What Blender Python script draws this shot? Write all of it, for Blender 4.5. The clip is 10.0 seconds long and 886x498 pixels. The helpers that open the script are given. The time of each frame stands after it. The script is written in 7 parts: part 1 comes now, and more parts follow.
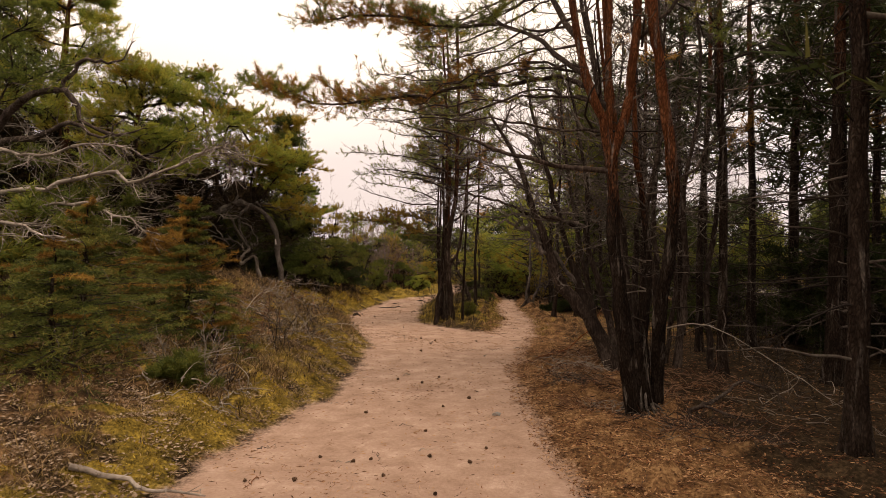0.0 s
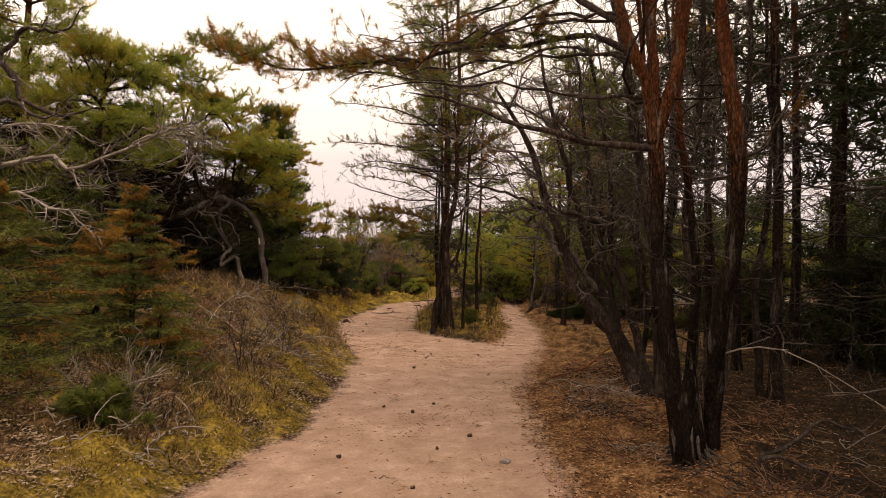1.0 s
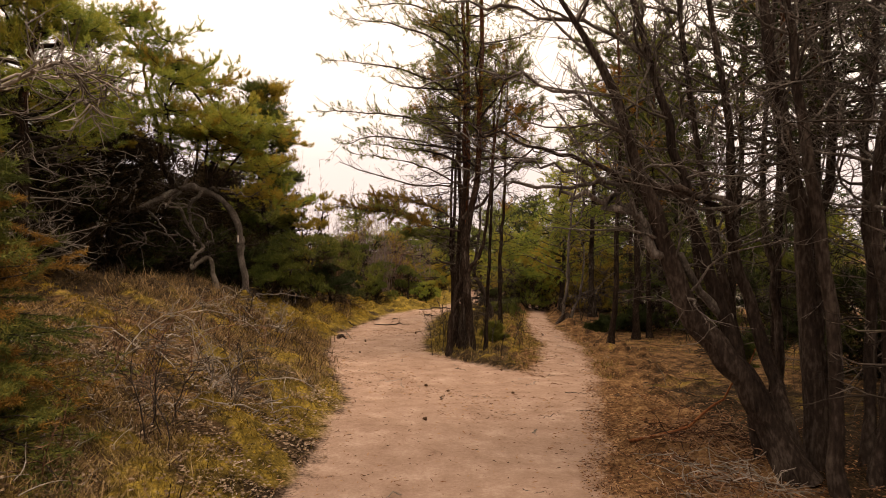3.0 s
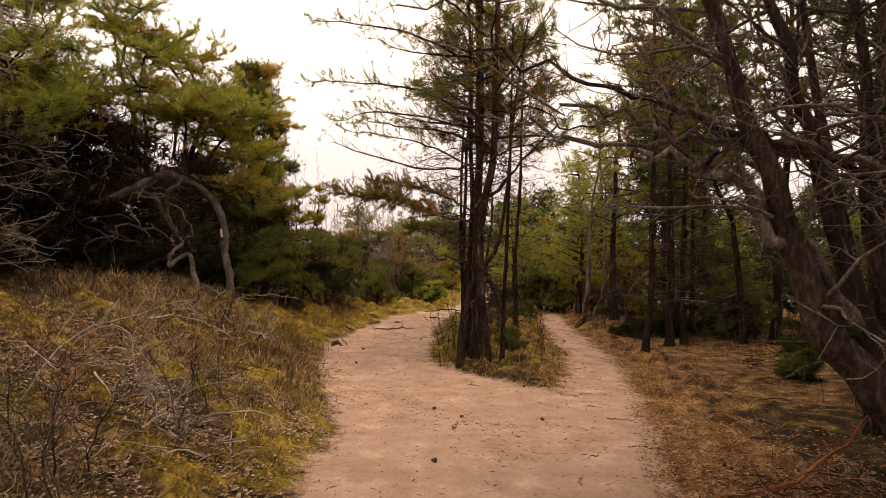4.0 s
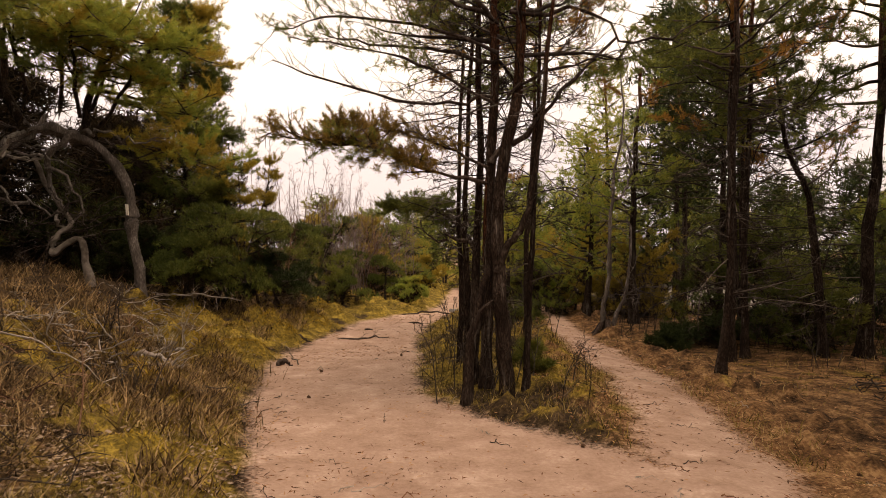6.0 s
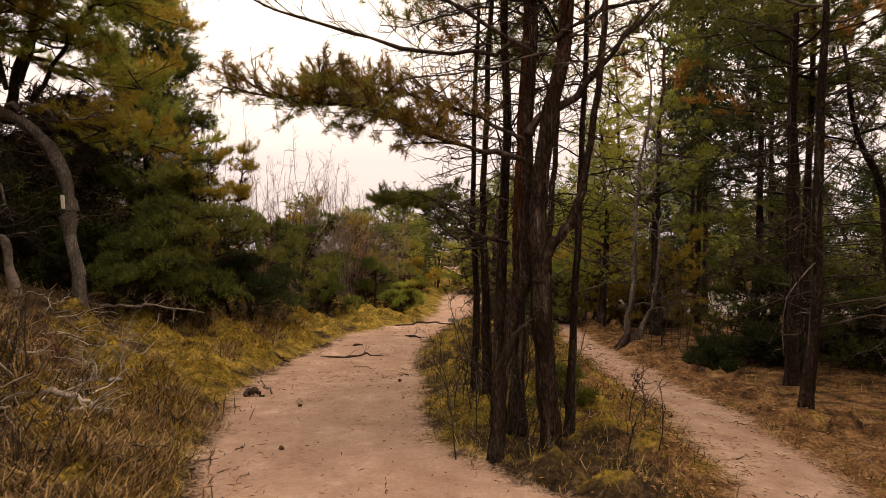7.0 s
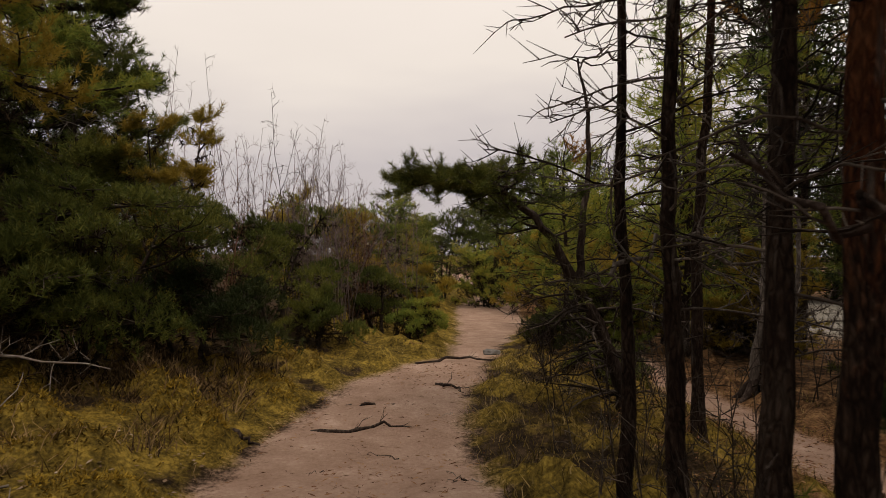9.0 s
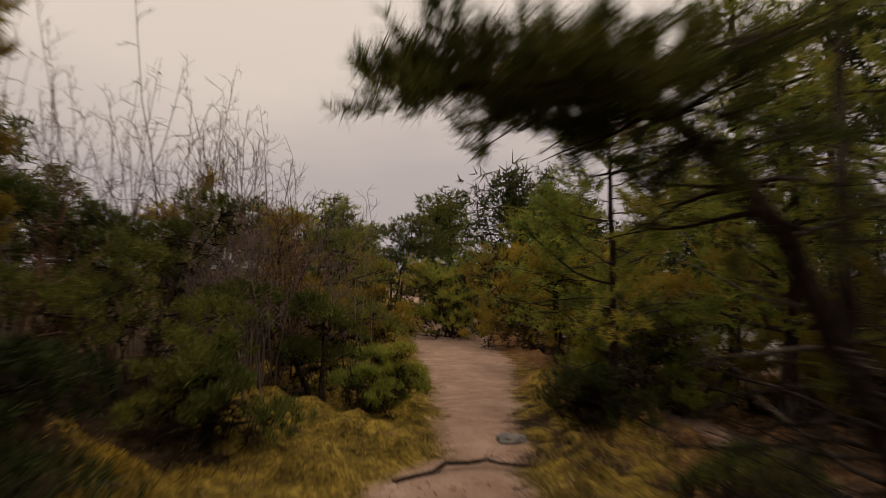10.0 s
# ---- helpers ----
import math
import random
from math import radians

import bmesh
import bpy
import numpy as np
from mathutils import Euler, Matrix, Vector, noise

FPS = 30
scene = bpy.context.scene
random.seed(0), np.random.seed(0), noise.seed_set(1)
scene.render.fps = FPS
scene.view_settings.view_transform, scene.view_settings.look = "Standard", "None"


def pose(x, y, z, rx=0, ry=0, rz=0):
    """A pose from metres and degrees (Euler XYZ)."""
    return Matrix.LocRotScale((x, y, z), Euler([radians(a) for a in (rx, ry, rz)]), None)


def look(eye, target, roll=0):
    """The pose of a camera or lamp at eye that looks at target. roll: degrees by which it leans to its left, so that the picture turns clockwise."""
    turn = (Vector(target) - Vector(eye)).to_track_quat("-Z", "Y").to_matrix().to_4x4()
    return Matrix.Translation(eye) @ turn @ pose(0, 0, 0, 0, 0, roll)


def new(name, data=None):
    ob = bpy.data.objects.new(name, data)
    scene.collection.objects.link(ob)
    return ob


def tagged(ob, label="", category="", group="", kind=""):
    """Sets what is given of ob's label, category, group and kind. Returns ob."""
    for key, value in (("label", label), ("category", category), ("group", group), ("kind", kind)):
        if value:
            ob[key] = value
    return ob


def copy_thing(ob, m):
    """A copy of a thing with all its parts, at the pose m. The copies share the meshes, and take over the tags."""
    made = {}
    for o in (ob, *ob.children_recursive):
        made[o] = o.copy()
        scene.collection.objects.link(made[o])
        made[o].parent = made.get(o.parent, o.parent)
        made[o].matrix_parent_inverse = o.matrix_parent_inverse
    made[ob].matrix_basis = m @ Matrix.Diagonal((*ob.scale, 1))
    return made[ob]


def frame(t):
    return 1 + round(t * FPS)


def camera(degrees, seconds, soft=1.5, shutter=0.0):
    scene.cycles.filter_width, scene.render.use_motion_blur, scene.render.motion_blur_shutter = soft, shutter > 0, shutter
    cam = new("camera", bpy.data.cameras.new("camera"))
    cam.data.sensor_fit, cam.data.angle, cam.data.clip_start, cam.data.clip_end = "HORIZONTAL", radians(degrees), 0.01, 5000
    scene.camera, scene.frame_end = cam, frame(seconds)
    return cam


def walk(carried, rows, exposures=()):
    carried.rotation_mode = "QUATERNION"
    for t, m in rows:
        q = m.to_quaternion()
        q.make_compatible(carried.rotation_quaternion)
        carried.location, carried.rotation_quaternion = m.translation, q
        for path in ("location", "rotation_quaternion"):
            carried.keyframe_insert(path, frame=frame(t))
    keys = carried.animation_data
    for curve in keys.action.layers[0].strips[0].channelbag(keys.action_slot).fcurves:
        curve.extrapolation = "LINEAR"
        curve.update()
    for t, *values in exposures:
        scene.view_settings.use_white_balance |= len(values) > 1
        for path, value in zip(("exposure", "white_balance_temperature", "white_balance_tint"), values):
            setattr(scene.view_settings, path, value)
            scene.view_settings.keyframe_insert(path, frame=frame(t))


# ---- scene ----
# ---- camera and walk ----
cam = camera(68.3, 10.0, soft=0.5, shutter=0.2)
EYE = 1.6
ROWS = [
    (0.0, 0.0, 0.0, 0.0, 0.0, 0.0, 0.0),
    (0.5, 0.030, 0.712, -0.005, 0.03, 0.08, -0.1),
    (1.0, 0.045, 1.390, -0.010, 0.05, 0.12, -0.27),
    (1.5, 0.032, 2.064, -0.027, 0.1, 0.08, -0.23),
    (2.0, 0.002, 2.747, 0.0, 0.23, 0.06, -0.24),
    (2.5, -0.043, 3.395, 0.010, 0.35, 0.05, -0.16),
    (3.0, -0.086, 4.072, -0.016, 0.9, 0.07, -0.19),
    (4.5, -0.235, 6.189, -0.104, 1.26, -0.09, -0.15),
    (5.0, -0.296, 6.906, -0.138, 1.07, -0.19, -0.33),
    (5.5, -0.395, 7.637, -0.226, -0.28, -0.26, -0.34),
    (7.0, -0.691, 9.806, -0.288, -2.92, 0.05, -0.34),
    (7.5, -0.754, 10.570, -0.235, -3.14, 0.0, -0.31),
    (8.0, -0.882, 11.310, -0.238, -3.41, -0.05, -0.07),
    (8.5, -1.003, 12.040, -0.245, -3.76, 0.2, -0.2),
    (9.0, -1.114, 12.774, -0.256, -4.01, 0.38, -0.29),
    (9.4, -1.140, 13.350, -0.258, -4.38, 0.55, -0.35),
    (9.5, -1.140, 13.640, -0.255, -4.65, 0.85, -0.45),
    (9.6, -1.145, 14.080, -0.250, -5.50, 1.25, -0.5),
    (9.8, -1.190, 14.800, -0.240, -7.80, 1.75, -0.6),
    (9.9, -1.230, 15.200, -0.235, -8.90, 1.80, -0.6),
    (10.0, -1.300, 16.150, -0.230, -10.0, 1.80, -0.6),
]
EXPOSURES = [(0.0, 0.62, 8200, 23), (3.0, 0.80, 8500, 24), (4.5, 0.86, 8400, 24), (7.0, 0.72, 8500, 25), (7.5, 0.92, 8600, 25), (8.0, 0.72, 8300, 24), (8.5, 0.02, 7250, 20), (9.0, -0.06, 7250, 19), (9.5, -0.38, 7250, 19), (10.0, -0.42, 7700, 22)]
walk(cam, [(t, pose(x, y, EYE + z, 90 + pitch, roll, yaw)) for t, x, y, z, yaw, pitch, roll in ROWS], EXPOSURES)

# ---- sky and sun: a bright overcast day ----
SUN_EL, SUN_AZ = radians(70), radians(158)      # azimuth from +y, towards +x


def build_sky():
    w = bpy.data.worlds.new("overcast_sky")
    w.use_nodes = True
    nt = w.node_tree
    nt.nodes.clear()
    N, L = nt.nodes.new, nt.links.new
    out, bg = N("ShaderNodeOutputWorld"), N("ShaderNodeBackground")
    sky = N("ShaderNodeTexSky")
    sky.sky_type, sky.sun_disc = "NISHITA", False
    sky.sun_elevation, sky.sun_rotation = SUN_EL, SUN_AZ
    dim = N("ShaderNodeVectorMath"); dim.operation = "SCALE"; dim.inputs["Scale"].default_value = 0.10
    L(sky.outputs[0], dim.inputs[0])
    co = N("ShaderNodeTexCoord")
    sep = N("ShaderNodeSeparateXYZ"); L(co.outputs["Generated"], sep.inputs[0])
    noi = N("ShaderNodeTexNoise"); noi.inputs["Scale"].default_value = 1.7; noi.inputs["Detail"].default_value = 4
    mp = N("ShaderNodeMapping"); mp.inputs["Scale"].default_value = (1, 1, 3.5)
    L(co.outputs["Generated"], mp.inputs[0]); L(mp.outputs[0], noi.inputs["Vector"])
    add = N("ShaderNodeMath"); add.operation = "MULTIPLY_ADD"
    L(noi.outputs[0], add.inputs[0]); add.inputs[1].default_value = 0.22; L(sep.outputs[2], add.inputs[2])
    ramp = N("ShaderNodeValToRGB")
    e = ramp.color_ramp.elements
    e[0].position, e[0].color = 0.06, (0.66, 0.66, 0.71, 1)
    e[1].position, e[1].color = 0.40, (1.18, 1.18, 1.11, 1)
    e.new(0.28).color = (0.80, 0.80, 0.83, 1)
    e.new(1.0).color = (1.75, 1.75, 1.68, 1)
    L(add.outputs[0], ramp.inputs[0])
    up = N("ShaderNodeVectorMath"); up.operation = "SCALE"; up.inputs["Scale"].default_value = 1.0
    L(ramp.outputs[0], up.inputs[0])
    mix = N("ShaderNodeMix"); mix.data_type = "RGBA"; mix.inputs[0].default_value = 0.93
    L(dim.outputs[0], mix.inputs[6]); L(up.outputs[0], mix.inputs[7])
    L(mix.outputs[2], bg.inputs[0]); bg.inputs[1].default_value = 0.74
    L(bg.outputs[0], out.inputs[0])
    scene.world = w
    sun = bpy.data.lights.new("sun", "SUN")
    sun.energy, sun.angle, sun.color = 1.15, radians(36), (1.0, 0.91, 0.78)
    ob = new("sun", sun)
    d = Vector((math.sin(SUN_AZ) * math.cos(SUN_EL), math.cos(SUN_AZ) * math.cos(SUN_EL), math.sin(SUN_EL)))
    ob.matrix_world = look(d * 60, (0, 0, 0))


build_sky()


# ---- materials ----
def material(name, stops, scale, rough=0.85, bump=0.0, bump_scale=40.0, stretch=(1, 1, 1), island=0.0, detail=5.0,
             fine=0.35, spec=0.06, translucent=0.0):
    """Colour from a broad and a fine noise over stops [(position, rgb)], grain bump, and a shade that differs by piece."""
    m = bpy.data.materials.new(name)
    m.use_nodes = True
    nt = m.node_tree
    N, L = nt.nodes.new, nt.links.new
    b = nt.nodes["Principled BSDF"]
    b.inputs["Roughness"].default_value = rough
    b.inputs["Specular IOR Level"].default_value = spec
    geo = N("ShaderNodeNewGeometry")
    mp = N("ShaderNodeMapping"); mp.inputs["Scale"].default_value = stretch
    L(geo.outputs["Position"], mp.inputs[0])
    big = N("ShaderNodeTexNoise"); big.inputs["Scale"].default_value = scale; big.inputs["Detail"].default_value = 3
    small = N("ShaderNodeTexNoise"); small.inputs["Scale"].default_value = scale * 9; small.inputs["Detail"].default_value = detail
    L(mp.outputs[0], big.inputs["Vector"]); L(mp.outputs[0], small.inputs["Vector"])
    mx = N("ShaderNodeMix"); mx.data_type = "FLOAT"; mx.inputs[0].default_value = fine
    L(big.outputs[0], mx.inputs[2]); L(small.outputs[0], mx.inputs[3])
    src = mx.outputs[0]
    if island:
        ad = N("ShaderNodeMath"); ad.operation = "MULTIPLY_ADD"
        L(geo.outputs["Random Per Island"], ad.inputs[0]); ad.inputs[1].default_value = island
        sb = N("ShaderNodeMath"); sb.operation = "SUBTRACT"; L(src, sb.inputs[0]); sb.inputs[1].default_value = island / 2
        L(sb.outputs[0], ad.inputs[2]); src = ad.outputs[0]
    ramp = N("ShaderNodeValToRGB")
    el = ramp.color_ramp.elements
    el[0].position, el[0].color = stops[0][0], (*stops[0][1], 1)
    el[1].position, el[1].color = stops[-1][0], (*stops[-1][1], 1)
    for p, c in stops[1:-1]:
        el.new(p).color = (*c, 1)
    L(src, ramp.inputs[0]); L(ramp.outputs[0], b.inputs["Base Color"])
    if bump:
        bn = N("ShaderNodeTexNoise"); bn.inputs["Scale"].default_value = bump_scale; bn.inputs["Detail"].default_value = 4
        L(mp.outputs[0], bn.inputs["Vector"])
        bp = N("ShaderNodeBump"); bp.inputs["Strength"].default_value = bump; bp.inputs["Distance"].default_value = 0.02
        L(bn.outputs[0], bp.inputs["Height"]); L(bp.outputs[0], b.inputs["Normal"])
    if translucent:
        tr = N("ShaderNodeBsdfTranslucent"); L(ramp.outputs[0], tr.inputs["Color"])
        ms = N("ShaderNodeMixShader"); ms.inputs[0].default_value = translucent
        L(b.outputs[0], ms.inputs[1]); L(tr.outputs[0], ms.inputs[2])
        L(ms.outputs[0], nt.nodes["Material Output"].inputs[0])
    return m


BARK_DARK = material("ridged_bark", [(0.3, (0.010, 0.007, 0.006)), (0.5, (0.036, 0.025, 0.020)), (0.7, (0.115, 0.09, 0.074))], 3.0,
                     bump=1.0, bump_scale=22, stretch=(1.9, 1.9, 0.6), fine=0.55)
BARK_RED = material("flaky_red_bark", [(0.3, (0.075, 0.028, 0.014)), (0.52, (0.19, 0.068, 0.028)), (0.72, (0.33, 0.15, 0.07))], 3.0,
                    bump=0.7, bump_scale=22, stretch=(2.0, 2.0, 0.6), fine=0.5)
GREY_BARK = material("grey_weathered_bark", [(0.3, (0.030, 0.024, 0.020)), (0.52, (0.11, 0.092, 0.080)), (0.72, (0.36, 0.32, 0.285))], 4.0,
                     bump=0.8, bump_scale=30, stretch=(2.0, 2.0, 0.6), fine=0.5)

OLD_BARK = material("old_gnarled_bark", [(0.3, (0.014, 0.010, 0.009)), (0.5, (0.050, 0.037, 0.030)), (0.72, (0.20, 0.165, 0.145))], 5.0,
                    bump=1.0, bump_scale=26, stretch=(1.5, 1.5, 0.9), fine=0.5)


def pine_bark(name, z0, z1, pale=1.0, red=1.0):
    """Scots pine bark: dark and ridged low down, turning flaky and orange-red between the heights z0 and z1."""
    m = bpy.data.materials.new(name)
    m.use_nodes = True
    nt = m.node_tree
    N, L = nt.nodes.new, nt.links.new
    bsdf = nt.nodes["Principled BSDF"]
    bsdf.inputs["Roughness"].default_value = 0.9
    bsdf.inputs["Specular IOR Level"].default_value = 0.05
    geo = N("ShaderNodeNewGeometry")
    mp = N("ShaderNodeMapping"); mp.inputs["Scale"].default_value = (2.2, 2.2, 0.7)
    L(geo.outputs["Position"], mp.inputs[0])
    n1 = N("ShaderNodeTexNoise"); n1.inputs["Scale"].default_value = 34; n1.inputs["Detail"].default_value = 8
    L(mp.outputs[0], n1.inputs["Vector"])
    n3 = N("ShaderNodeTexNoise"); n3.inputs["Scale"].default_value = 5.5; n3.inputs["Detail"].default_value = 4; L(mp.outputs[0], n3.inputs["Vector"])
    tone = N("ShaderNodeMix"); tone.data_type = "FLOAT"; tone.inputs[0].default_value = 0.55; L(n1.outputs[0], tone.inputs[2]); L(n3.outputs[0], tone.inputs[3])
    low, high = N("ShaderNodeValToRGB"), N("ShaderNodeValToRGB")
    for r, cols in ((low, ((0.009, 0.006, 0.005), (0.034, 0.022, 0.016), (0.105, 0.080, 0.064))), (high, ((0.055, 0.019, 0.009), (0.145, 0.050, 0.021), (0.26, 0.115, 0.055)))):
        cols = [tuple(v * (pale if r is low else red) for v in c) for c in cols]
        e = r.color_ramp.elements
        e[0].position, e[0].color = 0.27, (*cols[0], 1)
        e[1].position, e[1].color = 0.78, (*cols[2], 1)
        e.new(0.5).color = (*cols[1], 1)
        L(tone.outputs[0], r.inputs[0])
    sep = N("ShaderNodeSeparateXYZ"); L(geo.outputs["Position"], sep.inputs[0])
    ad = N("ShaderNodeMath"); ad.operation = "MULTIPLY_ADD"
    L(n1.outputs[0], ad.inputs[0]); ad.inputs[1].default_value = 2.0; L(sep.outputs[2], ad.inputs[2])
    mr = N("ShaderNodeMapRange"); mr.interpolation_type = "SMOOTHSTEP"
    mr.inputs[1].default_value, mr.inputs[2].default_value = z0 + 1.0, z1 + 1.0
    L(ad.outputs[0], mr.inputs[0])
    mx = N("ShaderNodeMix"); mx.data_type = "RGBA"
    L(mr.outputs[0], mx.inputs[0]); L(low.outputs[0], mx.inputs[6]); L(high.outputs[0], mx.inputs[7])
    # dark fissures between the bark plates
    fis = N("ShaderNodeTexVoronoi"); fis.feature = "DISTANCE_TO_EDGE"; fis.inputs["Scale"].default_value = 21
    wob = N("ShaderNodeVectorMath"); wob.operation = "MULTIPLY_ADD"; wob.inputs[1].default_value = (0.16, 0.16, 0.16)
    L(n3.outputs["Color"], wob.inputs[0]); L(mp.outputs[0], wob.inputs[2]); L(wob.outputs[0], fis.inputs["Vector"])
    gap = N("ShaderNodeMapRange"); gap.interpolation_type = "SMOOTHSTEP"
    gap.inputs[1].default_value, gap.inputs[2].default_value, gap.inputs[3].default_value, gap.inputs[4].default_value = 0.0, 0.30, 0.5, 1.0
    L(fis.outputs[0], gap.inputs[0])
    # weathered pale grey streaks along the grain
    mg = N("ShaderNodeMapping"); mg.inputs["Scale"].default_value = (9.0, 9.0, 1.1); L(geo.outputs["Position"], mg.inputs[0])
    ng = N("ShaderNodeTexNoise"); ng.inputs["Scale"].default_value = 2.2; ng.inputs["Detail"].default_value = 5; L(mg.outputs[0], ng.inputs["Vector"])
    rg_ = N("ShaderNodeMapRange"); rg_.inputs[1].default_value, rg_.inputs[2].default_value, rg_.inputs[4].default_value = 0.585, 0.70, 0.8
    L(ng.outputs[0], rg_.inputs[0])
    gm = N("ShaderNodeMix"); gm.data_type = "RGBA"; gm.inputs[7].default_value = (0.165, 0.14, 0.12, 1)
    L(rg_.outputs[0], gm.inputs[0]); L(mx.outputs[2], gm.inputs[6])
    sc = N("ShaderNodeVectorMath"); sc.operation = "SCALE"; L(gm.outputs[2], sc.inputs[0]); L(gap.outputs[0], sc.inputs["Scale"])
    L(sc.outputs[0], bsdf.inputs["Base Color"])
    hh = N("ShaderNodeMath"); hh.operation = "ADD"; L(n1.outputs[0], hh.inputs[0]); L(gap.outputs[0], hh.inputs[1])
    bp = N("ShaderNodeBump"); bp.inputs["Strength"].default_value = 1.0; bp.inputs["Distance"].default_value = 0.012
    L(hh.outputs[0], bp.inputs["Height"]); L(bp.outputs[0], bsdf.inputs["Normal"])
    return m


BARK_PINE = pine_bark("pine_bark", 3.2, 5.2)
BARK_ISLAND = pine_bark("reddish_brown_bark", 1.9, 4.2, 1.05, 0.62)
BARK_RUDDY = pine_bark("ruddy_bark", 1.0, 2.0, 1.1, 0.85)
BARK_FORK = pine_bark("red_pine_bark", 1.8, 2.9, 0.62, 0.95)
BARK_TWIG = material("twig_bark", [(0.3, (0.016, 0.012, 0.010)), (0.55, (0.042, 0.032, 0.026)), (0.75, (0.15, 0.125, 0.105))], 4.0, island=0.35)
DEAD_GREY = material("weathered_dead_wood", [(0.3, (0.07, 0.056, 0.046)), (0.55, (0.23, 0.195, 0.165)), (0.75, (0.46, 0.41, 0.36))], 3.0,
                     bump=0.4, bump_scale=60, island=0.25, stretch=(1, 1, 1))
RED_TWIG = material("reddish_twig_bark", [(0.3, (0.035, 0.017, 0.010)), (0.5, (0.10, 0.046, 0.026)), (0.75, (0.25, 0.155, 0.10))], 4.0, island=0.7)
PALE_TWIG = material("pale_twig_bark", [(0.3, (0.075, 0.055, 0.050)), (0.7, (0.24, 0.18, 0.165))], 4.0, island=0.25)
NEEDLE = material("pine_needles", [(0.28, (0.050, 0.070, 0.018)), (0.45, (0.125, 0.158, 0.036)), (0.58, (0.20, 0.205, 0.040)), (0.70, (0.31, 0.22, 0.040))],
                  0.75, rough=0.6, island=0.25, fine=0.25, translucent=0.28)
NEEDLE_GREEN = material("green_needles", [(0.28, (0.032, 0.046, 0.012)), (0.5, (0.092, 0.112, 0.026)), (0.72, (0.19, 0.18, 0.036))],
                        0.9, rough=0.6, island=0.25, fine=0.25, translucent=0.25)
NEEDLE_RUST = material("rusty_needles", [(0.28, (0.10, 0.058, 0.014)), (0.5, (0.27, 0.130, 0.028)), (0.72, (0.42, 0.23, 0.05))],
                       1.0, rough=0.65, island=0.25, fine=0.25, translucent=0.45)
# Needle green darkened for crowns in the shade; the shade is in the colour.
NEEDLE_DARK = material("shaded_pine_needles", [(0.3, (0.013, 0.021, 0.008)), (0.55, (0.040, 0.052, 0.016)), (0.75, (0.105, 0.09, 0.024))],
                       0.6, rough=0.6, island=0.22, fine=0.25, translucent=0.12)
# Near-black dead needles; their colour stands in for shade inside bushes and thickets.
SHADE_NEEDLES = material("inner_shade_needles", [(0.3, (0.010, 0.008, 0.005)), (0.55, (0.026, 0.018, 0.010)), (0.75, (0.06, 0.038, 0.018))], 1.5, rough=0.9, island=0.4)
# Needle green lightened for crowns catching light; the light is in the colour.
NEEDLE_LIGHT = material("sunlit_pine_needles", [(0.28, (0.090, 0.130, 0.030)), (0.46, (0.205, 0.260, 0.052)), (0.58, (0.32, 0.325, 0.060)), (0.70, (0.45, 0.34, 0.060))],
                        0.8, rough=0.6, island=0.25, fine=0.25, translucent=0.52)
NEEDLE_OCHRE = material("ochre_needles", [(0.28, (0.13, 0.108, 0.020)), (0.5, (0.29, 0.21, 0.034)), (0.72, (0.42, 0.30, 0.05))],
                        1.0, rough=0.65, island=0.25, fine=0.25, translucent=0.45)
NEEDLE_BRONZE = material("bronze_needles", [(0.28, (0.085, 0.062, 0.014)), (0.5, (0.22, 0.135, 0.028)), (0.72, (0.38, 0.24, 0.045))],
                         1.3, rough=0.65, island=0.3, fine=0.25, translucent=0.4)
MOSS = material("yellow_moss", [(0.25, (0.050, 0.035, 0.010)), (0.45, (0.165, 0.104, 0.018)), (0.6, (0.34, 0.222, 0.030)), (0.78, (0.50, 0.37, 0.08))], 1.9, rough=0.85, island=0.16, fine=0.3, translucent=0.2)
SPRUCE_BROWN = material("browned_spruce_needles", [(0.28, (0.075, 0.042, 0.012)), (0.5, (0.20, 0.105, 0.026)), (0.72, (0.36, 0.21, 0.05))], 1.6, rough=0.65, island=0.35, fine=0.25, translucent=0.35)
SPRUCE = material("spruce_needles", [(0.28, (0.026, 0.038, 0.012)), (0.5, (0.085, 0.104, 0.026)), (0.72, (0.21, 0.18, 0.042))], 1.4, rough=0.6, island=0.25, fine=0.25, translucent=0.2)
GRASS = material("dry_grass", [(0.25, (0.030, 0.022, 0.009)), (0.45, (0.100, 0.072, 0.020)), (0.6, (0.21, 0.150, 0.036)), (0.78, (0.44, 0.32, 0.16))],
                 1.6, rough=0.8, island=0.5, fine=0.2, translucent=0.2)
HEATHER = material("brown_heather", [(0.25, (0.020, 0.013, 0.008)), (0.5, (0.12, 0.076, 0.036)), (0.75, (0.33, 0.22, 0.11))], 1.2, rough=0.85, island=0.5, fine=0.2)
LEAF_LITTER = material("pale_leaf_litter", [(0.25, (0.05, 0.030, 0.018)), (0.5, (0.19, 0.128, 0.082)), (0.78, (0.34, 0.265, 0.20))], 1.2, rough=0.85, island=0.45, fine=0.2)
LITTER = material("fallen_needles", [(0.25, (0.055, 0.024, 0.012)), (0.5, (0.17, 0.072, 0.032)), (0.78, (0.38, 0.225, 0.12))], 1.2, rough=0.85, island=0.75, fine=0.2)
DARK_LITTER = material("wet_fallen_leaves", [(0.25, (0.025, 0.012, 0.007)), (0.5, (0.095, 0.045, 0.024)), (0.78, (0.27, 0.155, 0.085))], 1.6, rough=0.8, island=0.7, fine=0.3)
PALE_WOOD = material("bare_pale_wood", [(0.3, (0.42, 0.38, 0.32)), (0.7, (0.68, 0.64, 0.57))], 20.0, bump=0.3)
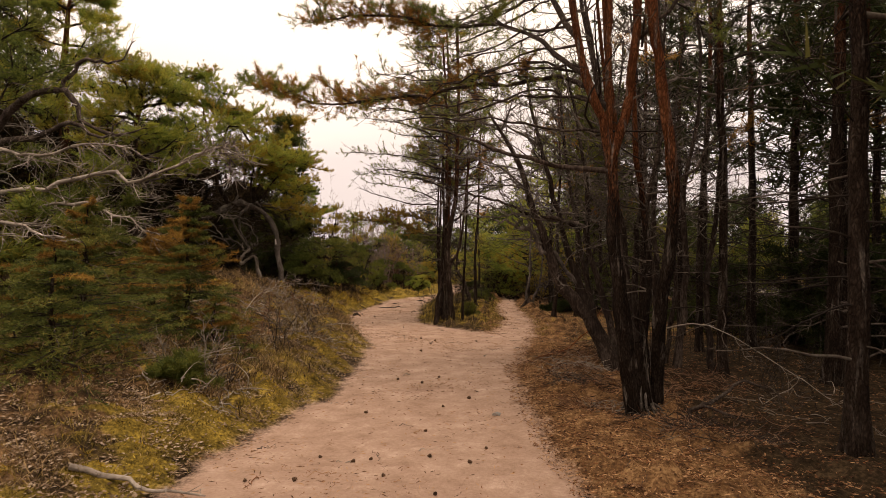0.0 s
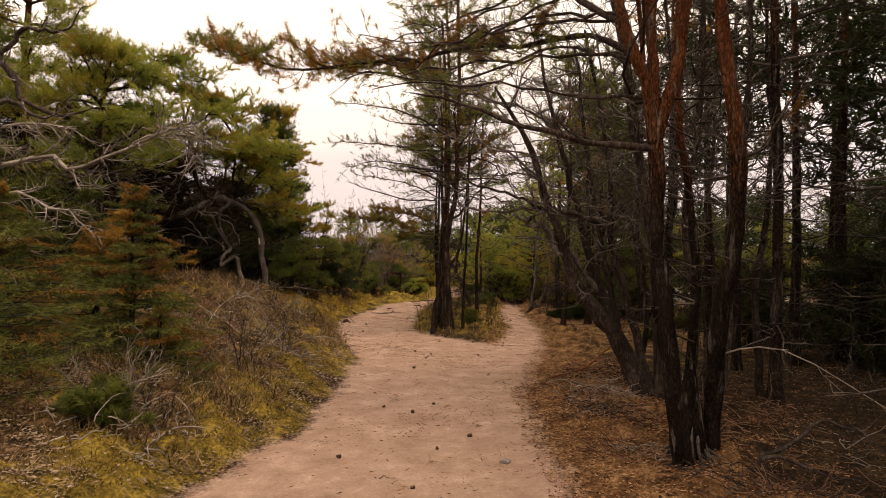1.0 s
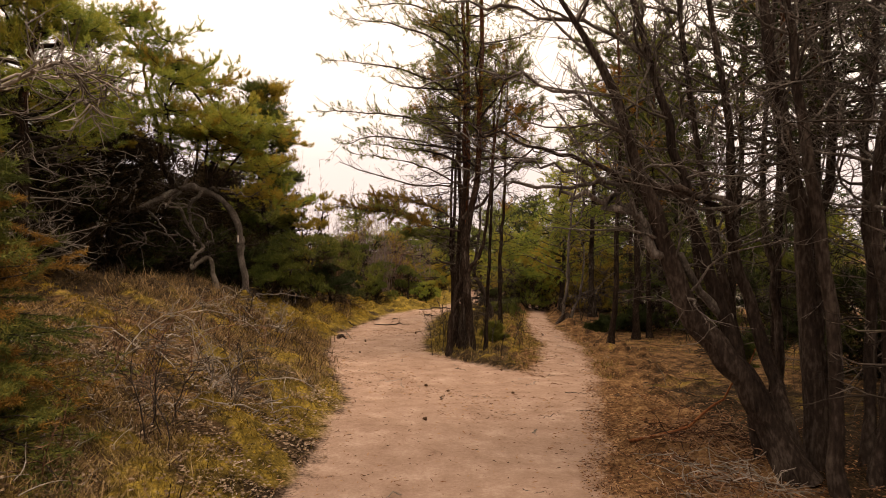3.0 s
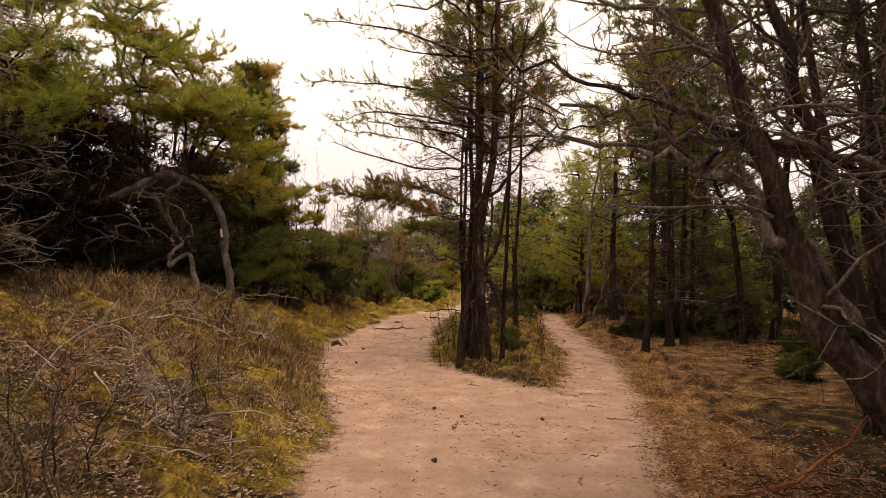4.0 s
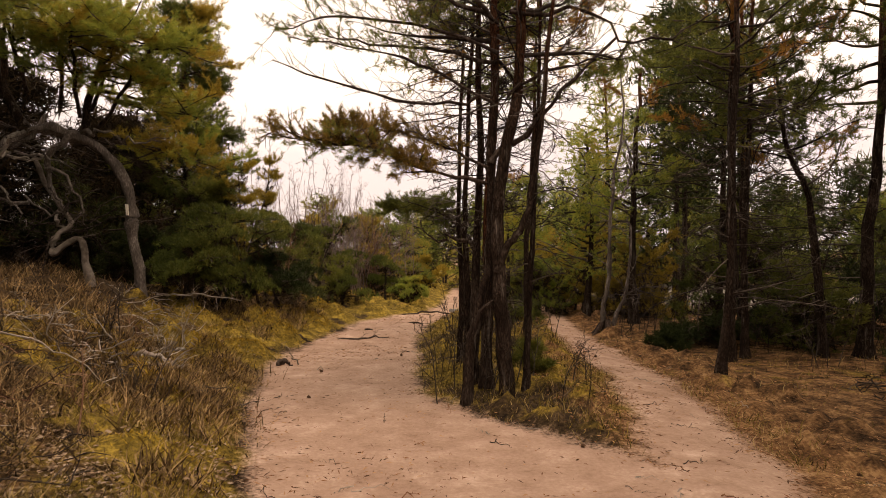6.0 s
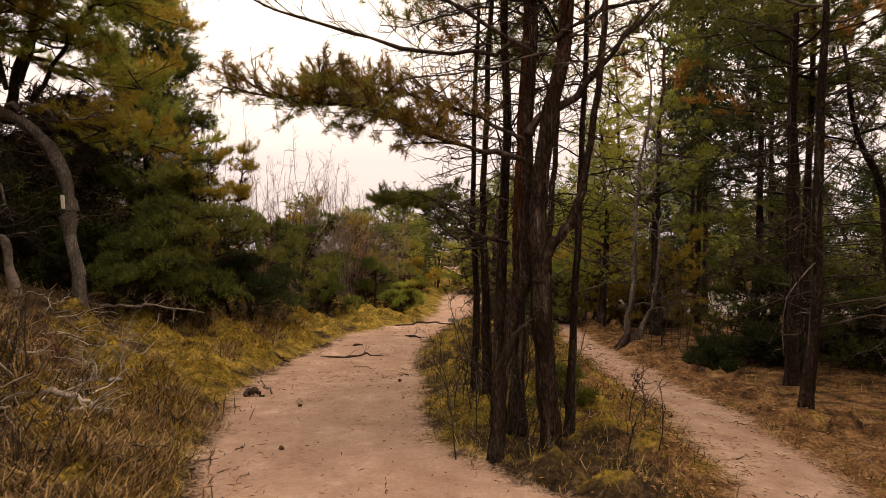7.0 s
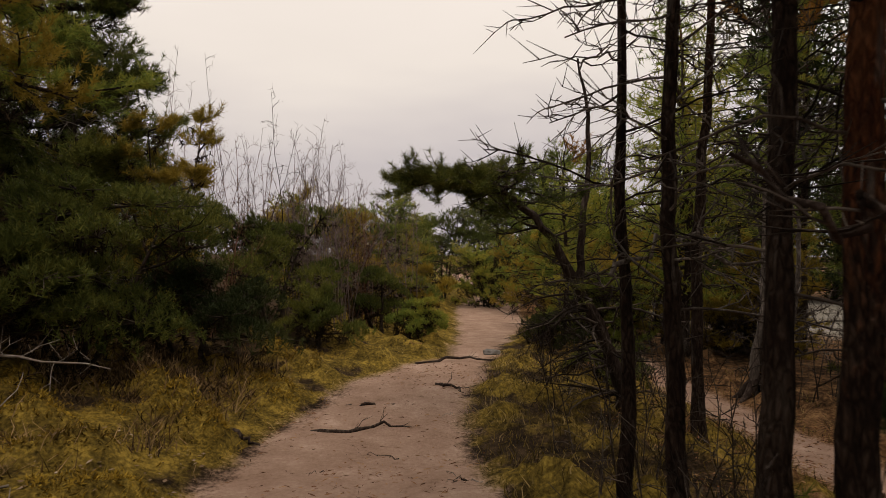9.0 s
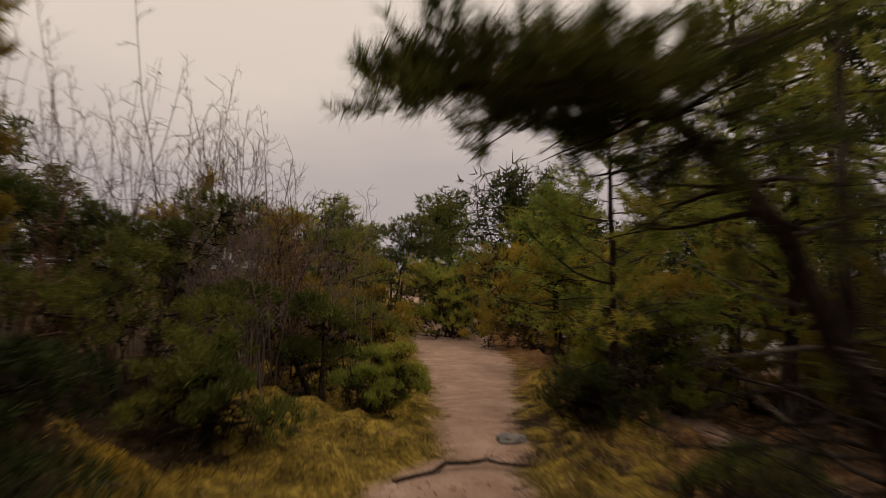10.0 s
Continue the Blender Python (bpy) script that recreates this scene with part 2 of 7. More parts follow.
CONE = material("pine_cone_scales", [(0.3, (0.035, 0.020, 0.013)), (0.7, (0.13, 0.075, 0.045))], 30.0, bump=0.3)
STONE = material("grey_stone", [(0.3, (0.09, 0.085, 0.08)), (0.7, (0.24, 0.225, 0.21))], 9.0, bump=0.4, bump_scale=60)


def ground_material():
    """Sand, moss, needle litter and dry grass mixed by where each lies on the ground."""
    m = bpy.data.materials.new("sand_and_forest_floor")
    m.use_nodes = True
    nt = m.node_tree
    N, L = nt.nodes.new, nt.links.new
    b = nt.nodes["Principled BSDF"]
    b.inputs["Roughness"].default_value = 0.95
    b.inputs["Specular IOR Level"].default_value = 0.05
    geo = N("ShaderNodeNewGeometry")

    def noise_tex(scale, detail=5.0, rough=0.6):
        n = N("ShaderNodeTexNoise")
        n.inputs["Scale"].default_value, n.inputs["Detail"].default_value, n.inputs["Roughness"].default_value = scale, detail, rough
        L(geo.outputs["Position"], n.inputs["Vector"])
        return n.outputs[0]

    def ramp(src, stops):
        r = N("ShaderNodeValToRGB")
        e = r.color_ramp.elements
        e[0].position, e[0].color = stops[0][0], (*stops[0][1], 1)
        e[1].position, e[1].color = stops[-1][0], (*stops[-1][1], 1)
        for p, c in stops[1:-1]:
            e.new(p).color = (*c, 1)
        L(src, r.inputs[0])
        return r.outputs[0]

    def blend(fac, a, c):
        x = N("ShaderNodeMix"); x.data_type = "RGBA"
        L(fac, x.inputs[0]); L(a, x.inputs[6]); L(c, x.inputs[7])
        return x.outputs[2]

    def edge(attr, noise_out, amount, lo, hi):
        a = N("ShaderNodeAttribute"); a.attribute_name = attr
        s = N("ShaderNodeMath"); s.operation = "MULTIPLY_ADD"
        L(noise_out, s.inputs[0]); s.inputs[1].default_value = amount; L(a.outputs["Fac"], s.inputs[2])
        r = N("ShaderNodeMapRange"); r.interpolation_type = "SMOOTHSTEP"
        L(s.outputs[0], r.inputs[0])
        r.inputs[1].default_value, r.inputs[2].default_value = lo + amount / 2, hi + amount / 2
        return r.outputs[0]

    n1, n2, n3, n4 = noise_tex(2.6, 4), noise_tex(6), noise_tex(38, 6), noise_tex(130, 3)
    mixn = N("ShaderNodeMix"); mixn.data_type = "FLOAT"; mixn.inputs[0].default_value = 0.5; L(n2, mixn.inputs[2]); L(n3, mixn.inputs[3])
    sandn = N("ShaderNodeMix"); sandn.data_type = "FLOAT"; sandn.inputs[0].default_value = 0.45; L(mixn.outputs[0], sandn.inputs[2]); L(n1, sandn.inputs[3])
    sand = ramp(sandn.outputs[0], [(0.33, (0.18, 0.110, 0.076)), (0.43, (0.295, 0.193, 0.142)), (0.54, (0.365, 0.248, 0.187)), (0.66, (0.50, 0.362, 0.287))])
    pale = ramp(mixn.outputs[0], [(0.35, (0.11, 0.095, 0.06)), (0.5, (0.19, 0.175, 0.15)), (0.65, (0.30, 0.285, 0.26))])
    # Dark soil; it also carries the shade under the grove and bank pines.
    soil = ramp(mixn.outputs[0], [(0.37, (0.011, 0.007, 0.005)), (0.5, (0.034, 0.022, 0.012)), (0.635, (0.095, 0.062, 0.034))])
    moss = ramp(mixn.outputs[0], [(0.37, (0.035, 0.025, 0.007)), (0.5, (0.138, 0.096, 0.020)), (0.635, (0.34, 0.235, 0.046))])
    litter = ramp(mixn.outputs[0], [(0.37, (0.042, 0.021, 0.011)), (0.5, (0.145, 0.076, 0.034)), (0.635, (0.31, 0.185, 0.09))])
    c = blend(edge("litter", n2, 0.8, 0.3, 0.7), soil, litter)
    c = blend(edge("moss", n1, 1.5, 0.38, 0.66), c, moss)
    c = blend(edge("sand", mixn.outputs[0], 0.7, 0.38, 0.62), c, sand)
    c = blend(edge("pale", n1, 0.5, 0.35, 0.65), c, pale)
    L(c, b.inputs["Base Color"])
    h = N("ShaderNodeMath"); h.operation = "MULTIPLY_ADD"; L(n4, h.inputs[0]); h.inputs[1].default_value = 0.35; L(mixn.outputs[0], h.inputs[2])
    bp = N("ShaderNodeBump"); bp.inputs["Strength"].default_value = 0.8; bp.inputs["Distance"].default_value = 0.045
    L(h.outputs[0], bp.inputs["Height"]); L(bp.outputs[0], b.inputs["Normal"])
    return m


GROUND = ground_material()

# ---- the lie of the land ----
LEFT_Y = [-9, 4.2, 5.6, 7.4, 9, 11, 12, 13.3, 15.5, 16.7, 18.1, 19.4, 20.5, 21.8, 24.5, 29, 36]
LEFT_X = [-2.0, -1.85, -1.65, -1.2, -1.15, -1.2, -1.45, -1.85, -2.25, -2.2, -1.85, -1.35, -0.55, -0.28, 0.0, 0.35, 2.0]
RIGHT_Y = [-9, 4.2, 5.8, 8.4, 10.2, 12.0, 12.8, 13.4, 14.4, 15.5, 17.1, 18.1, 19.2, 20.5, 21.8, 25.5, 29, 36]
RIGHT_X = [1.0, 0.97, 0.88, 0.92, 1.3, 1.3, 0.6, 0.0, -0.58, -0.57, -0.6, -0.6, -0.30, 0.02, 0.35, 1.4, 1.9, 3.4]
FORK_Y = [10.6, 12.4, 13.2, 15.1, 17, 19, 20.6, 25]
FORK_LX = [0.3, 0.9, 1.1, 1.42, 1.4, 1.6, 1.85, 2.3]
FORK_RX = [1.35, 1.75, 1.85, 2.1, 2.1, 2.15, 2.25, 2.8]


def sstep(v, a, b):
    k = np.clip((v - a) / (b - a), 0, 1)
    return k * k * (3 - 2 * k)


def wave(x, y, s, seed):
    """Cheap smooth noise from crossed sines, about -1 to 1."""
    return (np.sin(x * s * 1.3 + seed) * np.cos(y * s * 1.1 - seed * 1.7) + np.sin((x + y) * s * 0.71 + seed * 2.3)
            + np.cos((x * 0.6 - y) * s * 1.9 + seed * 0.9) * 0.5) / 2.5


def sand_depth(x, y):
    """Metres inside the trodden sand; negative outside."""
    main = np.minimum(x - np.interp(y, LEFT_Y, LEFT_X), np.interp(y, RIGHT_Y, RIGHT_X) - x)
    fork = np.minimum(x - np.interp(y, FORK_Y, FORK_LX), np.interp(y, FORK_Y, FORK_RX) - x)
    fork = np.where((y > 10.4) & (y < 25), fork, -9.0)
    return np.maximum(main, fork) + 0.07 * wave(x, y, 5.0, 1.0)


def hummock(x, y):
    """Where the moss cushions stand (above 0) and the hollows between them lie."""
    return wave(x, y, 7.0, 4.0) + 0.5 * wave(x, y, 15.0, 8.0)


def ground_z(x, y):
    x, y = np.asarray(x, float), np.asarray(y, float)
    d = np.interp(y, LEFT_Y, LEFT_X) - x
    far = 1 - sstep(y, 24, 34)
    h = far * (1 - 0.65 * sstep(y, 16.3, 20)) * (0.20 * sstep(d, 0.0, 0.7) + (0.35 + 0.35 * sstep(y, 8, 13)) * sstep(d, 0.5, 3.0) + 0.5 * sstep(d, 3, 8))
    h += 0.10 * sstep(y, 17, 20) * (1 - sstep(y, 21, 24)) * (x < 1) * (1 - sstep(x, 0.2, 1.0))
    h -= 0.12 * sstep(x, 1.2, 2.6) * sstep(y, 9, 13)
    h += np.where(sand_depth(x, y) < 0.0, 0.03, 0.0) * sstep(-sand_depth(x, y), 0, 0.3)
    h += (0.12 + 0.06 * sstep(y, 12.5, 14)) * np.maximum(hummock(x, y), 0) * sstep(-sand_depth(x, y), 0.0, 0.35) * (x < 3)
    h += 0.035 * wave(x, y, 1.1, 3.0) + 0.018 * wave(x, y, 4.3, 5.0) + 0.006 * wave(x, y, 14.0, 2.0)
    return h


def gz(x, y):
    return float(ground_z(x, y))


def mesh_object(name, verts, faces, mat, parent=None, smooth=True):
    me = bpy.data.meshes.new(name)
    verts = np.asarray(verts, np.float32)
    n = len(faces)
    faces = np.asarray(faces, np.int32)
    k = faces.shape[1]
    me.vertices.add(len(verts)); me.vertices.foreach_set("co", verts.ravel())
    me.loops.add(n * k); me.loops.foreach_set("vertex_index", faces.ravel())
    me.polygons.add(n); me.polygons.foreach_set("loop_start", np.arange(0, n * k, k, dtype=np.int32))
    me.polygons.foreach_set("use_smooth", np.full(n, smooth))
    me.update(calc_edges=True)
    me.materials.append(mat)
    ob = new(name, me)
    if parent is not None:
        ob.parent = parent
    return ob


def axis(parts):
    """Grid lines from (start, end, step) stretches."""
    out = []
    for a, b, s in parts:
        out += list(np.arange(a, b - 1e-6, s))
    return np.array(out + [parts[-1][1]])


def build_ground():
    xs = axis([(-420, -60, 60), (-60, -16, 4), (-16, -6, 0.5), (-6, 5, 0.11), (5, 16, 0.5), (16, 60, 4), (60, 420, 60)])
    ys = axis([(-420, -60, 60), (-60, -10, 5), (-10, 2, 0.5), (2, 24, 0.11), (24, 40, 0.5), (40, 80, 4), (80, 500, 60)])
    X, Y = np.meshgrid(xs, ys)
    Z = ground_z(X, Y)
    s = sand_depth(X, Y)
    r = X - np.interp(Y, RIGHT_Y, RIGHT_X)
    d = np.interp(Y, LEFT_Y, LEFT_X) - X
    grid = np.arange(X.size).reshape(X.shape)
    quads = np.stack([grid[:-1, :-1], grid[:-1, 1:], grid[1:, 1:], grid[1:, :-1]], -1).reshape(-1, 4)
    co = np.stack([X, Y, Z], -1).reshape(-1, 3)
    attrs = {
        "pale": np.clip(0.5 + 0.8 * (1 - np.hypot((X - 9.0) / 5.5, (Y - 28.5) / 5.5)) + 0.15 * wave(X, Y, 0.9, 2.0), 0, 1),
        "sand": np.clip(0.5 + s / 0.9, 0, 1),
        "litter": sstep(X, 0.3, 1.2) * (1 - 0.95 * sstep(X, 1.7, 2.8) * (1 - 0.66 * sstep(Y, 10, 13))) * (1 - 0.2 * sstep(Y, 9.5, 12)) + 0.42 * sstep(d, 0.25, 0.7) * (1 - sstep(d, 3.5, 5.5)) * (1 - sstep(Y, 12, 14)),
        # Dark soil in the hollows and up the bank stands in for shade.
        "moss": np.clip((0.8 - 0.3 * sstep(d, 0.3, 0.8) * (1 - sstep(Y, 10, 13.5))) * sstep(d, -0.2, 0.2) * (1 - 0.5 * sstep(d, 0.4, 1.4 + 0.6 * sstep(Y, 13, 15)) - 0.45 * sstep(d, 1.6, 2.8) * sstep(Y, 12.5, 14) - 0.4 * sstep(d, 2.5, 4.0) * (1 - sstep(Y, 12.5, 14))) + 0.55 * sstep(Y, 12, 15) * (np.abs(X - 0.2) < 1.6)
                        + 0.32 * sstep(X, 1.4, 2.2) * sstep(Y, 9.0, 11.5) * (1 - sstep(Y, 15.5, 18)) + 0.15 * wave(X, Y, 1.7, 4.0) + 0.35 * hummock(X, Y) * (X < 1), 0, 1),
    }
    inside = s.ravel()[quads].mean(1) > 0.0
    near = (np.abs(co[quads[:, 0], 0]) < 12) & (co[quads[:, 0], 1] > -9) & (co[quads[:, 0], 1] < 36)
    for name, pick, label, cat in (("path", inside & near, "trodden pale reddish sand footpath strewn with cones and twigs", "path"),
                                   ("ground", ~(inside & near), "mossy forest floor with dry grass and fallen needles", "ground")):
        used = np.unique(quads[pick])
        remap = np.zeros(len(co), np.int64); remap[used] = np.arange(len(used))
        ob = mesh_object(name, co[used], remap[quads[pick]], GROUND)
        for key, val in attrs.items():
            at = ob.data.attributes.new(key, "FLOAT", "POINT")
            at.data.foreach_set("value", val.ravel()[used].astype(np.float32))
        tagged(ob, label, cat, kind="structure")


build_ground()


# ---- wood and needles ----
def bark_relief(pts, radii, sides):
    """More rings for a thick stem, each with ridges, plates and, at a foot, buttressed root lobes."""
    step = np.linalg.norm(np.diff(pts, axis=0), axis=1)
    s = np.concatenate([[0], np.cumsum(step)])
    n = int(np.clip(s[-1] / 0.045, len(pts), 110))
    t = np.linspace(0, s[-1], n)
    p = np.stack([np.interp(t, s, pts[:, i]) for i in range(3)], 1)
    r = np.interp(t, s, radii)
    rng = np.random.default_rng(int(abs(pts).sum() * 977) % 100000)

    def band(cells, amount):
        lat = rng.normal(size=(cells + 2, sides))
        u = t / s[-1] * cells
        i = u.astype(int)
        f = (u - i)[:, None]
        return amount * (lat[i] * (1 - f) + lat[i + 1] * f)

    rel = band(3, 0.075) + band(max(2, n // 9), 0.07) + band(max(2, n // 3), 0.045) + rng.normal(size=(n, sides)) * 0.022
    ang = np.arange(sides) * 2 * math.pi / sides
    if radii[0] > 0.07:
        rel += 0.17 * np.exp(-t / 0.13)[:, None] * (np.cos(4 * ang + rng.random() * 6) + 0.5 * np.cos(7 * ang + 1.0))[None, :]
    return p, r[:, None] * (1 + rel)


class Wood:
    """Collects tapered round limbs and joins them into one mesh."""

    def __init__(self):
        self.batches = {}

    def limb(self, pts, radii, sides=5):
        pts = np.asarray(pts, float)
        self.batches.setdefault((len(pts), sides), []).append((pts, np.asarray(radii, float)))

    def mesh(self, name, mat, parent, origin=(0, 0, 0), label=""):
        V, Fc, base = [], [], 0
        batches = {}
        for (n, k), items in self.batches.items():
            if k < 9:
                batches.setdefault((n, k), []).extend((p, r[:, None]) for p, r in items)
                continue
            for p, r in items:
                p, r = bark_relief(p, r, 18)
                batches.setdefault((len(p), 18), []).append((p, r))
        for (n, k), items in batches.items():
            P = np.stack([i[0] for i in items]); R = np.stack([i[1] for i in items])
            T = np.gradient(P, axis=1)
            T /= np.linalg.norm(T, axis=2, keepdims=True) + 1e-9
            mean = T.mean(1)
            ref = np.where(np.abs(mean[:, 2:3]) > 0.8, np.array([[1.0, 0.13, 0.0]]), np.array([[0.07, 0.11, 1.0]]))
            A = np.cross(T, ref[:, None, :]); A /= np.linalg.norm(A, axis=2, keepdims=True) + 1e-9
            B = np.cross(T, A)
            ang = np.arange(k) * 2 * math.pi / k
            ring = A[:, :, None, :] * np.cos(ang)[None, None, :, None] + B[:, :, None, :] * np.sin(ang)[None, None, :, None]
            m = len(items)
            R3 = R if R.shape[2] == k else np.repeat(R, k, 2)
            verts = P[:, :, None, :] + ring * R3[..., None]
            idx = np.arange(m * n * k).reshape(m, n, k) + base
            nx = np.roll(idx, -1, axis=2)
            Fc.append(np.stack([idx[:, :-1], nx[:, :-1], nx[:, 1:], idx[:, 1:]], -1).reshape(-1, 4))
            V.append(verts.reshape(-1, 3)); base += m * n * k
        if not V:
            return None
        ob = mesh_object(name, np.concatenate(V) - np.asarray(origin), np.concatenate(Fc), mat, parent)
        if label:
            ob["label"] = label
        if sum(len(i) for i in self.batches.values()) > 6:
            ob["kind"] = "stuff"
        return ob


class Needles:
    """Collects tufts (place, direction, size) and makes each a spray of single needles."""

    def __init__(self, rng, count=16, length=0.09, width=0.007, spread=0.9):
        self.rng, self.count, self.length, self.width, self.spread = rng, count, length, width, spread
        self.p, self.d, self.s = [], [], []

    def tuft(self, p, d, s=1.0):
        self.p.append(p); self.d.append(d); self.s.append(s)

    def mesh(self, name, mat, parent, origin=(0, 0, 0), label=""):
        if not self.p:
            return None
        rng = self.rng
        p, d = np.array(self.p), np.array(self.d)
        s = np.array(self.s)[:, None, None]
        d /= np.linalg.norm(d, axis=1, keepdims=True) + 1e-9
        m, c = len(p), self.count
        v = rng.normal(size=(m, c, 3)); v /= np.linalg.norm(v, axis=2, keepdims=True)
        way = d[:, None, :] * 0.75 + v * self.spread
        way /= np.linalg.norm(way, axis=2, keepdims=True)
        root = p[:, None, :] - d[:, None, :] * (rng.random((m, c, 1)) * self.length * 1.1 * s)
        ln = self.length * (0.7 + 0.6 * rng.random((m, c, 1))) * s
        side = np.cross(way, rng.normal(size=(m, c, 3))); side /= np.linalg.norm(side, axis=2, keepdims=True) + 1e-9
        w = self.width * 0.5 * np.sqrt(s)
        tri = np.stack([root - side * w, root + side * w, root + way * ln], 2).reshape(-1, 3)
        ob = mesh_object(name, tri - np.asarray(origin), np.arange(len(tri)).reshape(-1, 3), mat, parent, smooth=False)
        if label:
            ob["label"] = label
        ob["kind"] = "stuff"
        return ob


def spline(ctrl, n):
    """A smooth line of n points through the control points."""
    c = np.asarray(ctrl, float)
    if len(c) == 2:
        return c[0] + (c[1] - c[0]) * np.linspace(0, 1, n)[:, None]
    e = np.vstack([2 * c[0] - c[1], c, 2 * c[-1] - c[-2]])
    out = []
    for u in np.linspace(0, len(c) - 1 - 1e-9, n):
        i = int(u); f = u - i
        a, b, d, g = e[i], e[i + 1], e[i + 2], e[i + 3]
        out.append(0.5 * (2 * b + (d - a) * f + (2 * a - 5 * b + 4 * d - g) * f * f + (3 * b - a - 3 * d + g) * f ** 3))
    return np.array(out)


def rough_line(rng, start, way, length, n, bend=0.25, rise=0.0):
    """A crooked line from start; rise turns it up (or down) on its way."""
    d = np.asarray(way, float) / np.linalg.norm(way)
    pts, step = [np.asarray(start, float)], length / (n - 1)
    for _ in range(n - 1):
        d = d + rng.normal(size=3) * bend * np.array([1, 1, 0.7]) + np.array([0, 0, rise])
        d /= np.linalg.norm(d)
        pts.append(pts[-1] + d * step)
    return np.array(pts)


def taper(r0, r1, n, power=1.0):
    return r1 + (r0 - r1) * (1 - np.linspace(0, 1, n)) ** power


def spray(rng, wood, needles, line, r0, sub_len, subs=8, leafy=1.0, start=0.25, twig_r=0.004, up=0.12, bend=0.2, deep=True, size=1.0, fine=True, flat=0.35):
    """Side twigs along a limb, with tufts of needles where it is alive."""
    n = len(line)
    seg = np.gradient(line, axis=0)
    for j in range(subs):
        u = start + (1 - start) * (j + rng.random()) / subs
        i = min(int(u * (n - 1)), n - 2)
        p = line[i] + (line[i + 1] - line[i]) * (u * (n - 1) - i)
        t = seg[i] / (np.linalg.norm(seg[i]) + 1e-9)
        side = np.cross(t, (0, 0, 1)); side /= np.linalg.norm(side) + 1e-9
        sgn = 1 if (j % 2) else -1
        way = t * (0.7 + 0.4 * rng.random()) + side * sgn * (0.5 + 0.6 * rng.random()) + np.array([0, 0, up + flat * rng.normal()])
        ln = sub_len * (0.45 + 0.75 * rng.random()) * (1.15 - 0.55 * u)
        if not leafy:
            way = way + rng.normal(size=3) * np.array([0.35, 0.35, 0.45])
        tw = rough_line(rng, p, way, ln * (1 if leafy else 0.85), 5, bend if leafy else max(bend, 0.42), 0.05 if leafy else 0.02)
        thick = max(twig_r, r0 * 0.3 * (1.1 - u))
        if fine:
            wood.limb(tw, taper(thick, 0.0015, 5), 3)
        else:
            wood.limb(tw[[0, 2, 4]], (thick, thick * 0.6, 0.0015), 3)
        tips = [(tw[-1], tw[-1] - tw[-2])]
        if deep:
            for q in (1, 2, 3):
                for _ in range(2 if ln > 0.5 else 1):
                    w2 = (tw[q + 1] - tw[q]) / ln * 3 + rng.normal(size=3) * np.array([0.5, 0.5, 0.2 + flat]) + np.array([0, 0, 0.15])
                    t2 = rough_line(rng, tw[q], w2, ln * (0.25 + 0.3 * rng.random()), 3, bend)
                    if fine:
                        wood.limb(t2[[0, 2]], (twig_r * 0.7, 0.001), 3)
                    tips.append((t2[-1], t2[-1] - t2[-2]))
                    tips.append((t2[1], t2[-1] - t2[-2]))
        tips += [(tw[3], tw[4] - tw[3]), (tw[2], tw[3] - tw[2])]
        if needles is not None:
            for p2, d2 in tips:
                if rng.random() < leafy:
                    needles.tuft(p2, d2 + np.array([0, 0, 0.55 * np.linalg.norm(d2)]), size * (0.8 + 0.5 * rng.random()))


def tree_root(name, x, y, z, label, category="tree", group=""):
    ob = new(name)
    ob.location = (x, y, z)
    ob.empty_display_size = 0.2
    return tagged(ob, label, category, group)


def crown_limbs(rng, wood, needles, trunk, r0, z0, z1, count, length, leafy=1.0, bias=None, rise=0.05, tilt=0.15, subs=9, sub_len=0.5,
                profile=None, size=1.0, alt=None, alt_part=0.0, bend=0.18, deep=True, r_limb=0.35, fine=True):
    """Limbs all round a trunk between the heights z0 and z1 above its foot."""
    zs = trunk[:, 2] - trunk[0, 2]
    for k in range(count):
        u = (k + rng.random()) / count
        h = z0 + (z1 - z0) * u
        i = int(np.clip(np.searchsorted(zs, h) - 1, 0, len(trunk) - 2))
        f = np.clip((h - zs[i]) / (zs[i + 1] - zs[i] + 1e-9), 0, 1)
        p = trunk[i] + (trunk[i + 1] - trunk[i]) * f
        a = k * 2.399 + rng.normal() * 0.5
        way = np.array([math.cos(a), math.sin(a), tilt + 0.2 * rng.normal()])
        if bias is not None:
            way[:2] += np.asarray(bias)
        ln = length * (profile(u) if profile else 1.0) * (0.7 + 0.5 * rng.random())
        if ln < 0.08:
            continue
        line = rough_line(rng, p, way, ln, 7, bend, rise)
        r = max(0.006, r0 * r_limb * (1.1 - u) * min(1, ln / 1.2))
        wood.limb(line, taper(r, 0.003, 7), 5)
        ns = needles
        if alt is not None and rng.random() < alt_part:
            ns = alt
        spray(rng, wood, ns, line, r, sub_len, subs, leafy, size=size, deep=deep, fine=fine)
        if ns is not None and leafy > 0:
            ns.tuft(line[-1], line[-1] - line[-2], size * 1.2)


def stem(wood, rng, ctrl, r0, r1, n=14, sides=9, flare=1.35, rough=0.012):
    line = spline(ctrl, n)
    line[1:-1] += rng.normal(size=(n - 2, 3)) * rough * np.array([1, 1, 0.2])
    r = taper(r0, r1, n, 0.85)
    r[0] *= flare
    r[1] *= 1 + (flare - 1) * 0.3
    wood.limb(line, r, sides)
    return line


# ---- trees beside the path ----
def open_profile(u):
    return 0.55 + 0.9 * u - 1.15 * u * u


def flat_profile(u):
    return 0.75 + 0.5 * u - 0.9 * u ** 3


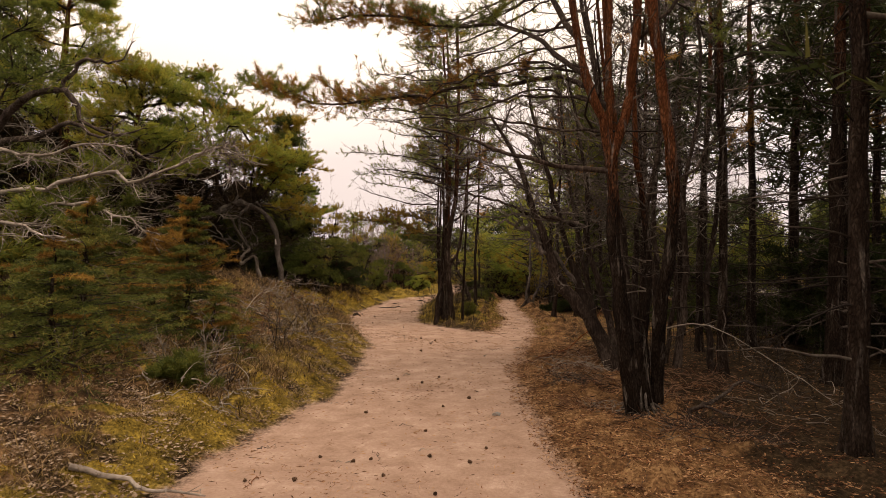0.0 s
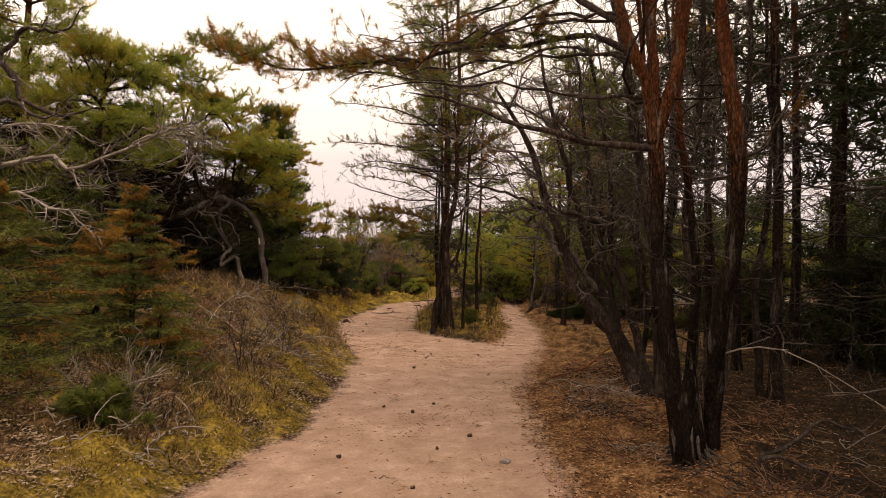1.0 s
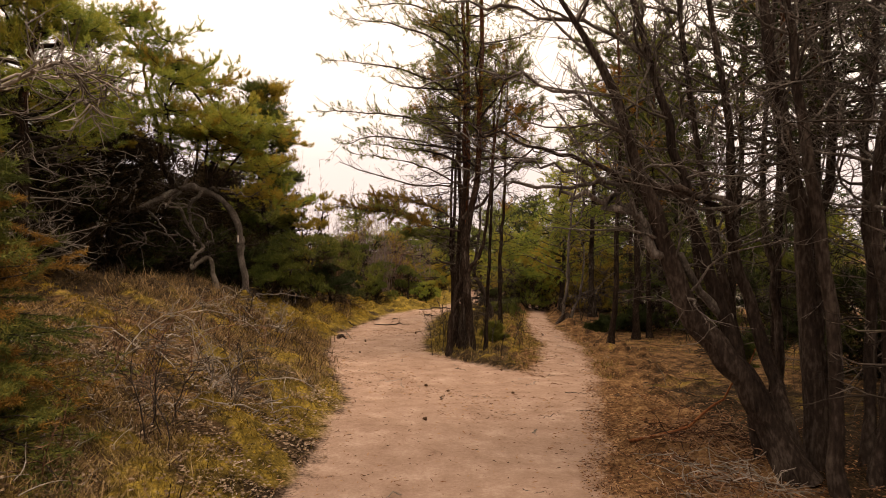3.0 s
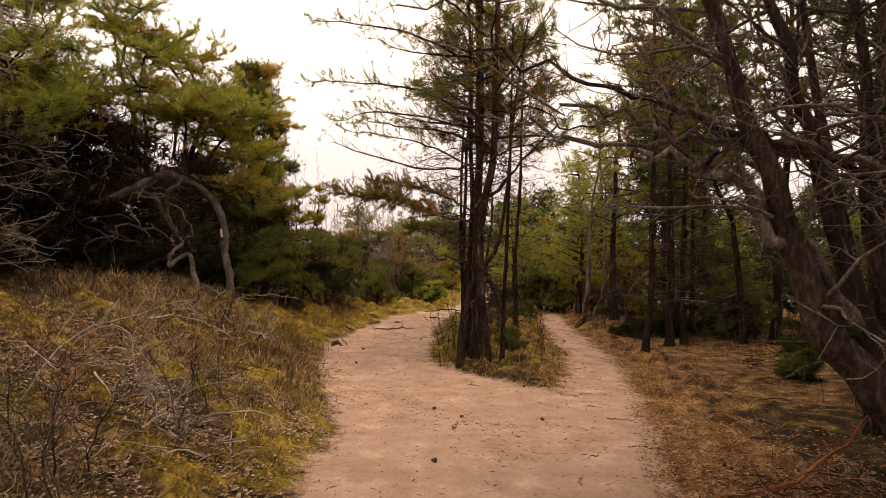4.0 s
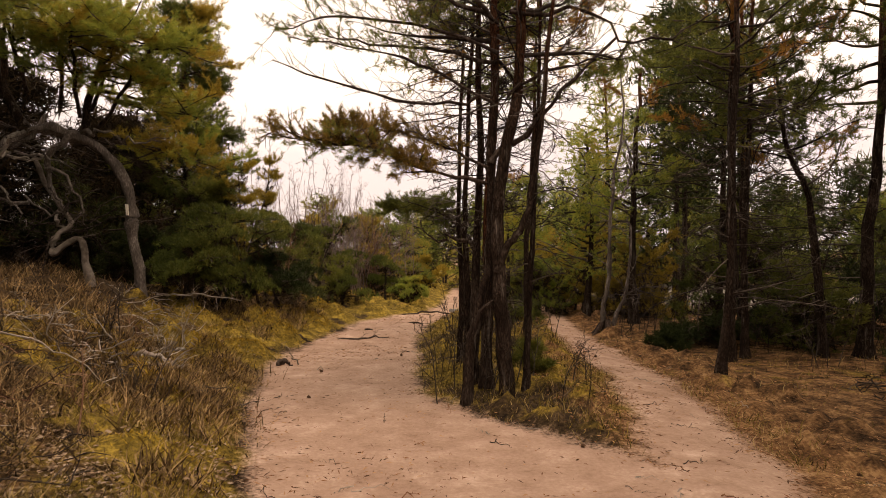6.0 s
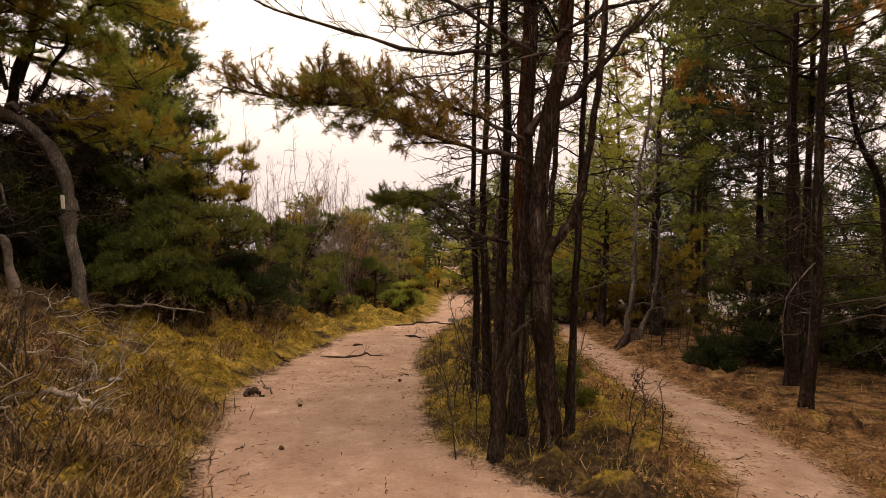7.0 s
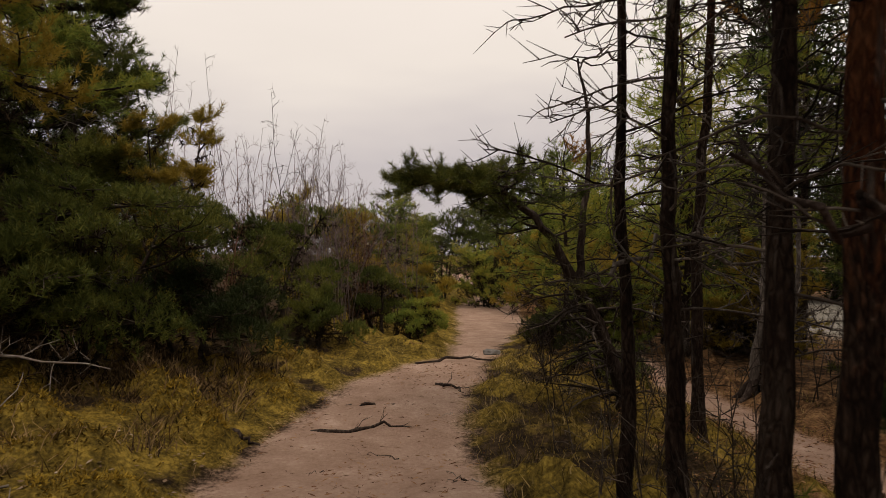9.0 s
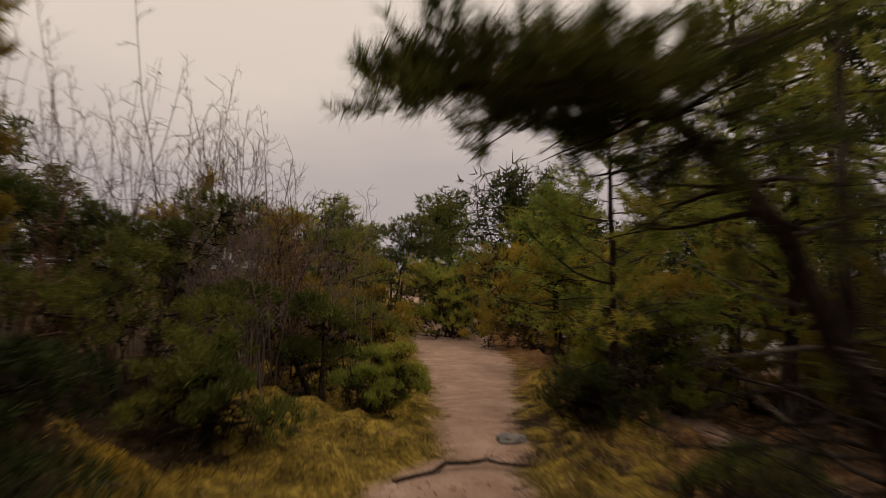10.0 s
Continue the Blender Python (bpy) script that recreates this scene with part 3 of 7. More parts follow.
def pine(seed, x, y, ctrl, r0, label, crown=(0.5, 1.0), limbs=22, length=1.4, leaf=NEEDLE, size=1.0, bark=BARK_PINE,
         dead=(0.12, 0.5), dead_count=14, dead_len=0.9, bias=None, leafy=0.9, subs=8, sub_len=0.45, rust=0.15, count=16, needle=0.09,
         width=0.008, tilt=0.15, z=None, group="", name="pine_tree", extra=None, twig=BARK_TWIG, profile=flat_profile):
    """A pine with a bark-clad trunk, bare dead limbs low down and a crown of needle tufts."""
    rng = np.random.default_rng(seed)
    z = gz(x, y) - 0.04 if z is None else z
    root = tree_root(name, x, y, z, label, "pine tree", group)
    ctrl = np.asarray(ctrl, float) + np.array([x, y, z])
    line = stem(Wood(), rng, ctrl, r0, r0 * 0.3, 20, rough=min(0.012, 0.12 * r0))
    r = taper(r0, r0 * 0.28, 20, 0.8)
    r[0] *= 1.45; r[1] *= 1.12
    low = Wood()
    low.limb(line, r, 12)
    o = (x, y, z)
    trunk = low.mesh("trunk", bark, root, o)
    H = line[-1, 2] - line[0, 2]
    wood, dry = Wood(), Wood()
    green, brown = Needles(rng, count, needle, width), Needles(rng, count, needle, width)
    crown_limbs(rng, wood, green, line, r0, H * crown[0], H * crown[1], limbs, length, leafy, bias, 0.05, tilt, subs, sub_len, profile,
                size, brown, rust)
    if dead_count:
        crown_limbs(rng, dry, None, line, r0 * 0.8, H * dead[0], H * dead[1], dead_count, dead_len, 0, bias, -0.03, 0.05, 6, 0.4,
                    None, bend=0.22, r_limb=0.2)
    if extra:
        extra(rng, wood, dry, green, brown, line)
    wood.mesh("branchwork", twig, trunk, o)
    dry.mesh("dead_branchwork", twig, trunk, o, "bare dead twigs")
    green.mesh("crown", leaf, root, o)
    brown.mesh("withered_needles", NEEDLE_RUST, root, o, "rusty orange withered needles")
    return root


def drawn_limb(rng, wood, needles, ctrl, r0, subs=12, sub_len=0.45, leafy=0.9, size=1.0, start=0.25, n=14, bend=0.2, up=0.12, rust=None, rust_from=2.0,
               root=None, o=(0, 0, 0), bark=BARK_DARK, twig_r=0.004, kink=0.024):
    """A limb along a given line, a part of its own, with its side twigs."""
    line = spline(ctrl, n)
    line[1:-1] += rng.normal(size=(n - 2, 3)) * (0.012 if needles is not None else kink)
    own = Wood() if root is not None else wood
    own.limb(line, taper(r0 * 0.9, 0.004, n, 0.8) * (1 + 0.13 * rng.normal(size=n)), 7)
    if root is not None:
        own.mesh("limb", bark, root, o)
    spray(rng, wood, needles, line, r0, sub_len, subs, leafy, start, up=up, bend=bend, size=size, twig_r=twig_r)
    if rust is not None:
        spray(rng, wood, rust, line[int(n * rust_from):], r0 * 0.4, sub_len * 0.7, subs, leafy, 0.0, up=0.25, size=size)
    return line


def side_clumps(rng, wood, kinds, line, count, length, subs=9, start=0.3, up=0.25):
    """Short leafy side limbs with dense tufts along a limb; kinds holds the needle sets to choose from."""
    n = len(line)
    for k in range(count):
        p = line[min(n - 1, int((start + (1 - start) * rng.random()) * n))]
        a = rng.random() * 6.28
        q = rough_line(rng, p, (math.cos(a), math.sin(a), up), length * (0.6 + 0.6 * rng.random()), 6, 0.22, 0.04)
        wood.limb(q, taper(0.009, 0.002, 6), 4)
        spray(rng, wood, kinds[int(rng.random() * len(kinds))], q, 0.008, length * 0.6, subs, 0.75, 0.2, size=1.0, fine=False)


def fork_pine():
    """The clump of red-barked pine stems beside the path."""
    rng = np.random.default_rng(11)
    x, y = 2.05, 6.75
    z = gz(x, y) - 0.05
    o = (x, y, z)
    root = tree_root("forked_pine", x, y, z, "clump of red-barked pine stems joined at a gnarled pale foot", "pine tree")
    wood, dry = Wood(), Wood()
    green, rust = Needles(rng, 26, 0.056, 0.0045, 1.1), Needles(rng, 26, 0.056, 0.0045, 1.1)

    def fork_stem(ctrl, r0, r1, n=20, flare=1.5):
        line = spline(ctrl, n)
        line[1:-1] += rng.normal(size=(n - 2, 3)) * 0.008
        r = taper(r0, r1, n, 0.9); r[0] *= flare; r[1] *= 1 + (flare - 1) * 0.3; r = r * (1 + 0.05 * rng.normal(size=n))
        a = Wood()
        a.limb(line, r, 13)
        a.mesh("trunk", BARK_FORK, root, o)
        return line

    fork_stem([(1.80, 6.12, z), (1.66, 6.02, 0.75), (1.615, 6.0, 1.21), (1.576, 6.0, 1.59), (1.559, 6.0, 1.93), (1.546, 6.0, 2.33), (1.46, 6.0, 2.8), (1.33, 6.0, 3.1), (1.22, 6.0, 3.6), (1.1, 6.1, 5.0), (1.0, 6.2, 6.6)], 0.053, 0.030, 26)
    fork_stem([(1.53, 6.0, 2.35), (1.66, 6.0, 2.8), (1.72, 6.0, 3.1), (1.8, 6.0, 4.0), (1.88, 6.2, 5.5), (2.0, 6.3, 7.0)], 0.042, 0.03, flare=1.0)
    fork_stem([(1.54, 6.02, 2.45), (1.55, 6.1, 3.2), (1.6, 6.3, 4.3), (1.55, 6.6, 6.2)], 0.030, 0.02, flare=1.0)
    fork_stem([(1.93, 6.5, z), (1.84, 6.5, 0.645), (1.797, 6.5, 1.05), (1.76, 6.5, 1.32), (1.725, 6.5, 1.59), (1.72, 6.5, 1.99), (1.697, 6.5, 2.79), (1.66, 6.55, 3.6), (1.6, 6.7, 5.2), (1.6, 6.8, 6.4)], 0.048, 0.026, 24)
    fork_stem([(2.0, 6.8, z), (1.93, 6.8, 0.41), (1.876, 6.8, 0.70), (1.824, 6.8, 0.995), (1.784, 6.8, 1.38), (1.77, 6.8, 1.73), (1.72, 6.85, 3.0), (1.6, 7.0, 5.0)], 0.036, 0.014)
    fork_stem([(2.06, 6.35, z), (2.03, 6.1, 0.97), (2.09, 5.95, 1.82), (2.07, 5.93, 2.45), (1.97, 5.93, 3.29), (1.9, 5.95, 4.0), (1.85, 6.1, 7.0)], 0.060, 0.040)
    fork_stem([(2.12, 6.75, z), (2.1, 6.8, 0.6), (2.15, 6.85, 1.6), (2.05, 7.0, 3.0), (2.15, 7.2, 5.4)], 0.044, 0.018)
    # gnarled foot with surface roots
    base = Wood()
    base.limb(np.array([[1.94, 6.36, z - 0.06], [1.93, 6.34, z + 0.05], [1.92, 6.31, z + 0.15], [1.90, 6.28, z + 0.30], [1.88, 6.25, z + 0.48], [1.86, 6.22, z + 0.68]]), (0.175, 0.135, 0.11, 0.09, 0.07, 0.03), 18)
    base.mesh("root_crown", BARK_FORK, root, o, "broad ridged trunk base")
    foot = Wood()
    for k in range(26):
        a = k * 0.2417 + rng.normal() * 0.08
        q = np.array([math.cos(a), math.sin(a), 0])
        up = 0.2 + 0.45 * rng.random()
        foot.limb(np.array([[1.90, 6.30, up], [1.92, 6.32, up * 0.5], [1.93, 6.34, 0.08], [1.94, 6.36, 0.0]]) + q * np.array([[0.095], [0.112], [0.14], [0.20 + 0.14 * rng.random()]]) + np.array([[0, 0, z], [0, 0, z], [0, 0, z], [0, 0, z - 0.03]]),
                  (0.004, 0.010, 0.013, 0.006), 5)
    foot.mesh("root_flare", GREY_BARK, root, o, "weathered grey root flare")
    # long limbs that reach over the path
    R = dict(root=root, o=o)
    drawn_limb(rng, wood, None, [(1.54, 6.0, 2.31), (1.2, 6.02, 2.35), (0.9, 6.05, 2.41), (0.5, 6.1, 2.53), (0.1, 6.15, 2.68), (-0.2, 6.2, 2.75)], 0.034, 14, 0.5, kink=0.006, **R)
    line = drawn_limb(rng, wood, green, [(1.69, 6.5, 2.95), (1.35, 6.9, 3.4), (0.9, 7.15, 3.42), (0.1, 7.2, 3.36), (-0.6, 7.2, 3.25), (-1.3, 7.2, 3.2), (-2.0, 7.2, 3.38)], 0.032, 56, 0.55,
               0.5, 0.9, 0.25, 22, rust=rust, rust_from=0.5, **R)
    side_clumps(rng, wood, (green, rust, rust), line, 20, 0.5, 6, 0.35)
    line = drawn_limb(rng, wood, green, [(1.30, 6.0, 3.2), (0.8, 7.0, 3.95), (0.0, 7.6, 4.2), (-0.8, 7.7, 4.35), (-1.6, 7.8, 4.3)], 0.032, 46, 0.6, 0.5, 0.9, 0.2, 20, rust=rust, rust_from=0.5, **R)
    side_clumps(rng, wood, (green, rust), line, 16, 0.5, 6, 0.35)
    drawn_limb(rng, wood, green, [(1.23, 6.02, 3.55), (0.9, 6.5, 4.3), (0.2, 6.4, 4.7), (-0.5, 6.4, 4.75)], 0.03, 18, 0.6, 0.5, **R)
    drawn_limb(rng, wood, green, [(1.76, 6.0, 3.5), (2.4, 6.0, 4.1), (2.9, 5.9, 4.4)], 0.025, 12, 0.5, 0.5, **R)
    drawn_limb(rng, wood, None, [(2.08, 5.94, 2.2), (2.5, 6.2, 2.5), (2.9, 6.4, 3.0), (3.2, 6.6, 3.5)], 0.011, 10, 0.45, **R)
    for k in range(14):
        h = 2.6 + 0.15 * k + 0.25 * rng.random()
        yy = 6.3 + 0.2 * k + 0.3 * rng.random()
        drawn_limb(rng, wood, green if k % 3 == 2 else None, [(1.46 - 0.04 * k, 6.05, h), (0.9, (6.45 + yy) / 2, h + 0.25 * rng.random()), (0.2, yy, h + 0.3 * rng.random()), (-0.3 - 0.6 * rng.random(), yy + 0.2, h + 0.15 * rng.normal())],
                   0.016, 22, 0.5, 0.5, 0.9, 0.15, 14, **R)
    for k in range(26):
        a = rng.random() * 6.28
        h = 2.6 + 4.2 * rng.random()
        p = np.array([1.3 + 0.6 * rng.random(), 6.2, h])
        ln = 0.7 + 0.9 * rng.random()
        line = rough_line(rng, p, (math.cos(a), math.sin(a), 0.35), ln, 6, 0.25, 0.05)
        live = h > 3.9
        w = wood if live else dry
        w.limb(line, taper(0.013, 0.003, 6), 4)
        spray(rng, w, green if live else None, line, 0.013, 0.5, 8, 0.85 if live else 0)
    for k in range(26):
        a = rng.random() * 6.28
        line = rough_line(rng, (2.05, 6.6, 0.6 + 2.6 * rng.random()), (math.cos(a), math.sin(a), 0.3), 0.5 + 0.8 * rng.random(), 6, 0.3, 0.0)
        dry.limb(line, taper(0.009, 0.002, 6), 4)
        spray(rng, dry, None, line, 0.009, 0.35, 5, 0)
    wood.mesh("branchwork", BARK_TWIG, root, o)
    dry.mesh("dead_branchwork", BARK_TWIG, root, o, "bare dead twigs")
    green.mesh("crown", NEEDLE, root, o)
    rust.mesh("withered_needles", NEEDLE_RUST, root, o, "rusty orange withered needles")


def leaning_tree():
    """Grey crooked leafless stems that lean towards the path."""
    rng = np.random.default_rng(12)
    x, y = 2.3, 8.5
    z = gz(x, y) - 0.05
    o = (x, y, z)
    root = tree_root("leaning_tree", x, y, z, "dark crooked leafless tree leaning over the path edge", "tree")
    stems = [([(2.25, 8.5, z), (2.03, 8.6, 0.51), (1.83, 8.6, 0.82), (1.56, 8.6, 1.13), (1.39, 8.6, 1.6), (1.19, 8.6, 2.14), (0.95, 8.6, 2.8), (0.6, 8.6, 3.4)], 0.112),
             ([(2.05, 8.6, 0.45), (1.85, 8.65, 0.98), (1.64, 8.7, 1.64), (1.48, 8.7, 2.34), (1.28, 8.8, 3.1), (1.1, 9.0, 4.2)], 0.075),
             ([(2.5, 8.75, z), (2.46, 8.8, 1.12), (2.42, 8.8, 1.76), (2.26, 8.8, 2.58), (2.14, 8.8, 3.4), (1.9, 8.9, 5.0), (1.8, 9.0, 6.2)], 0.10),
             ([(2.35, 8.65, z), (2.2, 8.9, 0.9), (2.0, 9.0, 1.7), (1.95, 9.0, 2.7), (1.7, 9.1, 4.2)], 0.075),
             ]
    stems += [([(2.75, 8.6, z), (2.85, 8.7, 1.0), (2.8, 8.7, 2.2), (2.95, 8.8, 3.6), (3.0, 8.8, 5.2)], 0.06),
             ([(3.0, 8.9, z), (3.2, 9.0, 1.0), (3.15, 9.0, 2.4), (3.35, 9.0, 4.8)], 0.05),
             ([(2.62, 8.3, z), (2.7, 8.3, 0.9), (2.55, 8.2, 2.0), (2.75, 8.2, 3.2), (2.7, 8.2, 5.0)], 0.06),
             ([(2.95, 8.25, z), (3.05, 8.2, 1.1), (2.98, 8.1, 2.2), (3.2, 8.1, 3.6), (3.1, 8.2, 5.4)], 0.062),
             ([(2.45, 9.3, z), (2.5, 9.3, 1.0), (2.4, 9.4, 2.2), (2.6, 9.4, 4.6)], 0.05),
             ([(2.35, 8.2, z), (2.3, 8.2, 1.0), (2.12, 8.2, 2.2), (2.0, 8.3, 3.5), (1.8, 8.4, 5.0)], 0.07),
             ([(2.2, 8.9, z), (1.98, 9.0, 1.2), (1.78, 9.1, 2.4), (1.6, 9.2, 4.0)], 0.06),
             ([(2.7, 9.0, z), (2.65, 9.0, 1.3), (2.75, 9.0, 2.8), (2.6, 9.1, 5.0)], 0.07),
             ([(3.45, 8.4, z), (3.4, 8.4, 1.2), (3.55, 8.4, 2.6), (3.5, 8.5, 5.2)], 0.055)]
    wood = Wood()
    for ctrl, r in stems:
        t = Wood()
        line = stem(t, rng, ctrl, r * (0.9 if r > 0.11 else 0.72), 0.012, 18, 12, 1.3)
        t.mesh("trunk", BARK_DARK, root, o)
        for k in range(26):
            i = int(8 + 9 * rng.random())
            i = min(i, 16)
            a = rng.random() * 6.28
            q = rough_line(rng, line[i], (math.cos(a) - 0.35, math.sin(a), 0.5 + 0.3 * rng.normal()), 0.4 + 0.8 * rng.random(), 7, 0.28, 0.04)
            wood.limb(q, taper(0.012, 0.003, 7), 4)
            spray(rng, wood, None, q, 0.012, 0.45, 6, 0)
    R = dict(root=root, o=o, bark=GREY_BARK)
    dark = dict(root=root, o=o, bark=BARK_DARK)
    drawn_limb(rng, wood, None, [(1.85, 8.7, 1.85), (1.35, 8.6, 2.04), (1.2, 8.6, 2.06), (1.0, 8.58, 2.12), (0.79, 8.56, 2.22), (0.58, 8.55, 2.27), (0.37, 8.55, 2.33), (0.1, 8.55, 2.42), (-0.3, 8.6, 2.5)], 0.026, 20, 0.4, n=22, **dark)
    drawn_limb(rng, wood, None, [(1.8, 8.65, 1.95), (1.35, 8.62, 2.01), (1.0, 8.62, 2.05), (0.81, 8.62, 2.07), (0.70, 8.62, 2.12), (0.58, 8.62, 2.165), (0.37, 8.62, 2.18), (0.27, 8.62, 2.22), (0.08, 8.62, 2.30), (-0.15, 8.62, 2.36)], 0.018, 16, 0.36, n=24, **R)
    drawn_limb(rng, wood, None, [(1.9, 8.7, 1.9), (1.35, 8.66, 2.0), (0.89, 8.66, 2.01), (0.64, 8.66, 2.034), (0.41, 8.66, 2.04), (0.29, 8.66, 2.06), (0.16, 8.66, 2.10), (0.05, 8.66, 2.19)], 0.020, 14, 0.34, n=22, **R)
    drawn_limb(rng, wood, None, [(1.85, 8.7, 1.1), (1.35, 8.6, 1.62), (1.2, 8.58, 1.79), (1.1, 8.58, 1.87), (1.0, 8.58, 1.92), (0.89, 8.58, 1.953), (0.77, 8.58, 1.957), (0.68, 8.58, 1.975), (0.66, 8.58, 2.02)], 0.042, 10, 0.3, n=24, **R)
    drawn_limb(rng, wood, None, [(1.5, 8.65, 2.0), (1.24, 8.6, 2.27), (1.18, 8.58, 2.35), (1.1, 8.57, 2.39), (0.95, 8.56, 2.35), (0.81, 8.55, 2.26)], 0.012, 10, 0.3, **R)
    drawn_limb(rng, wood, None, [(1.5, 8.7, 1.45), (1.32, 8.6, 1.62), (1.19, 8.6, 1.75), (1.06, 8.6, 1.87), (0.9, 8.6, 2.1), (0.6, 8.6, 2.6)], 0.022, 12, 0.4, **R)
    drawn_limb(rng, wood, None, [(1.3, 8.8, 3.0), (0.8, 8.9, 3.3), (0.2, 9.0, 3.4), (-0.4, 9.0, 3.5)], 0.02, 14, 0.5, **R)
    drawn_limb(rng, wood, None, [(1.1, 8.6, 2.4), (0.6, 8.7, 2.75), (0.1, 8.8, 2.85), (-0.5, 8.9, 2.8)], 0.018, 14, 0.5, **R)
    wood.mesh("branchwork", GREY_BARK, root, o)


def drawn_stem(root, rng, o, ctrl, r0, r1, bark=BARK_PINE, n=18, name="trunk", knobs=0.0, keep=None):
    line = spline(ctrl, n)
    line[1:-1] += rng.normal(size=(n - 2, 3)) * 0.008
    r = taper(r0, r1, n, 0.9); r[0] *= 1.3; r[1] *= 1.08
    if knobs:
        line[1:-1] += rng.normal(size=(n - 2, 3)) * knobs * r0 * 0.7
        r = r * (1 + knobs * rng.normal(size=n))
    a = Wood()
    a.limb(line, r, 12)
    ob = a.mesh(name, bark, root, o)
    if keep is not None:
        keep.append(ob)
    return line


def island_pines():
    """The clump of pines on the mossy tongue where the path forks: each tree a thing of its own."""
    # the double-stemmed front pine
    rng = np.random.default_rng(21)
    x, y = 0.12, 13.82
    z = gz(x, y) - 0.05
    o = (x, y, z)
    root = tree_root("double_pine", x, y, z, "tall double-stemmed pine with dark ridged bark where paths fork", "pine tree", "pines at the fork")
    l1 = drawn_stem(root, rng, o, [(0.19, 13.8, z), (0.165, 13.8, 0.35), (0.125, 13.8, 0.9), (0.105, 13.8, 1.35), (0.10, 13.8, 1.7), (0.13, 13.8, 1.95), (0.20, 13.82, 2.3), (0.26, 13.83, 2.6), (0.30, 13.85, 3.6), (0.34, 13.9, 4.6), (0.3, 14.0, 6.6)], 0.060, 0.030, BARK_ISLAND, 26)
    l2 = drawn_stem(root, rng, o, [(-0.15, 13.86, z), (-0.12, 13.86, 0.45), (-0.07, 13.86, 0.68), (0.0, 13.88, 0.97), (0.05, 13.92, 1.2), (0.065, 13.95, 1.6), (0.06, 13.95, 2.2), (0.09, 13.95, 2.9), (0.08, 13.95, 4.4), (0.0, 14.0, 6.0)], 0.048, 0.022, BARK_ISLAND, 26, knobs=0.06)
    drawn_stem(root, rng, o, [(0.10, 13.8, 1.12), (0.17, 13.79, 1.33), (0.25, 13.77, 1.42), (0.32, 13.75, 1.55), (0.385, 13.73, 1.82), (0.43, 13.72, 2.2), (0.47, 13.7, 2.7), (0.55, 13.7, 3.4), (0.7, 13.7, 4.4)], 0.031, 0.012, BARK_ISLAND, 24, knobs=0.07)
    drawn_stem(root, rng, o, [(0.06, 13.93, 2.05), (0.16, 13.9, 2.18), (0.31, 13.85, 2.24), (0.42, 13.82, 2.38), (0.53, 13.8, 2.5), (0.72, 13.8, 2.72), (1.1, 13.8, 3.1)], 0.030, 0.010, BARK_DARK, 20, "limb", 0.09)
    wood, dry = Wood(), Wood()
    green, rust = Needles(rng, 30, 0.036, 0.0028, 1.1), Needles(rng, 30, 0.038, 0.003, 1.1)
    R = dict(root=root, o=o)
    line = drawn_limb(rng, wood, green, [(0.0, 13.75, 1.86), (-0.3, 13.65, 1.90), (-0.6, 13.6, 1.98), (-0.9, 13.55, 2.12), (-1.25, 13.55, 2.14), (-1.75, 13.55, 2.22)], 0.018, 44, 0.42, 0.6, 0.9, 0.3, 18, rust=rust, rust_from=0.25, **R)
    side_clumps(rng, wood, (rust, rust, green), line, 18, 0.36, 7, 0.3, 0.35)
    drawn_limb(rng, wood, rust, [(0.02, 13.85, 2.0), (-0.35, 14.0, 2.2), (-0.8, 14.1, 2.35), (-1.3, 14.15, 2.42)], 0.016, 30, 0.42, 0.9, 0.9, 0.2, 14, rust=rust, rust_from=0.1, **R)
    drawn_limb(rng, wood, green, [(0.1, 13.8, 2.5), (-0.4, 13.7, 2.75), (-0.9, 13.6, 2.9), (-1.6, 13.6, 3.0)], 0.016, 18, 0.5, 0.6, 1.0, 0.3, **R)
    drawn_limb(rng, wood, green, [(0.1, 13.9, 2.9), (-0.4, 14.2, 3.1), (-1.0, 14.4, 3.2), (-1.5, 14.4, 3.3)], 0.022, 18, 0.5, 0.7, 1.0, 0.3, **R)
    drawn_limb(rng, wood, None, [(0.05, 13.85, 2.6), (-0.5, 13.9, 2.55), (-1.2, 13.9, 2.7), (-1.8, 13.9, 2.9)], 0.02, 14, 0.5, **R)
    drawn_limb(rng, dry, None, [(-0.09, 13.83, 0.60), (-0.04, 13.79, 0.79), (0.02, 13.77, 0.86), (0.09, 13.78, 0.90)], 0.019, 3, 0.15, n=7, bark=BARK_DARK, kink=0.002, **R)
    drawn_limb(rng, dry, None, [(-0.08, 13.95, 1.3), (-0.25, 13.85, 1.42), (-0.4, 13.8, 1.4), (-0.6, 13.75, 1.5)], 0.016, 8, 0.3, **R)
    drawn_limb(rng, wood, None, [(0.2, 13.8, 3.3), (0.8, 13.75, 3.3), (1.3, 13.7, 3.0), (1.9, 13.7, 3.3)], 0.02, 12, 0.5, **R)
    drawn_limb(rng, wood, None, [(0.18, 13.8, 2.6), (0.7, 13.7, 2.85), (1.1, 13.6, 2.9)], 0.018, 10, 0.4, **R)
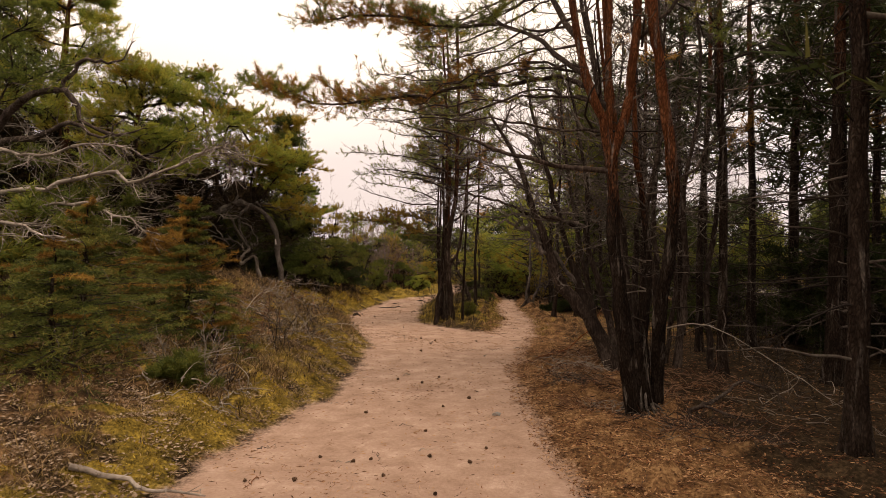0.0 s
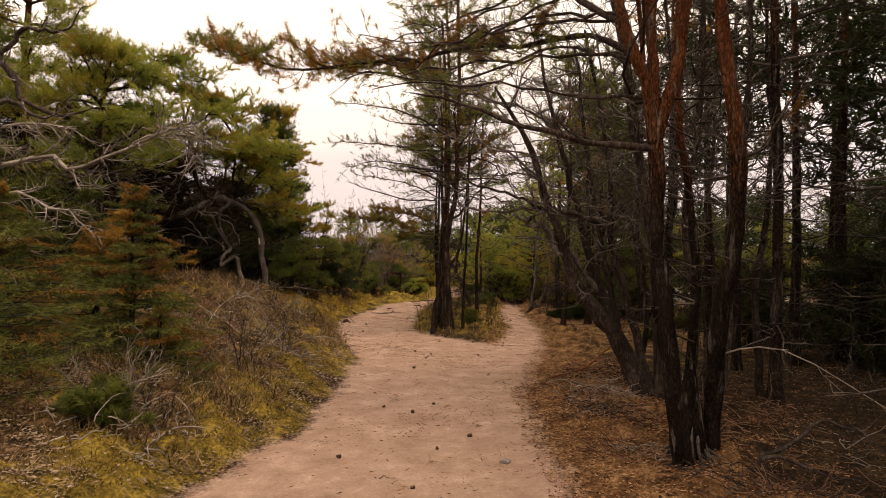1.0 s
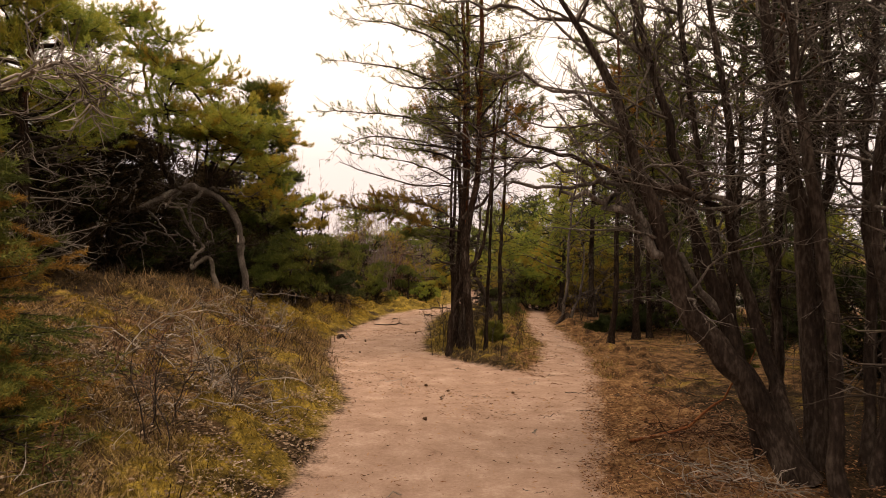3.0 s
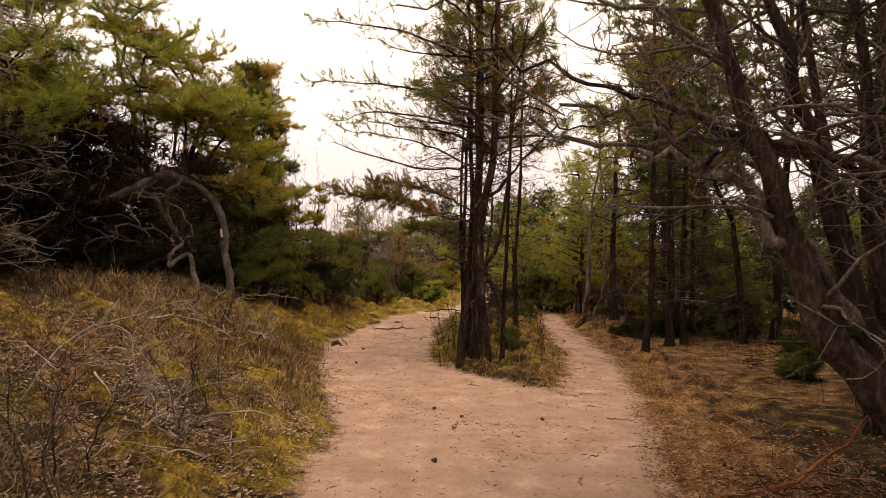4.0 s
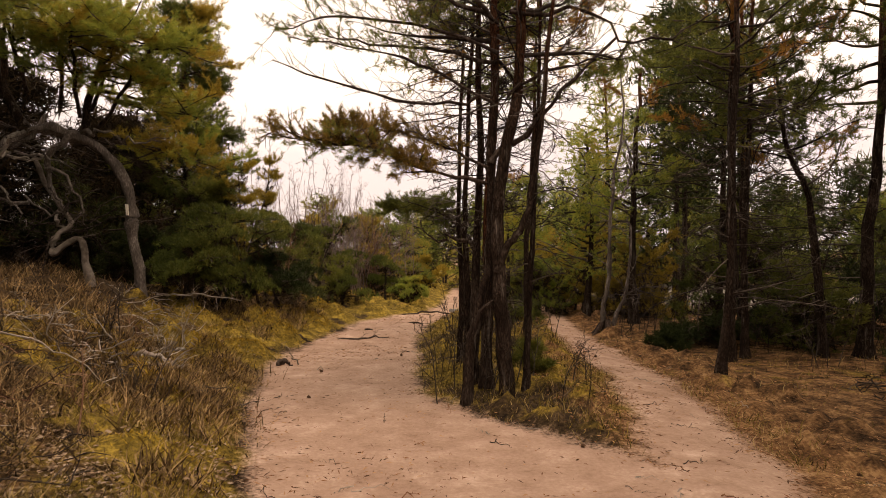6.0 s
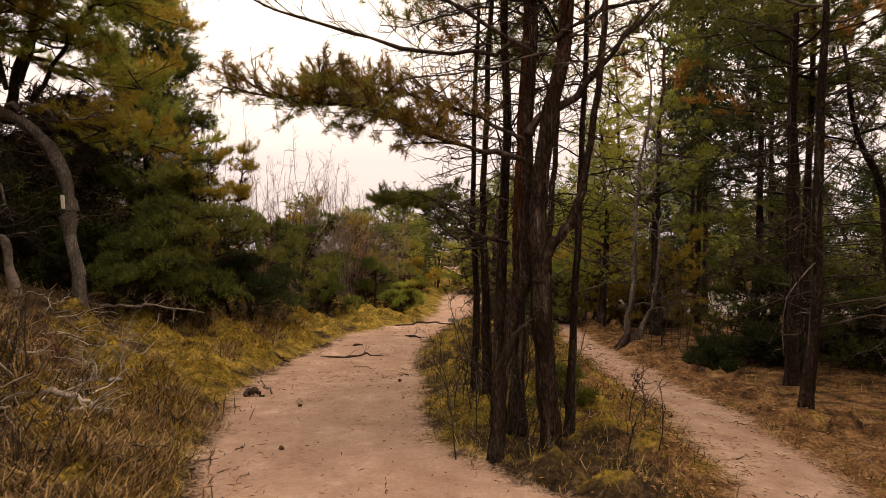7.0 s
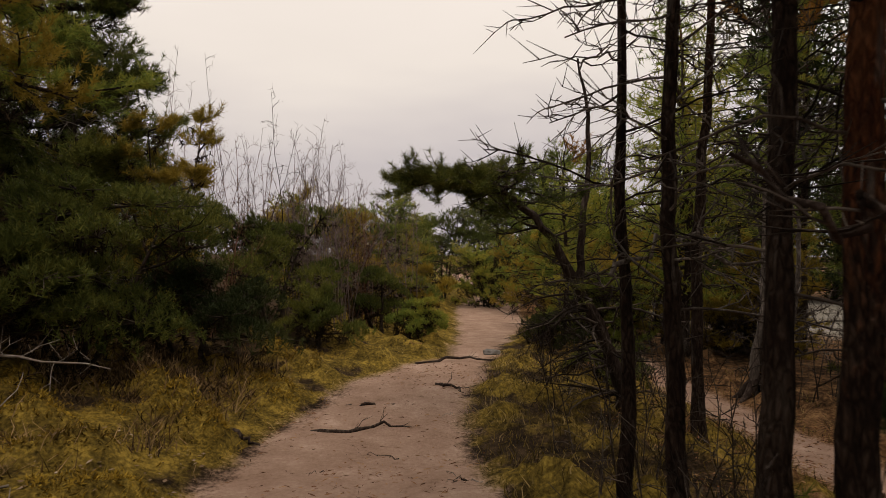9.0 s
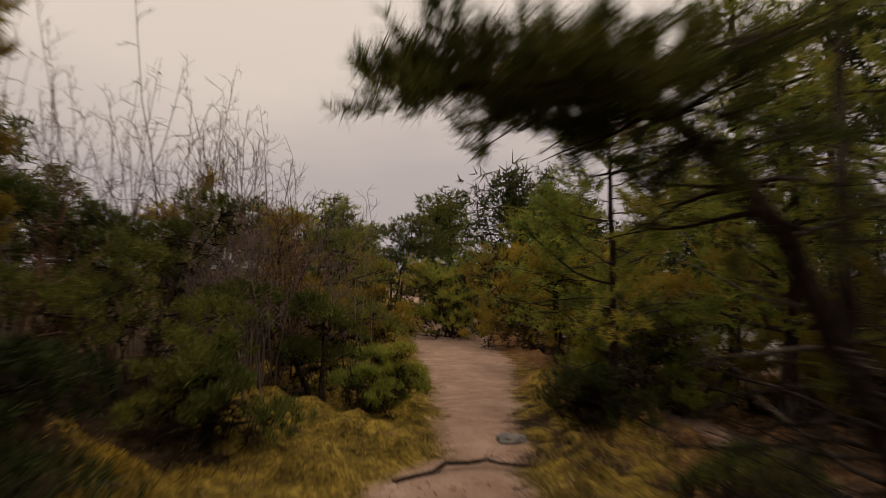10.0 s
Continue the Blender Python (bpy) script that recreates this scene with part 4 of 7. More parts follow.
    for ctrl in ([(0.1, 13.8, 3.2), (-0.6, 13.7, 3.5), (-1.3, 13.6, 3.58), (-2.0, 13.6, 3.6)], [(0.15, 13.85, 3.75), (-0.5, 13.6, 4.1), (-1.2, 13.5, 4.25), (-1.95, 13.4, 4.3)],
                 [(0.2, 13.9, 4.25), (-0.4, 13.7, 4.7), (-1.1, 13.6, 4.9), (-1.7, 13.6, 4.95)], [(0.1, 13.8, 2.95), (-0.5, 13.9, 3.2), (-1.2, 14.0, 3.3), (-1.8, 14.0, 3.2)],
                 [(0.2, 13.9, 4.7), (-0.3, 14.1, 5.2), (-0.9, 14.2, 5.4), (-1.5, 14.3, 5.4)]):
        drawn_limb(rng, wood, green, ctrl, 0.02, 30, 0.5, 0.45, 1.1, 0.2, **R)
    for line, n0 in ((l1, 24), (l2, 20)):
        crown_limbs(rng, wood, green, line, 0.07, 2.9, 6.3, n0 + 2, 1.75, 0.5, (-0.25, 0.25), 0.03, 0.12, 10, 0.5, open_profile, alt=rust, alt_part=0.12)
        crown_limbs(rng, dry, None, line, 0.05, 2.3, 4.8, 34, 1.15, 0, (0.1, 0.5), -0.02, 0.0, 6, 0.4, None, bend=0.25, r_limb=0.16)
    wood.mesh("branchwork", BARK_TWIG, root, o); dry.mesh("dead_branchwork", BARK_TWIG, root, o, "bare dead twigs")
    green.mesh("crown", NEEDLE, root, o); rust.mesh("withered_needles", NEEDLE_BRONZE, root, o, "rusty orange withered needles")
    specs = [
        (22, 0.08, 14.38, [(0, 0, 0), (0.0, 0, 1.0), (0.03, 0, 2.2), (0.06, 0.05, 4.2), (0.0, 0.1, 6.5)], 0.058, "straight pine with reddish upper bark in the clump at the fork"),
        (23, -0.04, 14.58, [(0, 0, 0), (0.02, 0, 1.0), (0.06, 0.05, 2.4), (0.0, 0.1, 5.6)], 0.053, "slim pine with pale ridged bark in the clump at the fork"),
        (24, -0.04, 15.2, [(0, 0, 0), (-0.02, 0, 1.0), (-0.04, 0, 2.0), (0.08, 0.05, 4.8)], 0.042, "thin dark pine pole in the clump at the fork"),
        (25, -0.10, 15.6, [(0, 0, 0), (0.0, 0, 1.0), (-0.03, 0, 2.0), (0.04, 0.05, 4.6)], 0.036, "thin bare pine pole in the clump at the fork"),
        (26, 0.85, 16.9, [(0, 0, 0), (-0.02, 0, 1.2), (0.06, 0, 2.6), (0.12, 0, 5.2)], 0.042, "slender straight pine beside the narrow path"),
        (27, 0.42, 14.3, [(0, 0, 0), (0.05, 0, 1.2), (0.1, 0, 2.6), (0.14, 0, 4.6)], 0.03, "thin leafless pole behind the double pine"),
    ]
    def pale_limb(rng, wood, dry, green, brown, line):
        drawn_limb(rng, dry, None, [(-0.28, 15.28, 1.26), (-0.1, 15.33, 1.36), (0.04, 15.36, 1.42), (0.3, 15.34, 1.31), (0.5, 15.3, 1.3)], 0.014, 6, 0.3)

    for seed, px, py, ctrl, r0, label in specs:
        pine(seed, px, py, ctrl, r0, label, (0.6, 1.0), 16, 0.95, NEEDLE, dead=(0.22, 0.75), dead_count=26 if r0 > 0.04 else 16, dead_len=0.65,
             leafy=0.75, subs=6, bark=BARK_RUDDY if seed == 22 else BARK_ISLAND, group="pines at the fork", count=13, rust=0.2, extra=pale_limb if seed == 24 else None, twig=GREY_BARK if seed == 24 else BARK_TWIG)


def pale_tree():
    """Two slim crooked pale stems on one gnarled foot at the bend of the narrow path."""
    rng = np.random.default_rng(86)
    x, y = 2.5, 19.05
    z = gz(x, y) - 0.04
    o = (x, y, z)
    root = tree_root("pale_tree", x, y, z, "slim crooked pale-barked leafless tree with two stems on a gnarled foot", "tree")
    lines = [drawn_stem(root, rng, o, ctrl, r, 0.008, GREY_BARK, 26, knobs=0.12) for ctrl, r in (
        ([(2.46, 19.05, z), (2.43, 19.05, 0.22), (2.50, 19.05, 0.65), (2.55, 19.05, 1.08), (2.54, 19.05, 1.5), (2.57, 19.05, 1.9), (2.62, 19.05, 2.49), (2.73, 19.05, 3.16), (2.77, 19.05, 3.75), (2.70, 19.1, 4.4)], 0.045),
        ([(2.56, 19.05, z), (2.64, 19.05, 0.2), (2.78, 19.05, 0.5), (2.86, 19.05, 0.85), (2.885, 19.05, 1.2), (2.90, 19.05, 1.66), (2.82, 19.05, 1.8)], 0.038),
        ([(2.61, 19.05, 2.1), (2.76, 19.05, 2.22), (2.88, 19.05, 2.5), (2.87, 19.05, 2.85), (2.78, 19.0, 3.1)], 0.020))]
    foot = Wood()
    for k in range(9):
        a = k * 0.7 + rng.normal() * 0.2
        q = np.array([math.cos(a), math.sin(a), 0])
        foot.limb(np.array([2.5, 19.05, z]) + q * np.array([[0.03], [0.10], [0.17], [0.28]]) + np.array([[0, 0, 0.28], [0, 0, 0.17], [0, 0, 0.08], [0, 0, 0.0]]), (0.03, 0.05, 0.04, 0.015), 7)
    foot.mesh("root_flare", BARK_DARK, root, o, "dark gnarled foot")
    twigs = Wood()
    for line in lines:
        for k in range(12):
            a = rng.random() * 6.28
            q = rough_line(rng, line[6 + int(19 * rng.random())], (math.cos(a), math.sin(a), 0.35), 0.3 + 0.5 * rng.random(), 7, 0.3, 0.03)
            twigs.limb(q, taper(0.008, 0.002, 7), 4)
            spray(rng, twigs, None, q, 0.008, 0.25, 5, 0)
    twigs.mesh("branchwork", GREY_BARK, root, o)


def crooked_pine():
    """The low crooked pine that arches over the path from its right edge."""
    rng = np.random.default_rng(31)
    x, y = 0.78, 18.0
    z = gz(x, y) - 0.05
    o = (x, y, z)
    root = tree_root("crooked_pine", x, y, z, "low crooked pine arching over the path with flat green crown", "pine tree")
    main = drawn_stem(root, rng, o, [(0.78, 18.0, z), (0.69, 18.0, 0.34), (0.57, 18.0, 0.70), (0.37, 18.0, 1.05), (0.165, 18.0, 1.42), (-0.05, 18.0, 1.68), (-0.32, 18.0, 1.88), (-0.55, 18.0, 1.95), (-0.82, 18.0, 1.95)], 0.058, 0.010, BARK_DARK, 26, knobs=0.10)
    drawn_stem(root, rng, o, [(0.36, 18.0, 1.06), (0.42, 18.1, 1.6), (0.5, 18.2, 2.3), (0.4, 18.2, 3.0)], 0.034, 0.008, BARK_DARK)
    wood, green = Wood(), Needles(rng, 24, 0.058, 0.0040)
    for a, b, c in ((-0.2, 1.88, 4), (-0.4, 1.94, 6), (-0.6, 1.96, 7), (-0.78, 1.93, 6)):
        for k in range(c):
            t = rng.random() * 6.28
            line = rough_line(rng, (a, 18.0, b), (math.cos(t) - 0.1, math.sin(t), -0.02), 0.3 + 0.25 * rng.random(), 6, 0.22, 0.02)
            wood.limb(line, taper(0.012, 0.003, 6), 4)
            spray(rng, wood, green, line, 0.012, 0.24, 8, 0.95, 0.1, size=0.95, flat=0.15)
    for k in range(24):
        t = rng.random() * 6.28
        p = main[10 + int(12 * rng.random())]
        line = rough_line(rng, p, (math.cos(t), math.sin(t), 0.15), 0.3 + 0.35 * rng.random(), 6, 0.3, 0.02)
        wood.limb(line, taper(0.011, 0.002, 6), 4)
        spray(rng, wood, green, line, 0.01, 0.28, 5, 0.15)
    for k in range(34):
        t = rng.random() * 6.28
        line = rough_line(rng, main[2 + int(9 * rng.random())], (math.cos(t) - 0.3, math.sin(t), 0.0), 0.5 + 0.4 * rng.random(), 6, 0.35, -0.02)
        wood.limb(line, taper(0.012, 0.002, 6), 4)
        spray(rng, wood, None, line, 0.01, 0.3, 6, 0)
    wood.mesh("branchwork", BARK_TWIG, root, o)
    green.mesh("crown", NEEDLE_GREEN, root, o)


def bank_pine():
    """The old pine on the bank whose bare trunk bows out to the left."""
    rng = np.random.default_rng(41)
    x, y = -4.2, 16.95
    z = gz(x, y) - 0.08
    o = (x, y, z)
    root = tree_root("bank_pine", x, y, z, "old wind-bent pine with a bowed bare trunk on the grassy bank", "pine tree")
    drawn_stem(root, rng, o, [(-4.15, 16.95, z), (-4.27, 16.9, 1.5), (-4.32, 16.9, 2.0), (-4.55, 16.9, 2.45), (-4.9, 16.8, 2.70), (-5.2, 16.6, 2.78), (-5.5, 16.5, 2.64), (-5.9, 16.4, 2.42), (-6.3, 16.4, 2.3), (-6.8, 16.4, 2.45)], 0.070, 0.042, GREY_BARK, 40, knobs=0.19)
    # crooked bare limbs under the crown
    bare = dict(root=root, o=o, bark=GREY_BARK, n=18)
    dry = Wood()
    drawn_limb(rng, dry, None, [(-4.95, 16.75, 2.72), (-5.15, 16.6, 2.5), (-5.2, 16.6, 2.1), (-4.98, 16.6, 1.85), (-4.95, 16.6, 1.68)], 0.05, 8, 0.4, **bare)
    drawn_limb(rng, dry, None, [(-4.85, 16.75, 2.75), (-4.5, 16.6, 2.72), (-4.1, 16.5, 2.6), (-3.75, 16.5, 2.62)], 0.03, 10, 0.4, **bare)
    drawn_limb(rng, dry, None, [(-5.9, 16.4, 2.35), (-5.7, 16.4, 2.1), (-5.45, 16.4, 1.75), (-5.3, 16.4, 1.55)], 0.024, 6, 0.4, **bare)
    drawn_limb(rng, dry, None, [(-5.2, 16.6, 2.95), (-5.4, 16.5, 2.6), (-5.9, 16.4, 2.5), (-6.4, 16.3, 2.1)], 0.035, 10, 0.5, **bare)
    drawn_limb(rng, dry, None, [(-6.0, 16.4, 3.1), (-6.1, 16.3, 2.7), (-6.5, 16.2, 2.3), (-6.6, 16.2, 1.9)], 0.032, 10, 0.5, **bare)
    drawn_stem(root, rng, o, [(-4.9, 16.9, 2.65), (-4.95, 17.1, 3.2), (-4.8, 17.2, 3.9), (-4.9, 17.3, 4.6)], 0.06, 0.015)
    drawn_stem(root, rng, o, [(-5.4, 16.55, 2.68), (-5.75, 16.65, 3.3), (-5.8, 16.7, 3.8), (-6.0, 16.6, 4.6), (-6.1, 16.6, 5.4)], 0.06, 0.015)
    drawn_stem(root, rng, o, [(-4.62, 16.6, z + 0.02), (-4.72, 16.6, 1.15), (-4.78, 16.6, 1.40), (-4.95, 16.6, 1.35), (-5.12, 16.6, 1.22), (-5.15, 16.62, 1.36), (-5.05, 16.65, 1.5), (-4.95, 16.7, 1.62), (-5.2, 16.75, 1.95), (-5.5, 16.8, 2.5)], 0.042, 0.026, DEAD_GREY, 30, "looped_limb", 0.14)
    for k in range(11):
        p = np.array([-4.7 - 1.7 * rng.random(), 16.45 + 0.3 * rng.random(), 1.7 + 1.1 * rng.random()])
        q = [p]
        for j in range(4):
            q.append(q[-1] + np.array([0.30 * rng.normal(), 0.12 * rng.normal() - 0.05, 0.16 * rng.normal() - 0.10]))
        drawn_limb(rng, dry, None, q, 0.014 + 0.012 * rng.random(), 7, 0.35, root=root, o=o, bark=DEAD_GREY if k % 3 == 0 else GREY_BARK, n=14)
    mark = mesh_object("trail_mark", [(-0.115, -0.150, 1.13), (-0.085, -0.153, 1.13), (-0.100, -0.150, 1.27), (-0.13, -0.147, 1.27),
                                      (-0.115, -0.04, 1.13), (-0.085, -0.04, 1.13), (-0.100, -0.04, 1.27), (-0.13, -0.04, 1.27)],
                       [(0, 1, 2, 3), (4, 7, 6, 5), (0, 4, 5, 1), (1, 5, 6, 2), (2, 6, 7, 3), (3, 7, 4, 0)], PALE_WOOD, root, False)
    mark["label"] = "pale bare stub on the trunk"
    wood = Wood()
    green, rust = Needles(rng, 26, 0.052, 0.0052, 0.85), Needles(rng, 26, 0.052, 0.0052, 0.85)
    # sweeping limbs that carry flat shelves of needles
    shelves = [((-4.8, 17.1, 2.9), (-4.0, 16.7, 3.05), (-3.6, 16.5, 3.0), 0), ((-4.9, 17.1, 3.1), (-4.4, 16.6, 3.25), (-4.0, 16.2, 3.2), 1),
               ((-4.85, 17.2, 3.7), (-4.6, 16.9, 3.9), (-4.35, 16.6, 3.9), 0), ((-5.0, 17.0, 3.0), (-4.7, 16.2, 3.4), (-4.4, 15.6, 3.45), 1),
               ((-5.2, 16.9, 3.1), (-4.9, 16.4, 3.5), (-4.7, 15.9, 3.6), 0)]
    shelves += [((-5.6, 16.85, 3.3), (-5.3, 15.9, 3.75), (-5.0, 15.2, 3.85), 0), ((-5.8, 16.7, 3.8), (-5.3, 16.0, 4.3), (-4.9, 15.4, 4.4), 0),
               ((-4.9, 17.3, 4.3), (-5.1, 17.2, 4.7), (-5.2, 17.0, 4.8), 0), ((-6.0, 16.6, 4.6), (-5.6, 16.2, 5.0), (-5.2, 15.8, 5.2), 0),
               ((-6.1, 16.6, 5.3), (-6.4, 16.2, 5.6), (-6.6, 15.6, 5.6), 0), ((-6.5, 16.8, 3.5), (-6.4, 15.8, 3.9), (-6.2, 15.0, 4.0), 0),
               ((-6.2, 16.8, 3.5), (-6.9, 15.9, 3.8), (-7.2, 15.2, 4.0), 0), ((-4.8, 17.2, 4.0), (-5.3, 16.4, 4.7), (-5.6, 15.8, 4.9), 0),
               ((-4.6, 17.1, 2.7), (-4.0, 17.4, 2.6), (-3.4, 17.6, 2.4), 1), ((-4.9, 17.2, 3.4), (-4.2, 17.7, 3.3), (-3.6, 18.0, 3.1), 0)]
    for a, b, c, warm in shelves:
        if b[0] < -4.3 or c[1] < 16.6:
            b, c = (b[0], b[1], max(b[2], 3.55) + 0.2), (c[0], c[1], max(c[2], 3.6) + 0.2)
        ns = rust if warm else green
        line = drawn_limb(rng, wood, ns, [a, b, c], 0.03, 22, 0.55, 0.95, 1.15, 0.15, 12, root=root, o=o)
        for k in range(10):
            i = 3 + int(8 * rng.random())
            q = rough_line(rng, line[i], rng.normal(size=3) * np.array([1, 1, 0.15]), 0.6 + 0.4 * rng.random(), 6, 0.2, 0.03)
            wood.limb(q, taper(0.012, 0.003, 6), 4)
            spray(rng, wood, green if rng.random() < 0.75 else rust, q, 0.012, 0.4, 8, 0.95, 0.1, size=1.1, fine=False, flat=0.12)
    for k in range(46):
        a = rng.random() * 6.28
        p = np.array([-4.3 - 2.2 * rng.random(), 17.2, 1.3 + 1.9 * rng.random()])
        q = rough_line(rng, p, (math.cos(a), abs(math.sin(a)) * 0.6 - 0.15, -0.1), 0.6 + 0.9 * rng.random(), 7, 0.3, -0.03)
        dry.limb(q, taper(0.012, 0.002, 7), 4)
        spray(rng, dry, None, q, 0.01, 0.4, 6, 0)
    wood.mesh("branchwork", BARK_TWIG, root, o)
    dry.mesh("dead_branchwork", OLD_BARK, root, o, "tangle of grey dead limbs")
    green.mesh("crown", NEEDLE_LIGHT, root, o)
    rust.mesh("withered_needles", NEEDLE_OCHRE, root, o, "yellowing needle shelves")


def broad_pine(seed, x, y, height, radius, label, r0=0.13, lean=(0, 0), count=11, shelves=26, low=0.22, leaf=NEEDLE_LIGHT, rust=0.15, size=1.2, needle=0.095, width=0.0095, dead=30, fine=False, extra=None):
    """A broad low-branched coastal pine with shelves of foliage down to near the ground."""
    rng = np.random.default_rng(seed)
    z = gz(x, y) - 0.08
    o = (x, y, z)
    root = tree_root("broad_pine", x, y, z, label, "pine tree", "pines on the bank")
    lx, ly = lean
    keep = []
    line = drawn_stem(root, rng, o, [(x, y, z), (x + lx * 0.2 + 0.1, y + ly * 0.2, z + height * 0.3), (x + lx * 0.6 - 0.1, y + ly * 0.6, z + height * 0.65), (x + lx, y + ly, z + height)], r0, 0.02, keep=keep)
    wood, dry = Wood(), Wood()
    green, brown = Needles(rng, count, needle, width, 0.75), Needles(rng, count, needle, width, 0.75)
    # dark filler tufts that put shade inside the crown
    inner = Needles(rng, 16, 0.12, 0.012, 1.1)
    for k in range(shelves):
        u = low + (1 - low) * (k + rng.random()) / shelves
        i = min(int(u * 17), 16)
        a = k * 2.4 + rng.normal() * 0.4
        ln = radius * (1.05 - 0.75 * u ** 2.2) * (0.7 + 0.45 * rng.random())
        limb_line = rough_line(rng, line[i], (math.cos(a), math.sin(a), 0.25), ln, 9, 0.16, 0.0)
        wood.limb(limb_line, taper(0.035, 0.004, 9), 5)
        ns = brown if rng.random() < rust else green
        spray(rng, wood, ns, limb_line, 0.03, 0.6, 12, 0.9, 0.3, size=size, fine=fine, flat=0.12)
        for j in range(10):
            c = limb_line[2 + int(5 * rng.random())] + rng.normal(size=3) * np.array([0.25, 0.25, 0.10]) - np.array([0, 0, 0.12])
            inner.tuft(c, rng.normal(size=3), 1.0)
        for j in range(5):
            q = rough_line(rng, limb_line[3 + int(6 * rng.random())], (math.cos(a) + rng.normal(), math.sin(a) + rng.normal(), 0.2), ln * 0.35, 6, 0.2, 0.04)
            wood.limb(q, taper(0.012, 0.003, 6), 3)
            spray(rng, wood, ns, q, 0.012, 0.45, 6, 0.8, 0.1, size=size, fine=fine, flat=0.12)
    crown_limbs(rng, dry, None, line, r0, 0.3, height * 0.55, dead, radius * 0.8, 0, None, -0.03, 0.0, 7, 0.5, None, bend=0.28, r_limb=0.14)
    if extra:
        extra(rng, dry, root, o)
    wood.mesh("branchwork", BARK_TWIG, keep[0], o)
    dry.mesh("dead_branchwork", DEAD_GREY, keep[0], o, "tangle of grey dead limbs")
    inner.mesh("shade_growth", SHADE_NEEDLES, root, o, "dead brown needles and twigs inside the crown")
    green.mesh("crown", leaf, root, o)
    brown.mesh("withered_needles", NEEDLE_OCHRE, root, o, "yellowing needle shelves")
    return root


def spruce(seed, x, y, height, radius, label, rust=0.3):
    """A young spruce with whorls of drooping fingered branches."""
    rng = np.random.default_rng(seed)
    z = gz(x, y) - 0.04
    o = (x, y, z)
    root = tree_root("young_spruce", x, y, z, label, "spruce tree", "young spruces")
    line = drawn_stem(root, rng, o, [(x, y, z), (x, y, z + height * 0.5), (x + 0.03, y, z + height)], 0.035, 0.006, n=12)
    wood = Wood()
    green, brown = Needles(rng, 9, 0.048, 0.0065, 1.0), Needles(rng, 9, 0.048, 0.0065, 1.0)
    levels = int(height / 0.095)
    for k in range(levels):
        u = (k + 0.5) / levels
        p = line[0] + (line[-1] - line[0]) * u
        for j in range(7):
            a = j * 0.898 + k * 0.6 + rng.normal() * 0.2
            ln = radius * (1.05 - u) ** 0.8 * (0.5 + 0.75 * rng.random())
            q = rough_line(rng, p, (math.cos(a), math.sin(a), 0.1 + 0.12 * rng.normal()), ln, 8, 0.13, -0.02)
            wood.limb(q, taper(0.008, 0.002, 8), 3)
            ns = brown if rng.random() < rust * (0.15 + 1.7 * u) else green
            seg = np.gradient(q, axis=0)
            for i in range(1, 8):
                sd = np.cross(seg[i], (0, 0, 1)); sd /= np.linalg.norm(sd) + 1e-9
                for s in (-1, 1):
                    fl = ln * 0.33 * (1.1 - i / 9)
                    way = seg[i] / np.linalg.norm(seg[i]) * 0.8 + sd * s * 0.8 + np.array([0, 0, -0.12])
                    for f in (0.3, 0.65, 1.0):
                        ns.tuft(q[i] + way * fl * f, way, 0.85 + 0.3 * rng.random())
            ns.tuft(q[-1], seg[-1], 1.0)
    wood.mesh("branchwork", BARK_TWIG, root, o)
    green.mesh("crown", SPRUCE, root, o)
    brown.mesh("withered_needles", SPRUCE_BROWN, root, o, "orange browned needles")


